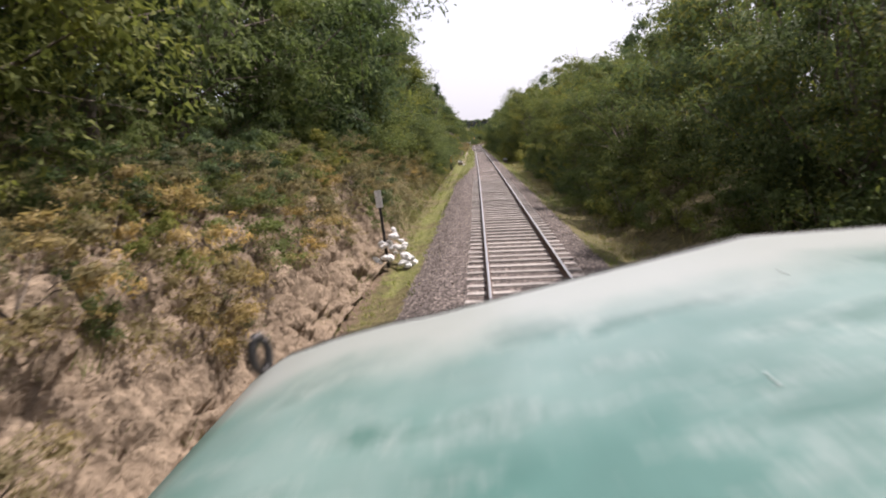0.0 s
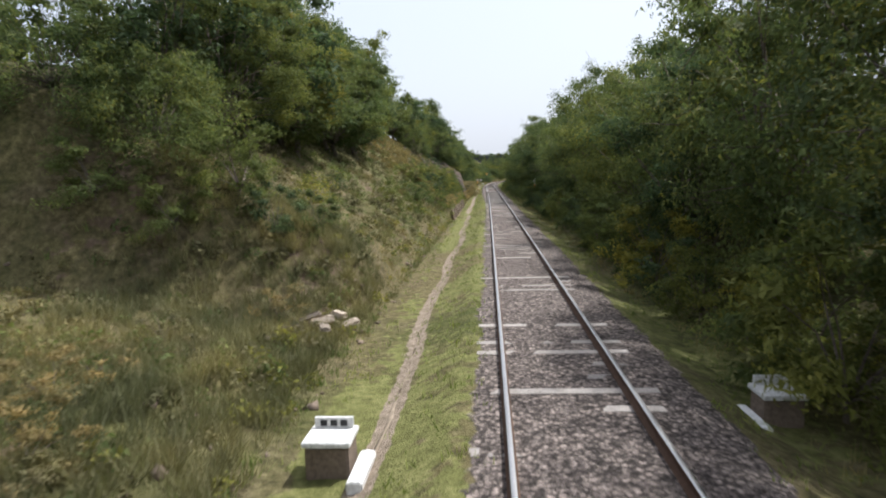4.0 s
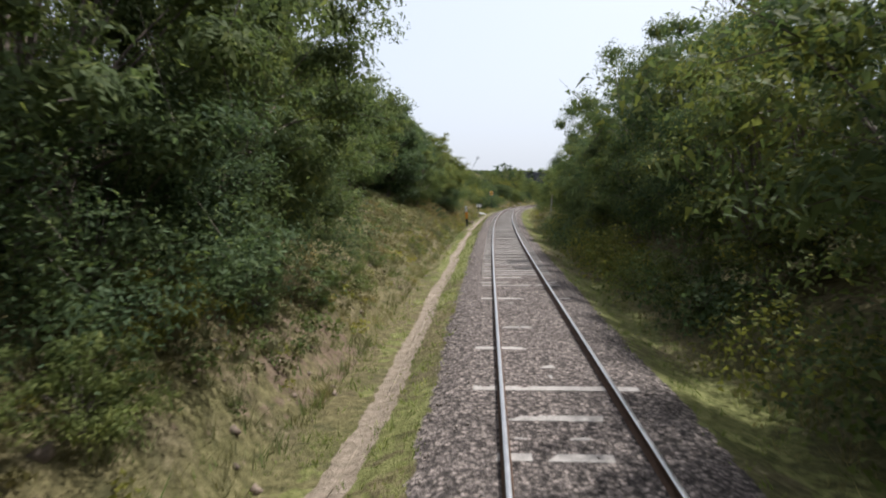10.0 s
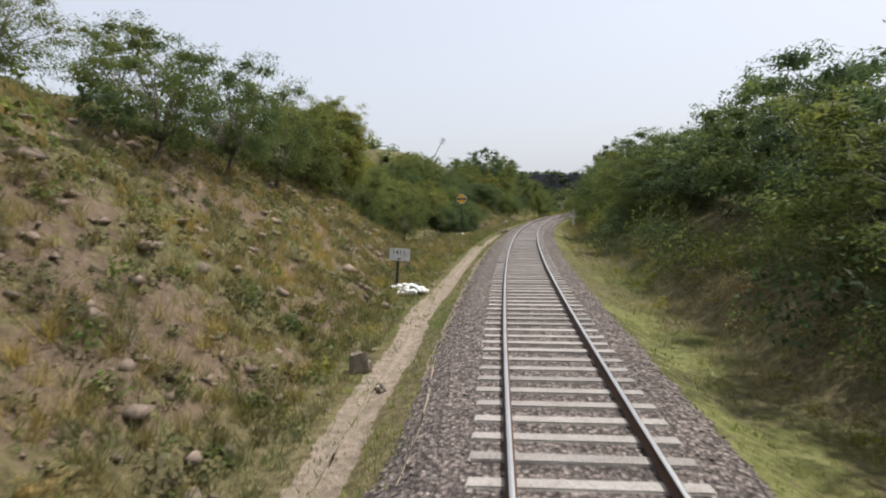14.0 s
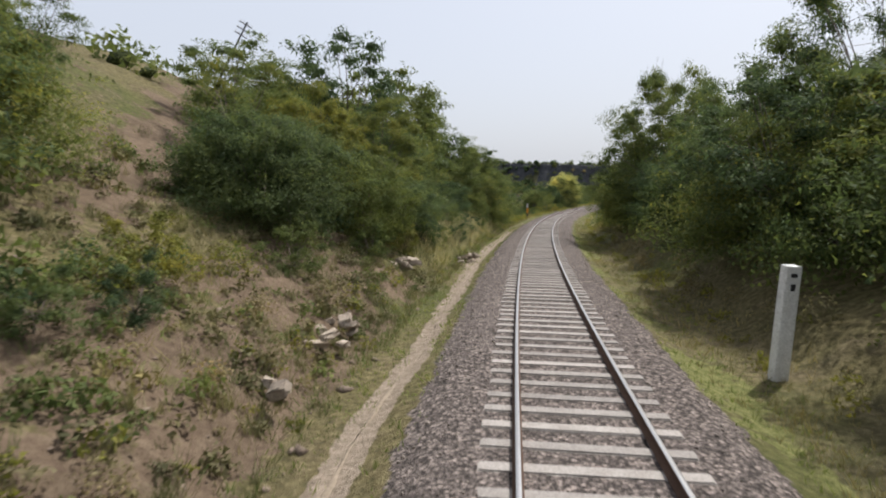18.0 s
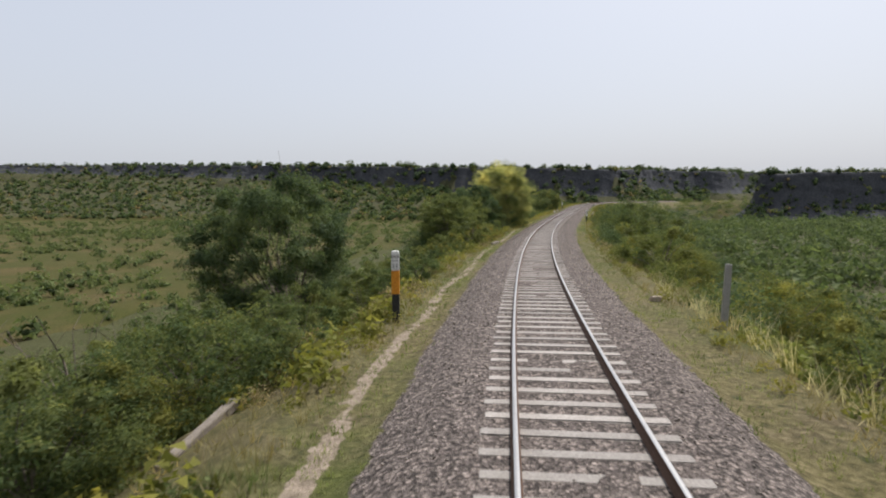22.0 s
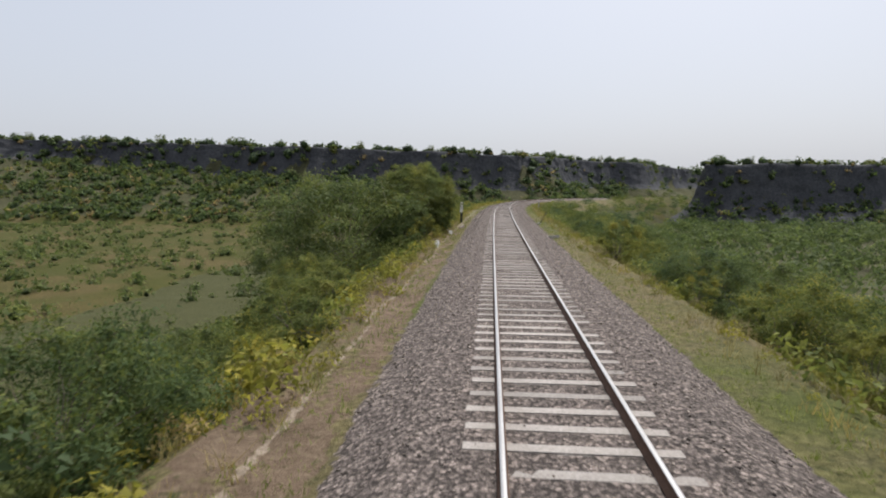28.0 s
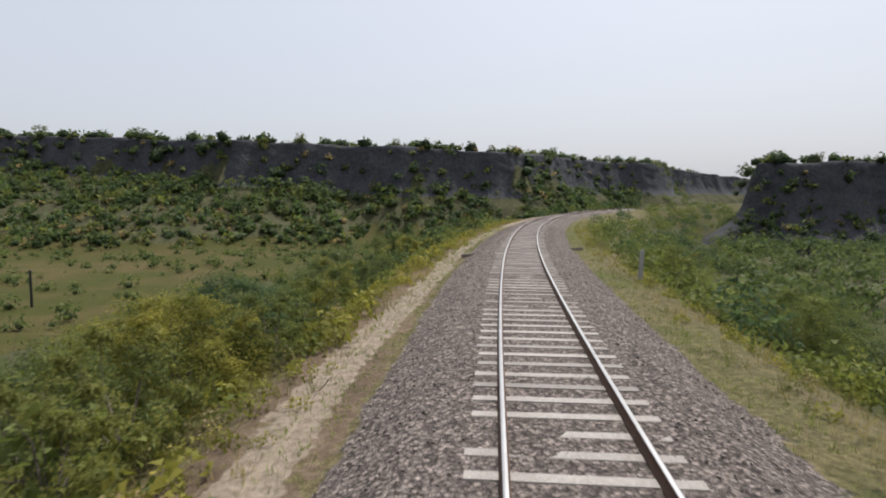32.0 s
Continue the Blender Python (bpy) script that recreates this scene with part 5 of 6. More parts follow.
r = np.random.RandomState(8)
n = 17000
gs_ = r.uniform(0, 405, n)
tufts("dry_grass", gs_, -(4.0 + r.rand(n) ** 1.6 * 10), r.uniform(0.14, 0.42, n), 11, M["blade"], "dry straw-coloured grass on the bank", 1)
tufts("hedge_grass", r.uniform(0, 400, 6000), 3.0 + r.rand(6000) * 2.6, r.uniform(0.1, 0.34, 6000), 8, M["blade"], "dry grass at the foot of the hedge", 7)
tufts("green_grass", r.uniform(0, 405, 9000), -(4.0 + r.rand(9000) ** 1.4 * 9), r.uniform(0.12, 0.36, 9000), 10, M["blade_green"], "green grass and weeds on the bank", 2)
vs = r.uniform(10, 640, 26000)
vd = np.where(r.rand(26000) < 0.62, -1, 1)
vl = vd * (bed_width(vs, vd) + r.rand(26000) * (4.4 - bed_width(vs, vd)))
ok = ~((vl < 0) & (np.abs(vl + 3.05) < 0.2))
tufts("verge_grass", vs[ok], vl[ok], r.uniform(0.05, 0.18, ok.sum()), 6, M["blade_green"], "short yellow-green grass along the track", 3)
ts_ = r.uniform(13, 405, 2600)
tufts("grass_tussocks", ts_, -(4.6 + r.rand(2600) ** 1.3 * 9), r.uniform(0.25, 0.55, 2600), 38, M["blade"], "tussocks of dry olive grass on the bank", 6)
gy_ = r.uniform(66, 92, 2600)
tufts("gully_grass", gy_, -(4.4 + r.rand(2600) ** 1.2 * 6), r.uniform(0.25, 0.6, 2600), 26, M["blade"], "tall dry brown grass in the gully", 10)
ys_ = r.uniform(236, 303, 2600)
tufts("slope_tussocks", ys_, -(4.6 + r.rand(2600) ** 1.1 * 8), r.uniform(0.22, 0.5, 2600), 34, M["blade"], "brown-olive tussocks on the stony slope", 9)
es = r.uniform(400, 660, 9000)
el = np.where(r.rand(9000) < 0.6, -1, 1) * (4.2 + r.rand(9000) ** 1.5 * 5)
tufts("embankment_grass", es, el, r.uniform(0.15, 0.5, 9000), 6, M["blade"], "dry grass on the embankment shoulders", 4)
ws_ = np.concatenate([r.uniform(352, 381, 500), r.uniform(240, 262, 260), r.uniform(395, 425, 120)])
wl_ = np.concatenate([-r.uniform(4.6, 6.4, 500), r.uniform(4.9, 6.2, 260), r.uniform(4.8, 6.5, 120)])
tufts("plume_grass", ws_, wl_, r.uniform(0.6, 1.2, len(ws_)), 8, M["plume"], "tall pale plume grass beside the line", 5)

# loose stones on the banks
n = 1800
ks_, kl_ = r.uniform(246, 302, n), -(4.6 + r.rand(n) ** 1.2 * 8)
kp_ = spot(ks_, kl_)
kp_[:, 2] = lie(ks_, kl_) + 0.02
pebbles("slope_stones", kp_, 0.04 + 0.26 * r.rand(n) ** 3, M["masonry"], "brown angular stones strewn over the slope", "stones", None, 0.6, 18)
n = 1100
ks_, kl_ = r.uniform(124, 168, n), -(5.5 + r.rand(n) ** 0.8 * 8)
kp_ = spot(ks_, kl_)
kp_[:, 2] = lie(ks_, kl_) + 0.02
pebbles("slope_rocks", kp_, 0.05 + 0.42 * r.rand(n) ** 4, M["rock"], "dark angular rocks lying on the eroded slope", "stones", None, 0.6, 19)
n = 5200
ss_ = r.uniform(0, 405, n)
ll_ = -(3.9 + r.rand(n) ** 1.5 * 11)
sp_ = spot(ss_, ll_)
sp_[:, 2] = lie(ss_, ll_) + 0.01
n = 2600
cs_, cl_ = r.uniform(0, 22, n), -(3.8 + r.rand(n) ** 1.2 * 2.8)
cp_ = spot(cs_, cl_)
cp_[:, 2] = lie(cs_, cl_)
pebbles("clay_clods", cp_, 0.012 + 0.075 * r.rand(n) ** 3, M["soil"], "crumbling clods of reddish clay on the cut face", "earth", None, 0.8, 12)
pebbles("bank_stones", sp_, 0.03 + 0.13 * r.rand(len(sp_)) ** 4, M["masonry"], "scattered brown stones on the bank", "stones")


# ---- far scrub on the valley and the scarps, too many to count ----
def scrub(name, x, y, size, mat, label, seed, per=26, leaf=0.26, z=None, heart=0.8):
    r = np.random.RandomState(seed)
    z = far_height(x, y) if z is None else z
    n = len(x)
    d = r.randn(n, per, 3)
    d /= np.linalg.norm(d, axis=2)[..., None]
    d[..., 2] = np.abs(d[..., 2])
    c = np.stack([x, y, z + 0.1 * size], 1)[:, None] + d * (size[:, None, None] * (0.5 + 0.5 * r.rand(n, per, 1))) * np.array([1, 1, 1.05])
    nrm = d + 0.6 * r.randn(n, per, 3)
    a = np.cross(nrm, r.randn(n, per, 3))
    a /= np.linalg.norm(a, axis=2)[..., None]
    t = np.cross(nrm / np.linalg.norm(nrm, axis=2)[..., None], a)
    L = (size[:, None, None] * leaf) * (0.6 + 0.8 * r.rand(n, per, 1))
    v = np.stack([c - a * L - t * L * 0.75, c - a * L + t * L * 0.75, c + a * L], 2).reshape(-1, 3)
    f = np.arange(len(v)).reshape(-1, 3)
    mats, idx = [M[mat]], np.zeros(len(f), np.int32)
    if heart:
        cv, cf = lumps(r, np.stack([x, y, z + 0.2 * size], 1), size * heart, 1, 0.9, 0.25)
        v, f, mats = np.concatenate([v, cv]), np.concatenate([f, cf + len(v)]), [M[mat], M[mat + "_mass"]]
        idx = np.concatenate([idx, np.ones(len(cf), np.int32)])
    return tagged(new(name, mesh_from(name, v, f, mats, idx)), label, "scrub", kind="stuff")


# low weeds and herbs, too many to count
def weeds(name, s, lat, size, mat, label, seed, per=34, leaf=0.24):
    kept = ~((np.abs(s - 406.4) < 3.2) & (np.abs(lat + 6.6) < 1.3))
    s, lat, size = s[kept], lat[kept], size[kept]
    p = spot(s, lat)
    return scrub(name, p[:, 0], p[:, 1], size, mat, label, seed, per, leaf, lie(s, lat), 0.0)


wr = np.random.RandomState(70)
weeds("dry_weeds", wr.uniform(14, 405, 1500), -(4.6 + wr.rand(1500) ** 1.3 * 9), wr.uniform(0.15, 0.4, 1500), "leaf_dry", "dry brown weeds on the bank", 71, 50, 0.13)
weeds("green_weeds", wr.uniform(14, 405, 2400), -(4.6 + wr.rand(2400) ** 1.3 * 9), wr.uniform(0.15, 0.42, 2400), "leaf", "low green weeds on the bank", 72, 50, 0.13)
weeds("slope_clumps", wr.uniform(60, 385, 6000), -(4.7 + wr.rand(6000) ** 1.15 * 8.5), wr.uniform(0.1, 0.3, 6000), "leaf_straw", "small brown-olive clumps of dry grass over the slopes", 74, 34, 0.2)
weeds("embankment_weeds", wr.uniform(398, 660, 5000), -(4.7 + wr.rand(5000) ** 1.1 * 22), wr.uniform(0.2, 0.7, 5000), "leaf_yellow", "yellow-green herbs on the embankment slope", 79, 46, 0.14)
weeds("embankment_herbs", wr.uniform(398, 660, 4500), np.where(wr.rand(4500) < 0.55, -1, 1) * (5.2 + wr.rand(4500) * 22), wr.uniform(0.25, 0.8, 4500), "leaf", "green herbs on the embankment slopes", 80, 46, 0.14)
weeds("bank_herbs", wr.uniform(121, 148, 900), -(4.15 + wr.rand(900) ** 1.3 * 4.5), wr.uniform(0.15, 0.45, 900), "leaf", "leafy herbs hanging over the low wall", 76, 60, 0.12)
weeds("dry_herbs", wr.uniform(121, 166, 1500), -(4.3 + wr.rand(1500) ** 0.9 * 9), wr.uniform(0.2, 0.5, 1500), "leaf_straw", "brown-olive clumps on the eroded slope", 78, 60, 0.14)
weeds("shoulder_weeds", wr.uniform(60, 640, 1500), np.where(wr.rand(1500) < 0.5, -1, 1) * wr.uniform(4.2, 5.8, 1500), wr.uniform(0.15, 0.4, 1500), "leaf_yellow", "yellow-green weeds along the foot of the banks", 73, 50, 0.13)

fd = np.array(far_dry)
weeds("dry_growth", fd[:, 0], fd[:, 1], fd[:, 2] * 0.6, "leaf_dry", "dry brown shrubs along the foot of the slopes", 75, 260, 0.06)
fb = np.array(far_bushes)
fp = spot(fb[:, 0], fb[:, 1])
for k, (nm, mt, lb) in enumerate((("slope_bushes", "leaf", "leafy bushes thick on the lower slopes"), ("dark_slope_bushes", "leaf_dark", "dark green bushes on the lower slopes"), ("pale_slope_bushes", "leaf_yellow", "yellow-green bushes on the lower slopes"))):
    pick_ = np.random.RandomState(77).randint(0, 5, len(fp))
    pick_ = np.isin(pick_, ((0, 1), (2, 3), (4,))[k])
    close = pick_ & (np.abs(fb[:, 1]) < 8) & (fb[:, 0] < 575)
    pick_ = pick_ & ~close
    scrub(nm, fp[pick_, 0], fp[pick_, 1], fb[pick_, 2] * 0.75, mt, lb, 40 + k, 170, 0.075, None, 0.0)
    scrub(nm.replace("slope", "hedge"), fp[close, 0], fp[close, 1], fb[close, 2] * 0.7, mt, lb.replace("on the lower slopes", "along the foot of the hedge"), 60 + k, 620, 0.034, None, 0.0)


def sown(n, seed, test, box):
    r = np.random.RandomState(seed)
    x, y = r.uniform(box[0], box[1], n), r.uniform(box[2], box[3], n)
    s, l = along(x, y)
    k = test(x, y, s, l, r.rand(n))
    return x[k], y[k]


def on_scarp(x, y, s, l, u):
    z = np.maximum(scarp(x, y, RIM_L, 1), scarp(x, y, RIM_R, -1))
    dl, dr = scarp(x, y, RIM_L, 1, True), scarp(x, y, RIM_R, -1, True)
    face_ = ((dl > 0) & (dl < 7) & (x > 40)) | ((dr > 0) & (dr < 9))
    flat = (scarp(x, y, RIM_L, 1, True) < 0) | (scarp(x, y, RIM_R, -1, True) < 0)
    return ((z > -7) | (l > 100)) & (np.abs(l) > 30) & (s > 385) & (u < np.where(flat, 0.1, np.where(face_, 0.45, np.where(x < -10, 0.42, 0.9))))


def on_floor(x, y, s, l, u):
    z = np.maximum(scarp(x, y, RIM_L, 1), scarp(x, y, RIM_R, -1))
    patch = rough(x, y, 40, 12)
    return (z < -5) & (l < -22) & (s > 385) & (u < np.where((patch > 0.1) & (l < -48), 0.8, np.where(l > -45, 0.5, 0.3)))


def on_right(x, y, s, l, u):
    z = np.maximum(scarp(x, y, RIM_L, 1), scarp(x, y, RIM_R, -1))
    return (l > 26) & (l < 104) & (s > 392) & (z < -5) & (u < 0.9)


def at_cliff_foot(x, y, s, l, u):
    dl, dr = scarp(x, y, RIM_L, 1, True), scarp(x, y, RIM_R, -1, True)
    thick = 0.5 + 0.5 * rough(x, y, 14, 29)
    return (np.abs(l) > 24) & (((dr > 3.6) & (dr < 40)) | ((dl > 4) & (dl < 26) & (x > 60))) & (u < 0.5 * thick)


def on_cutting(x, y, s, l, u):
    return (np.abs(l) > 19) & (np.abs(l) < 90) & (s < 405) & (s > 5)


x, y = sown(86000, 31, on_scarp, (-330, 560, 400, 1000))
# three in ten bushes take a paler leaf colour to look sunlit
light_ = np.random.RandomState(12).rand(len(x)) < 0.3
scrub("sunlit_scarp_scrub", x[light_], y[light_], np.random.RandomState(13).uniform(0.8, 2.6, int(light_.sum())), "leaf_yellow", "bushes on the valley scarps in a pale olive that paints them sunlit", 47, 14, 0.27, None, 0.4)
x, y = x[~light_], y[~light_]
brown_ = np.random.RandomState(14).rand(len(x)) < 0.14
scrub("dry_scarp_scrub", x[brown_], y[brown_], np.random.RandomState(15).uniform(0.8, 2.2, int(brown_.sum())), "leaf_dry", "dry brown scrub on the valley scarps", 48, 14, 0.27, None, 0.4)
x, y = x[~brown_], y[~brown_]
scrub("scarp_scrub", x, y, np.random.RandomState(1).uniform(0.9, 3.2, len(x)), "leaf", "low dark scrub on the valley scarps", 41, 12, 0.27, None, 0.5)
x, y = sown(24000, 32, on_floor, (-260, 420, 380, 800))
scrub("valley_scrub", x, y, np.random.RandomState(2).uniform(0.4, 1.9, len(x)), "leaf", "green bushes over the valley floor", 42, 40, 0.16, None, 0.3)
x, y = sown(4500, 35, on_right, (60, 420, 380, 800))
scrub("dark_valley_bushes", x, y, np.random.RandomState(8).uniform(1.2, 4.2, len(x)), "leaf_dark", "dark green bushes in the valley below the line", 46, 70, 0.13, None, 0.0)
x, y = sown(4000, 34, on_right, (60, 420, 380, 800))
scrub("valley_bushes", x, y, np.random.RandomState(7).uniform(0.8, 2.2, len(x)), "leaf", "green bushes crowding the valley below the line", 45, 46, 0.16, None, 0.0)
x, y = sown(30000, 36, at_cliff_foot, (-60, 560, 560, 960))
half = len(x) // 2
scrub("cliff_foot_bushes", x[:half], y[:half], np.random.RandomState(9).uniform(1.2, 3.4, half), "leaf", "green bushes along the foot of the cliffs", 49, 30, 0.2, None, 0.3)
scrub("dark_cliff_foot_bushes", x[half:], y[half:], np.random.RandomState(10).uniform(1.2, 3.6, len(x) - half), "leaf_dark", "dark bushes along the foot of the cliffs", 50, 30, 0.2, None, 0.3)
x, y = sown(1300, 33, on_cutting, (-90, 110, 0, 420))
scrub("hilltop_scrub", x, y, np.random.RandomState(3).uniform(1.2, 2.5, len(x)), "leaf", "bushes on the hilltops beside the cutting", 43, 130, 0.1, None, 0.35)
# trees standing up on the rims
rim_pts = []
for rim, a, b in ((RIM_L, 2, 8), (RIM_R, 1, 6)):
    for (xa, ya, _), (xb, yb, _) in zip(rim[a:b], rim[a + 1:b + 1]):
        for u in np.arange(0, 1, 3.2 / math.hypot(xb - xa, yb - ya)):
            rim_pts.append((xa + u * (xb - xa), ya + u * (yb - ya)))
rp = np.array(rim_pts) + np.random.RandomState(4).randn(len(rim_pts), 2) * np.array([3, 4]) + np.array([0, 6])
rp = rp[np.random.RandomState(6).rand(len(rp)) < 0.95]
rim_rng = random.Random(61)
for x, y in rp[::5]:
    kind = ("thorn", "tree_behind", "thorn", "bush")[rim_rng.randrange(4)]
    s_, l_ = along([x], [y - 3])
    plant(kind, float(s_[0]), float(l_[0]), rim_rng.uniform(2.4, 5.2), rim_rng, float(far_height(np.array([x]), np.array([y - 3]))[0]) - 0.4)
scrub("rim_trees", rp[:, 0], rp[:, 1], 1.0 + 2.4 * np.random.RandomState(5).rand(len(rp)) ** 1.5, "leaf_dark", "small trees along the skyline of the scarp", 44, 40, 0.2)

# ---- trackside things ----
def words(text, size, at, mat, parent, turn=(90, 0, 0), name="lettering"):
    """Raised letters as a mesh part."""
    cu = bpy.data.curves.new(name, "FONT")
    cu.body, cu.size, cu.align_x, cu.align_y, cu.extrude = text, size, "CENTER", "CENTER", 0.003
    tmp = bpy.data.objects.new(name, cu)
    me = bpy.data.meshes.new_from_object(tmp)
    bpy.data.objects.remove(tmp), bpy.data.curves.remove(cu)
    me.materials.clear()
    me.materials.append(mat)
    ob = new(name, me)
    ob.parent, ob.matrix_basis = parent, pose(*at, *turn)
    return tagged(ob, "black painted figures")


def stones_round(parent_at, n, spread, seed, mat, label, size=(0.06, 0.16), name="stone_heap", rise=0.12):
    """A heap of separate stones as one thing with a mesh for each stone."""
    rr = random.Random(seed)
    heap = thing(name, label, "stones", parent_at)
    for i in range(n):
        k = rr.uniform(*size)
        bm = bmesh.new()
        bmesh.ops.create_icosphere(bm, subdivisions=1, radius=k)
        for v in bm.verts:
            v.co = Vector((v.co.x * 1.2, v.co.y, v.co.z * 0.75)) * rr.uniform(0.75, 1.2)
        a, d = rr.uniform(0, 6.28), spread * math.sqrt(rr.random())
        bmesh.ops.rotate(bm, verts=bm.verts, cent=(0, 0, 0), matrix=Matrix.Rotation(rr.uniform(0, 6), 3, "Z"))
        bmesh.ops.translate(bm, verts=bm.verts, vec=(d * math.cos(a), d * math.sin(a), k * 0.35 + rise * max(0.0, 1 - (d / spread) ** 1.3)))
        part("stone", bm, mat, heap)
    return heap


def distance_post(s, lat, top, bottom, full=1.9, lean=0.0, banded=True):
    """A square post: white head with figures, orange middle, dark foot."""
    x, y, z = spot(s, lat)
    g = ground_at(s, lat)
    ht = full
    ob = thing("distance_post", "white and orange painted concrete distance post" if banded is True else "distance post with a white head and a black foot" if banded else "white painted concrete distance post with black figures", "post",
               (x, y, g), "distance posts", line_turn(s) + 8, (lean, lean * 0.4))
    h1, h2 = (ht * 0.4, ht * 0.73) if banded is True else (ht * 0.5, ht * 0.5)
    if banded:
        part("foot", block(0.22, 0.18, h1 + 0.25, (0, 0, -0.25), 0.012), M["black"], ob, "dark bare foot")
        if banded is True:
            part("band", block(0.235, 0.2, h2 - h1, (0, 0, h1), 0.012, 1.0, 0.003, 1), M["orange"], ob, "flaking orange band")
        head = part("head", block(0.235, 0.2, ht - h2, (0, 0, h2), 0.014, 1.0, 0.004, 2), M["white"], ob, "limewashed white head")
    else:
        head = part("head", block(0.3, 0.26, ht + 0.25, (0, 0, -0.25), 0.014, 1.0, 0.004, 2), M["white"], ob)
    y0 = -0.107 if banded else -0.138
    zt = ht - 0.17
    if top:
        words(top, 0.13, (0, y0, zt), M["black"], head)
        part("rule", block(0.21, 0.006, 0.014, (0, y0 + 0.002, zt - 0.13), 0), M["black"], head)
        words(bottom, 0.2, (0, y0, zt - 0.29), M["black"], head)
    else:
        part("figure_bar", block(0.13, 0.006, 0.08, (0, y0 + 0.002, zt - 0.05), 0), M["black"], head)
        part("figure_bar", block(0.09, 0.006, 0.14, (0, y0 + 0.002, zt - 0.32), 0), M["black"], head)
    return ob


for s, lat, a, b, ht, lean, band in ((69, -3.9, "1411", "3", 2.1, -3, True), (151, 5.0, "", "", 2.5, 2, True), (246, -3.9, "1411", "1", 2.2, -7, True), (339.5, 4.4, "", "", 2.35, 3, False),
                                     (415.3, -4.5, "1410", "11", 2.2, 0, True), (492.3, 4.1, "", "", 1.75, 0, 2), (561.2, -4.1, "1410", "9", 2.0, 0, 2)):
    distance_post(s, lat, a, b, ht, lean, band)

# board on a post with whitewashed stones
x, y, _ = spot(17.0, -3.75)
g = ground_at(17.0, -3.75)
top = 1.65 - (g - float(spot(17.0, 0)[2]))
ob = thing("trackside_board", "narrow white board on a dark leaning iron post", "sign", (x, y, g), turn=line_turn(17), tilt=(0, -4))
part("post", block(0.08, 0.06, top + 0.3, (0, 0, -0.3), 0.005), M["black"], ob)
part("board", block(0.19, 0.03, 0.5, (0, -0.046, top - 0.49), 0.006), M["white"], ob, "chipped white board")
stones_round((x + 0.16, y + 0.1, g), 46, 0.62, 4, M["white"], "cairn of whitewashed stones round the foot of a post", (0.07, 0.15), "stone_heap", max(0.3, top - 1.15))

# 1411 board
x, y, _ = spot(277.5, -5.0)
g = ground_at(277.5, -5.0)
stand = 0.85 - (g - float(spot(277.5, 0)[2]))
ob = thing("kilometre_board", "white board with black figures on a short post", "sign", (x, y, g), turn=line_turn(277) + 8, tilt=(-3, 4))
part("post", block(0.1, 0.08, stand + 0.1, (0, 0, -0.2), 0.006), M["black"], ob)
board = part("board", block(0.78, 0.03, 0.46, (0.05, -0.057, stand - 0.23), 0.008), M["white"], ob)
words("1411", 0.27, (0.02, -0.076, stand + 0.08), M["black"], board)
part("smear", block(0.12, 0.006, 0.05, (0.03, -0.075, stand - 0.19), 0), M["black"], board)
hx, hy, _ = spot(277.2, -4.6)
stones_round((hx, hy, ground_at(277.2, -4.6) + 0.04), 46, 0.85, 6, M["white"], "heap of whitewashed stones below a board", (0.07, 0.16), "stone_heap", 0.3)
for s, lat, k in ((299.5, -2.75, 0.16), (267.5, -3.9, 0.34), (266.2, -3.2, 0.14), (177.4, -4.25, 0.2), (251.2, -3.75, 0.3)):
    x, y, _ = spot(s, lat)
    ob = thing("marker_stone", "rough pale stone standing beside the path", "stone", (x, y, ground_at(s, lat) - 0.04), "marker stones", line_turn(s) + 20)
    part("body", block(k * 1.3, k, k * 1.3, (0, 0, 0), 0.05, 0.7, 0.05, int(s)), M["pale_rock"], ob)

# round warning sign
x, y, _ = spot(313.8, -6.7)
g = ground_at(313.8, -6.7)
ob = thing("round_signal_board", "round yellow board with a black band on a black post", "sign", (x, y, g), turn=line_turn(314) + 6)
mast = 3.45 - (g - float(spot(313.8, 0)[2]))
v, f = tube([(0, 0, -0.3), (0, 0, mast)], [0.045, 0.04], 10)
part("post", mesh_from("post", v, f, M["black"], smooth=True), None, ob)


def disc(rad, thick, y0, zc, seg=40):
    bm = bmesh.new()
    bmesh.ops.create_cone(bm, cap_ends=True, segments=seg, radius1=rad, radius2=rad, depth=thick)
    bmesh.ops.rotate(bm, verts=bm.verts, cent=(0, 0, 0), matrix=Matrix.Rotation(math.pi / 2, 3, "X"))
    bmesh.ops.translate(bm, verts=bm.verts, vec=(0, y0, zc))
    return bm


zc = mast - 0.44
rim_disc = part("disc", disc(0.5, 0.02, -0.05, zc), M["white"], ob, "white rim of the disc")
part("face", disc(0.42, 0.012, -0.064, zc), M["yellow"], ob, "yellow painted face")
for k in range(8):
    a = math.pi / 4 * k + 0.1
    if k not in (0, 4):
        bm = block(0.2, 0.006, 0.05, (0, 0, -0.025), 0)
        bmesh.ops.rotate(bm, verts=bm.verts, cent=(0, 0, 0), matrix=Matrix.Rotation(-a + math.pi / 2, 3, "Y"))
        bmesh.ops.translate(bm, verts=bm.verts, vec=(0.465 * math.cos(a), -0.064, zc + 0.465 * math.sin(a)))
        part("rim_bar", bm, M["black"], rim_disc)
spotted = part("band", block(0.94, 0.008, 0.2, (0, -0.075, zc - 0.1), 0), M["black"], ob, "black band with three white spots")
for k in (-1, 0, 1):
    part("spot", (lambda bm: (bmesh.ops.translate(bm, verts=bm.verts, vec=(k * 0.23, 0, 0)), bm)[1])(disc(0.045, 0.008, -0.083, zc, 16)), M["white"], spotted)
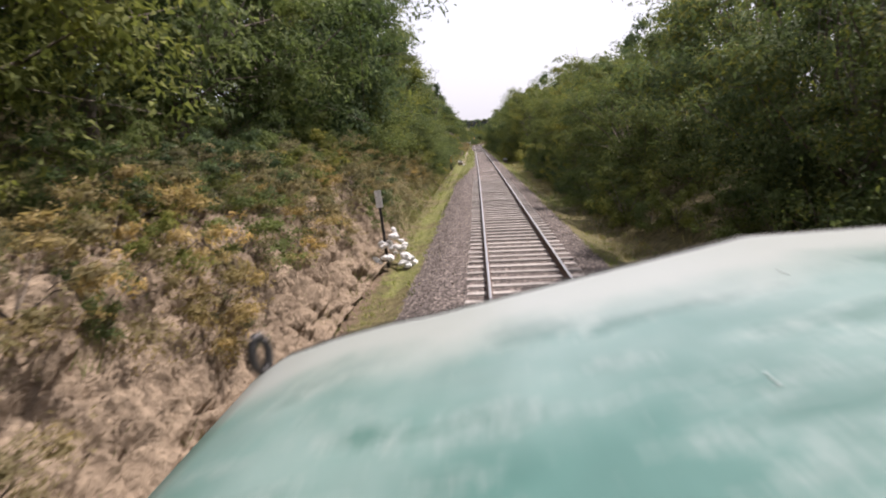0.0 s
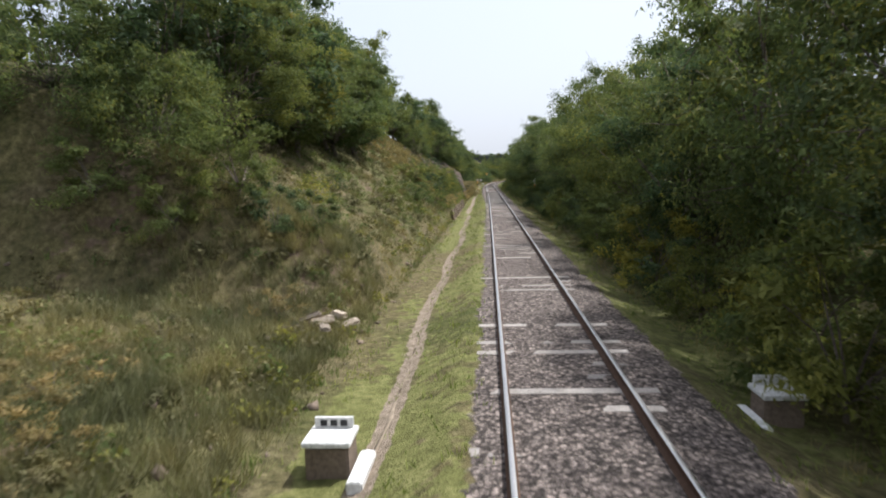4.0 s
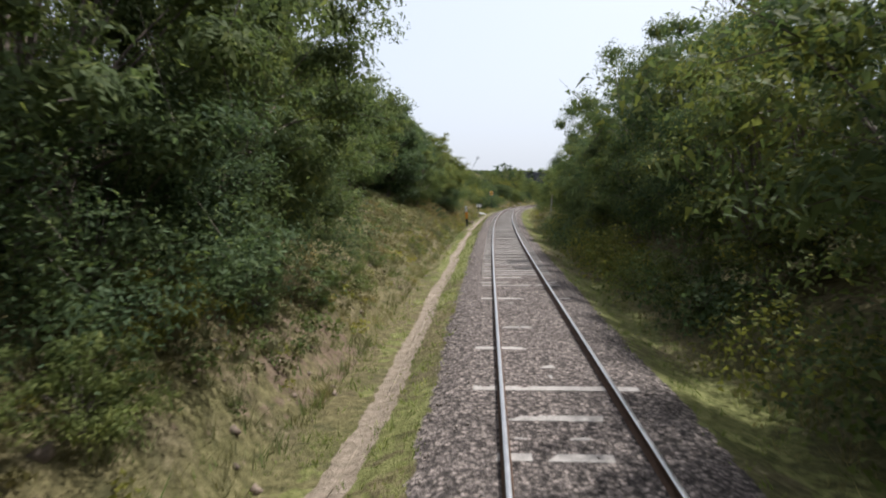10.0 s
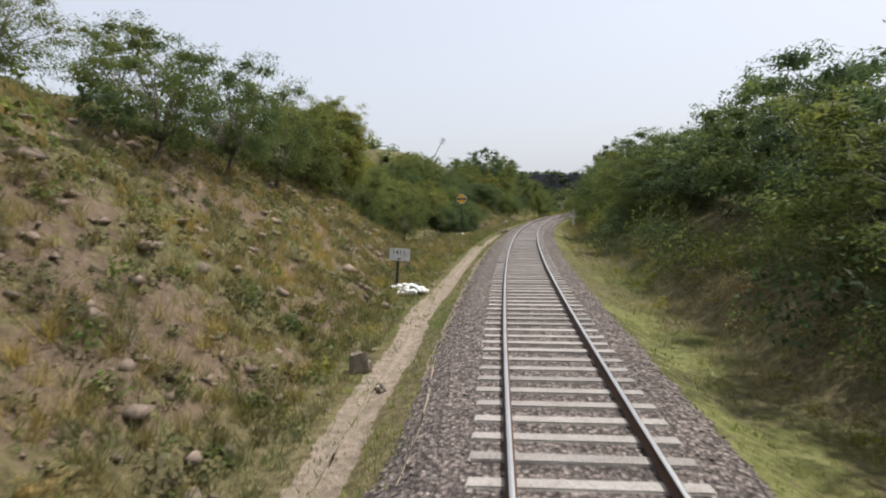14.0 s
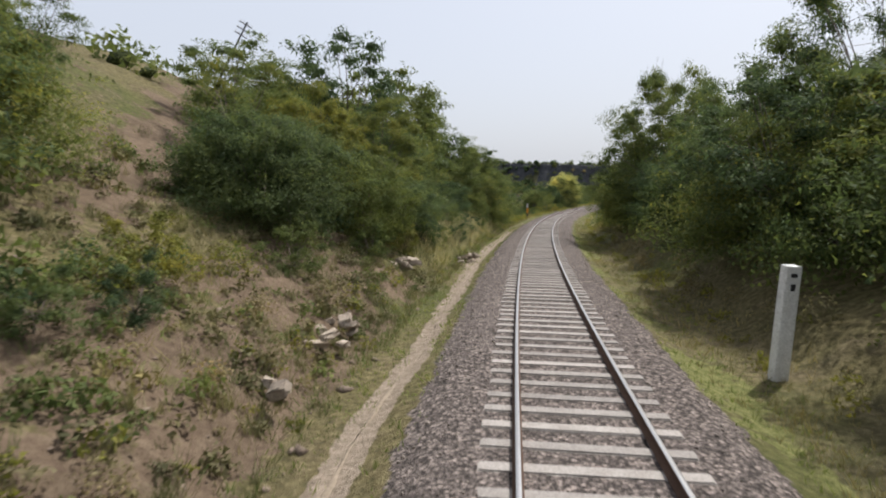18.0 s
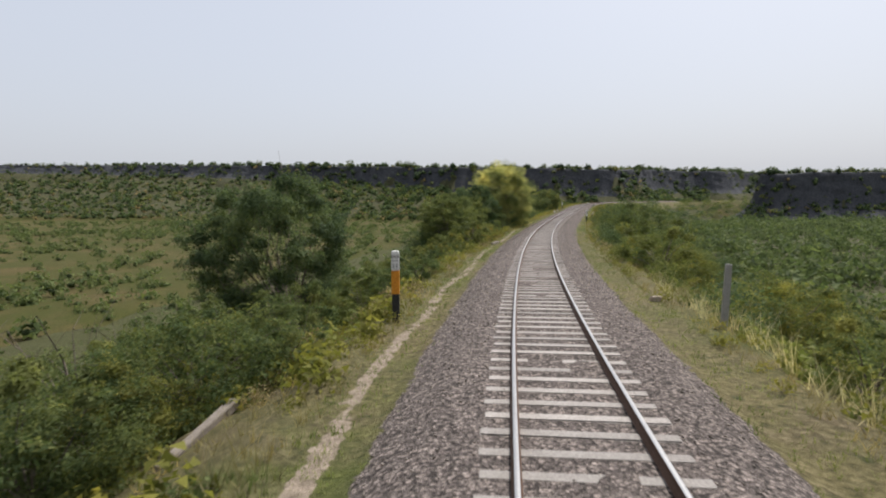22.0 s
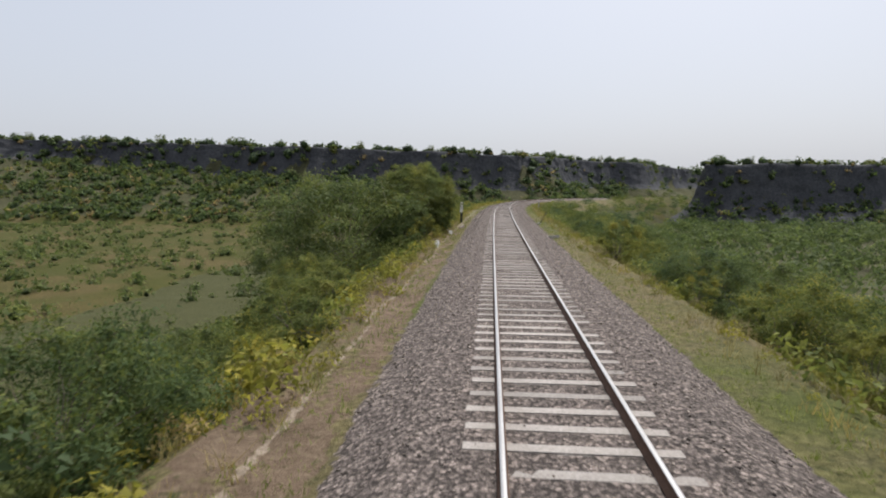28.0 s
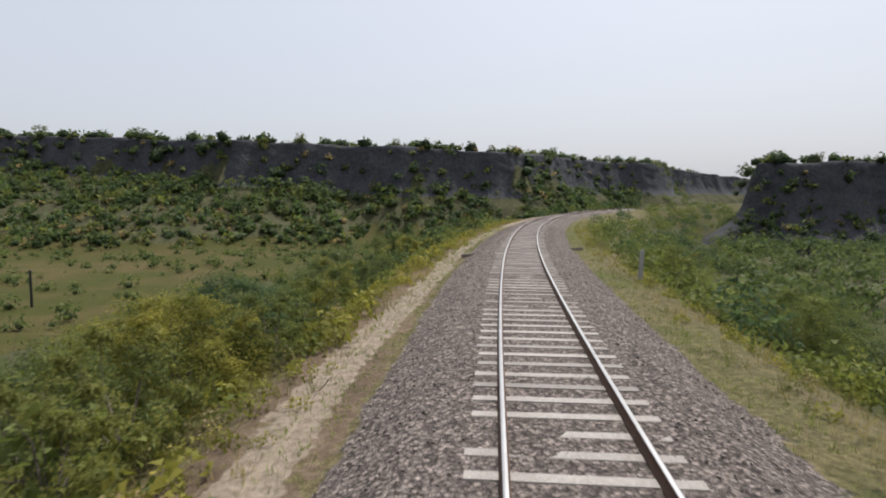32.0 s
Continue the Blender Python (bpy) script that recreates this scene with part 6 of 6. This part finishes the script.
stones_round((x, y - 0.05, g), 16, 0.5, 8, M["white"], "whitewashed stones round the foot of the signal board", (0.07, 0.15))

# tall grey concrete posts on the other side
for s, lat, ht, lean in ((252.4, 5.3, 2.9, 3), (416.3, 5.4, 2.0, 2), (600, 5.2, 1.3, 0)):
    x, y, _ = spot(s, lat)
    ob = thing("concrete_post", "plain grey concrete post in grass", "post", (x, y, ground_at(s, lat)), "concrete posts", line_turn(s), (lean, 2))
    part("shaft", block(0.2, 0.14, ht + 0.3, (0, 0, -0.3), 0.015, 0.9), M["concrete"], ob)

# leaning rail posts
for s, lat, ht, lean, cap in ((501.5, 4.5, 1.3, 24, True), (560.3, 3.5, 1.3, 28, False)):
    x, y, _ = spot(s, lat)
    ob = thing("leaning_post", "old iron post leaning over, on a stone footing", "post", (x, y, ground_at(s, lat)), "leaning posts", line_turn(s), (0, lean))
    part("shaft", block(0.075, 0.06, ht + 0.25, (0, 0, -0.25), 0.006), M["metal"], ob)
    if cap:
        part("cap", block(0.09, 0.07, 0.35, (0, 0, ht - 0.32), 0.006), M["white"], ob, "white painted top")
    part("footing", block(0.55, 0.4, 0.2, (0, 0, -0.15), 0.03, 0.85, 0.01, 3), M["concrete"], ob)

# ends of the culvert, with painted number
for s, lat, k in ((80.5, -3.1, 1), (82.0, 3.0, 2)):
    x, y, _ = spot(s, lat)
    g = ground_at(s, lat)
    ob = thing("culvert_headwall", "low concrete culvert headwall with a white top", "culvert", (x, y, g), "culvert headwalls", line_turn(s))
    part("wall", block(0.55, 0.5, 0.75, (0, 0, -0.35), 0.02, 0.97, 0.006, k), M["masonry"], ob)
    part("coping", block(0.6, 0.55, 0.07, (0, 0, 0.4), 0.012), M["white"], ob, "white painted coping")
    plate = part("plate", block(0.5, 0.05, 0.14, (0, 0.2, 0.47), 0.008), M["white"], ob)
    if k == 1:
        for j in (-1, 0, 1):
            part("figure_bar", block(0.09, 0.006, 0.08, (j * 0.13, 0.171, 0.5), 0), M["black"], plate)
    part("wing", block(0.2, 0.9, 0.16, (0.42 * (-1 if k == 2 else 1), -0.2, 0.0), 0.02, 0.95, 0.006, 5), M["white"], ob)

# piles of broken pale slabs
def slab_pile(s, lat, n, spread, seed, label):
    rr = random.Random(seed)
    x, y, _ = spot(s, lat)
    ob = thing("slab_pile", label, "stones", (x, y, ground_at(s, lat)), "slab piles", line_turn(s))
    for i in range(n):
        a, b, c = rr.uniform(0.22, 0.62), rr.uniform(0.18, 0.36), rr.uniform(0.07, 0.2)
        bm = block(a, b, c, (0, 0, 0), 0.03, 0.92, 0.02, seed * 10 + i)
        bmesh.ops.rotate(bm, verts=bm.verts, cent=(0, 0, 0), matrix=Euler((rr.uniform(-0.5, 0.5), rr.uniform(-0.4, 0.4), rr.uniform(0, 3))).to_matrix())
        bmesh.ops.translate(bm, verts=bm.verts, vec=(rr.uniform(-spread, spread) * 0.6, rr.uniform(-spread, spread), 0.02 + 0.12 * (i % 3)))
        part("slab", bm, M["masonry" if "reddish" in label else "pale_rock"], ob)


for a in ((336, -5.0, 4, 0.8, 1, "fallen stone blocks at the foot of the bank"), (358.8, -3.95, 10, 0.9, 2, "heap of pale broken stone slabs beside the path"), (350.4, -5.5, 9, 0.9, 3, "broken stone slabs stacked beside the path"),
          (340, -5.2, 8, 0.9, 4, "heap of grey stone blocks on the bank"), (86.5, -5.0, 6, 1.0, 5, "pale rocks on the bank"), (317, -3.0, 9, 1.3, 6, "reddish stone slabs along the path"), (250, -4.2, 3, 0.5, 7, "pale stones by the path")):
    slab_pile(*a)

# broken sleepers and timbers left beside the ballast
for s, lat, ln, turn, tilt, mat, label in ((538.6, -4.3, 0.8, 84, 55, "white", "pale broken slab leaning in the grass"), (553.5, -3.6, 0.9, 70, 14, "timber", "broken timber lying against the ballast"), (547.6, -4.15, 0.62, 75, 45, "white", "short pale block beside the ballast"),
                                           (545, 3.2, 1.1, 10, 6, "concrete", "broken concrete sleeper end lying beside the track"), (564.6, 2.35, 0.9, 80, 10, "timber", "short log on the ballast shoulder"),
                                           (563.9, -2.5, 1.2, 70, 18, "timber", "old timber lying along the ballast"), (612, 3.3, 1.0, 5, 3, "timber", "dark timber across the ballast edge"), (606, -3.0, 0.9, 15, 3, "timber", "dark short timber by the path"),
                                           (550, -4.5, 0.4, 60, 30, "pale_rock", "pale broken block on the bank"), (575, -4.4, 0.5, 30, 20, "pale_rock", "pale stone in the grass"), (386, -4.2, 0.4, 30, 0, "black", "small dark boundary stone"),
                                           (420, 4.2, 0.4, 20, 0, "pale_rock", "white stone beside the ballast"), (448, -3.9, 2.4, 84, 0, "timber", "long pale timber lying beside the path"), (408.4, -7.0, 2.6, 84, 10, "timber", "fallen bare log in the grass")):
    x, y, _ = spot(s, lat)
    ob = thing("lying_block", label, "debris", (x, y, ground_at(s, lat) - 0.03), "", line_turn(s) + turn, (0, -tilt))
    part("body", block(ln, 0.24, 0.2, (0, 0, 0), 0.025, 0.93, 0.012, int(s)), M[mat], ob)

# leaning telegraph pole on the hill and one in the field
for s, lat, ht, lean, arms in ((368, -24, 5.6, 30, 3), (633, -61, 4.6, 0, 1), (640, -13, 3.2, 0, 0)):
    x, y, _ = spot(s, lat)
    ob = thing("telegraph_pole", "leaning iron telegraph pole with cross-arms" if arms > 1 else "thin dark pole standing in the field", "pole", (x, y, ground_at(s, lat)), "telegraph poles", line_turn(s), (0, lean))
    v, f = tube([(0, 0, -0.5), (0, 0, ht)], [0.09, 0.055] if arms > 1 else [0.17, 0.14], 8)
    part("mast", mesh_from("mast", v, f, M["metal"], smooth=True), None, ob)
    for k in range(arms):
        arm = part("cross_arm", block(1.1, 0.05, 0.07, (0, -0.05, ht - 0.25 - 0.4 * k), 0.006), M["metal"], ob)
        for j in (-0.48, -0.2, 0.2, 0.48):
            part("insulator", block(0.06, 0.06, 0.14, (j, -0.05, ht - 0.18 - 0.4 * k), 0.02), M["white"], arm)

# low rubble retaining wall under the grassy bank
wall = thing("retaining_wall", "low dry rubble wall of brown stones at the foot of the bank", "wall", (0, 0, 0))
wall["kind"] = "structure"
rr = random.Random(14)
protos = []
for i in range(5):
    bm = block(0.36, 0.3, 0.2, (0, 0, 0), 0.018, 0.98, 0.01, 60 + i)
    me = bpy.data.meshes.new("stone")
    bm.to_mesh(me), bm.free()
    me.materials.append(M["masonry"])
    protos.append(me)
for row in range(6):
    s = 122.5 + 0.2 * (row % 2)
    while s < 146:
        w = rr.uniform(0.5, 1.15)
        x, y, z = spot(s, -4.0 - 0.03 * row + rr.uniform(-0.015, 0.015), -0.74 + 0.14 * row)
        ob = new("stone", protos[rr.randrange(5)])
        ob.parent, ob.matrix_basis = wall, pose(x, y, z + rr.uniform(-0.015, 0.015), rr.uniform(-2, 2), rr.uniform(-2, 2), line_turn(s) + 90 + rr.uniform(-2, 2)) @ Matrix.Diagonal((w, rr.uniform(0.95, 1.1), rr.uniform(0.66, 0.76), 1))
        s += 0.365 * w

# ---- boulders and ledges of the rock face ----
def lot(i, j, k):
    """A steady random number for each cell of a grid."""
    return np.modf(np.abs(np.sin(i * 127.1 + j * 311.7 + k * 74.7) * 43758.5))[0]


def facets(u, w, size, amount, seed):
    """Tilted planes that meet in cracks, as broken rock lies: how far each point stands out."""
    i, j = np.floor(u / size), np.floor(w / size)
    first, second = np.full(u.shape, 1e9), np.full(u.shape, 1e9)
    out = np.zeros(u.shape)
    for di in (-1, 0, 1):
        for dj in (-1, 0, 1):
            a, b = i + di, j + dj
            du, dw = u - (a + lot(a, b, seed)) * size, w - (b + lot(a, b, seed + 1)) * size
            d = np.maximum(np.abs(du), np.abs(dw)) + 0.35 * np.minimum(np.abs(du), np.abs(dw))
            near = d < first
            second = np.where(near, first, np.minimum(second, d))
            plane = lot(a, b, seed + 2) - 0.45 + ((lot(a, b, seed + 3) - 0.5) * du + (lot(a, b, seed + 4) - 0.5) * dw) * 1.5 / size
            out, first = np.where(near, plane, out), np.where(near, d, first)
    return amount * (out - 0.5 * np.exp(-((second - first) / (0.06 * size)) ** 2))


def broken_face(name, s0, s1, near, wide, step, levels, mat, label, seed, lean=0.25, flat=2.0, beds=0.0):
    """A steep face of broken rock or clay laid over the bank."""
    s, v = np.meshgrid(np.arange(s0, s1, step), np.linspace(0, 1, 100), indexing="ij")
    run = np.interp(s, *zip(*wide)) * v ** 1.25
    lat = -np.interp(s, *zip(*near)) - run
    p = spot(s, lat)
    base = lie(s, lat, False)
    u, w = s + 0.3 * rough(s, run, 1.5, seed), (run * 1.35 + lean * s) * flat + 0.2 * rough(s, run, 1.2, seed + 1)
    out = sum(facets(u, w, size, amount, seed + 10 * k) for k, (size, amount) in enumerate(levels))
    layer = (run * 1.35 + lean * s + 0.12 * rough(s, run, 2.0, seed + 5)) / 0.42
    out = out + beds * (0.55 * (lot(np.floor(layer), 0, seed + 6) - 0.5) + 0.3 * (np.floor(layer) - layer + 0.5))
    rim = np.clip(np.minimum(np.minimum(s - s0, s1 - 0.2 - s) / 1.6, np.minimum(v / 0.06, (1 - v) / 0.15)), 0, 1)
    out = out * rim - 0.6 * (1 - rim) + 0.22 * rim
    th = heading((s0 + s1) / 2)
    p[..., 0] += out * 0.75 * math.cos(th)
    p[..., 1] += out * 0.75 * math.sin(th)
    p[..., 2] = base + out * 0.6
    a, b = s.shape
    q = (np.arange(a - 1)[:, None] * b + np.arange(b - 1)[None]).ravel()
    tagged(new(name, mesh_from(name, p.reshape(-1, 3), np.stack([q, q + b, q + b + 1, q + 1], 1), mat)), label, name.replace("_", " "), kind="structure")


broken_face("rock_face", 147, 183, [(147, 9.4), (158, 7.6), (164, 4.15), (183, 4.15)], [(147, 3.4), (164, 6.2), (183, 6.2)], 0.085, [(2.1, 0.24), (0.8, 0.2), (0.33, 0.1), (0.13, 0.035)], M["rock"], "face of bedded brown sandstone in broken ledges", 200, 0.25, 1.6, 0.5)
broken_face("clay_face", -6, 22, [(-6, 3.95), (22, 3.95)], [(-6, 2.3), (14, 2.3), (22, 1.5)], 0.07, [(1.3, 0.22), (0.5, 0.17), (0.18, 0.06)], M["soil"], "fractured face of reddish clay with broken ledges", 300, 0.05, 1.5)
rr = random.Random(17)
rock_meshes = []
for i in range(9):
    # angular block: hull of scattered points with worn edges
    bm = bmesh.new()
    for _ in range(15):
        q_ = Vector((rr.uniform(-1, 1), rr.uniform(-1, 1), rr.uniform(-1, 1)))
        bm.verts.new((q_.x * 1.35, q_.y, q_.z * 0.62))
    hull = bmesh.ops.convex_hull(bm, input=bm.verts)
    bmesh.ops.delete(bm, geom=list({g_ for g_ in hull["geom_interior"] + hull["geom_unused"] if isinstance(g_, bmesh.types.BMVert)}), context="VERTS")
    bmesh.ops.bevel(bm, geom=bm.edges[:], offset=0.05, segments=1, affect="EDGES")
    me = bpy.data.meshes.new("boulder")
    bm.to_mesh(me), bm.free()
    me.materials.append(M["rock"])
    rock_meshes.append(me)
for i in range(46):
    s, lat = rr.uniform(161, 183), -4.4 - 5.8 * rr.random() ** 0.9
    x, y, _ = spot(s, lat)
    k = 0.14 + 0.34 * rr.random() ** 2
    ob = tagged(new("boulder", rock_meshes[i % 9]), "angular brown sandstone block of the rock face", "rock", "blocks of the rock face")
    ob.matrix_basis = pose(x, y, ground_at(s, lat) + 0.1 * k, rr.uniform(-14, 14), rr.uniform(-6, 22), line_turn(s) + rr.gauss(90, 30)) @ Matrix.Diagonal((k, k, k, 1))
# dry growth hanging down over the clay face
for i in range(60):
    s, lat = rr.uniform(1, 22), -rr.uniform(4.55, 5.9)
    plant("bush" if i % 5 == 0 else "dry", s, lat, rr.uniform(0.6, 1.3), rr, ground_at(s, lat) + 0.18, 1.2)
# dry growth hanging on the rock face
for i in range(9):
    plant("dry" if i % 3 else "bush", rr.uniform(160, 184), -rr.uniform(6.0, 9.8), rr.uniform(0.6, 1.2), rr)
for i in range(26):
    s = 170.6 + 0.42 * i + rr.uniform(-0.2, 0.2)
    plant("dry", s, -rr.uniform(4.1, 5.2), (1.5 if s < 172 else 2.0) * rr.uniform(0.75, 1.2), rr, None, 1.25)
for s in (160, 163, 165.5, 167.2, 168.6):
    plant("dry", s, -4.4, rr.uniform(0.8, 1.4), rr, None, 1.2)
for s, lat, h in ((154.5, -6.2, 1.9), (156, -5.6, 1.5), (153.4, -7.2, 1.6), (158, -8.6, 1.8), (161, -10, 2.2), (164, -11, 2.4)):
    plant("bush", s, lat, h, rr)


# ---- nose of the locomotive, standing at the start of the line ----
def paint_material():
    m, n, l, b = material("faded_green_locomotive_paint", 0.36, 0.5)
    big, fine, mid = grain(n, l, 1.6, 5.0), grain(n, l, 26.0, 5.0), grain(n, l, 5.0, 6.0)
    c = ramp(n, l, mid, [(0.3, (0.03, 0.1, 0.08)), (0.7, (0.055, 0.145, 0.12))])
    c = mixed(n, l, ramp(n, l, big, [(0.4, (0.05, 0.05, 0.05)), (0.68, (0.6, 0.6, 0.6))]), c, (0.23, 0.29, 0.27))
    c = mixed(n, l, ramp(n, l, fine, [(0.62, (0, 0, 0)), (0.8, (0.35, 0.35, 0.35))]), c, (0.36, 0.38, 0.36))
    # worn patches where the old green shows, drawn out across the hood
    wc, wm, wt = n.new("ShaderNodeTexCoord"), n.new("ShaderNodeMapping"), n.new("ShaderNodeTexNoise")
    wm.inputs["Scale"].default_value = (1.0, 3.2, 1.0)
    wt.inputs["Scale"].default_value, wt.inputs["Detail"].default_value, wt.inputs["Roughness"].default_value = 2.6, 8.0, 0.66
    l.new(wc.outputs["Object"], wm.inputs["Vector"]), l.new(wm.outputs[0], wt.inputs["Vector"])
    c = mixed(n, l, ramp(n, l, wt.outputs["Fac"], [(0.56, (0, 0, 0)), (0.6, (0.75, 0.75, 0.75)), (0.7, (0.5, 0.5, 0.5))]), c, (0.035, 0.1, 0.08))
    c = mixed(n, l, ramp(n, l, wt.outputs["Fac"], [(0.535, (0, 0, 0)), (0.555, (0.4, 0.4, 0.4)), (0.575, (0, 0, 0))]), c, (0.36, 0.37, 0.35))
    # dust settled along the front edge
    tc, sep, add = n.new("ShaderNodeTexCoord"), n.new("ShaderNodeSeparateXYZ"), n.new("ShaderNodeMath")
    l.new(tc.outputs["Object"], sep.inputs[0])
    add.operation = "MULTIPLY_ADD"
    l.new(big, add.inputs[0]), l.new(sep.outputs["Y"], add.inputs[2])
    add.inputs[1].default_value = 0.55
    far_ = n.new("ShaderNodeMapRange")
    far_.inputs[1].default_value, far_.inputs[2].default_value = 1.42, 1.62
    l.new(add.outputs[0], far_.inputs[0])
    c = mixed(n, l, far_.outputs[0], c, (0.27, 0.29, 0.265))
    l.new(c, b.inputs["Base Color"])
    bumped(n, l, b, mid, 0.12, 0.02)
    return m


PAINT = paint_material()
PALE = worn("dusty_pale_grey_paint", (0.42, 0.42, 0.4), (0.62, 0.62, 0.59), 3.0, 40, 0.55, 0.15)
loco = thing("locomotive_nose", "faded dusty green locomotive nose hood with a lifting eye", "locomotive", (0, 0, 0))
half = [(0.0, 2.76), (0.37, 2.75), (0.6, 2.70), (0.83, 2.65), (1.03, 2.605), (1.19, 2.57), (1.31, 2.55), (1.46, 2.515), (1.6, 2.47), (1.68, 2.42), (1.72, 2.34), (1.74, 2.2), (1.74, 1.5)]
prof = [(-a, b) for a, b in half[::-1]] + half[1:]
yy = [-0.6, 0.0, 0.5, 1.0, 1.5, 1.56, 1.58]
v, f = [], []
for j, yv in enumerate(yy):
    drop = 0.0 if yv < 1.55 else (0.012 if yv < 1.57 else 0.035)
    for a, b in prof:
        v.append((a, yv, b - drop))
m_ = len(prof)
for j in range(len(yy) - 1):
    for k in range(m_ - 1):
        f.append((j * m_ + k, j * m_ + k + 1, (j + 1) * m_ + k + 1, (j + 1) * m_ + k))
f.append(tuple(range((len(yy) - 1) * m_, len(yy) * m_)))
f.append(tuple(reversed(range(m_))))
part("hood", mesh_from("hood", v, f, PAINT, smooth=True), None, loco, "faded green hood streaked with dust")
lip = [(a, 1.585, b - 0.02) for a, b in prof[2:-2]]
v, f = tube(lip, [0.009] * len(lip), 6)
part("front_edge", mesh_from("front_edge", v, f, M["black"], smooth=True), None, loco, "raised welded edge")
ring = [(0.0, 0.02 + 0.045 * math.cos(w), 0.06 + 0.075 * math.sin(w)) for w in np.linspace(0, 2 * math.pi, 25)]
v, f = tube(ring, [0.021] * 25, 10)
rr = random.Random(31)
for i in range(9):
    bx_, by_ = rr.uniform(-0.7, 0.9), rr.uniform(0.7, 1.35)
    top_ = float(np.interp(abs(bx_), [p_[0] for p_ in half[:9]], [p_[1] for p_ in half[:9]]))
    part("paint_flake", block(rr.uniform(0.005, 0.01), rr.uniform(0.003, 0.007), 0.003, (bx_, by_, top_ + 0.001), 0), PALE, loco, "pale chip in the paint")
eye_ = part("lifting_eye", mesh_from("lifting_eye", v, f, M["metal"], smooth=True), None, loco, "black iron lifting eye")
eye_.matrix_basis = pose(-1.67, 1.5, 2.44, 0, -6, -24) @ Matrix.Scale(0.66, 4)
for k in (-1, 1):
    part("side_frame", block(0.12, 2.2, 0.35, (k * 1.4, 0.45, 1.16), 0.02), M["black"], loco)
    for yv in (-0.1, 1.0):
        bm = disc(0.5, 0.14, 0, 0)
        bmesh.ops.rotate(bm, verts=bm.verts, cent=(0, 0, 0), matrix=Matrix.Rotation(math.pi / 2, 3, "Z"))
        bmesh.ops.translate(bm, verts=bm.verts, vec=(k * 0.88, yv, 0.5))
        part("wheel", bm, M["metal"], loco)
for yv in (-0.1, 1.0):
    v, f = tube([(-0.9, yv, 0.5), (0.9, yv, 0.5)], [0.08, 0.08], 10)
    part("axle", mesh_from("axle", v, f, M["metal"]), None, loco)
    part("axle_box", block(2.9, 0.3, 0.7, (0, yv, 0.5), 0.03), M["black"], loco)
part("deck", block(3.3, 2.3, 0.12, (0, 0.45, 1.45), 0.02), M["black"], loco)
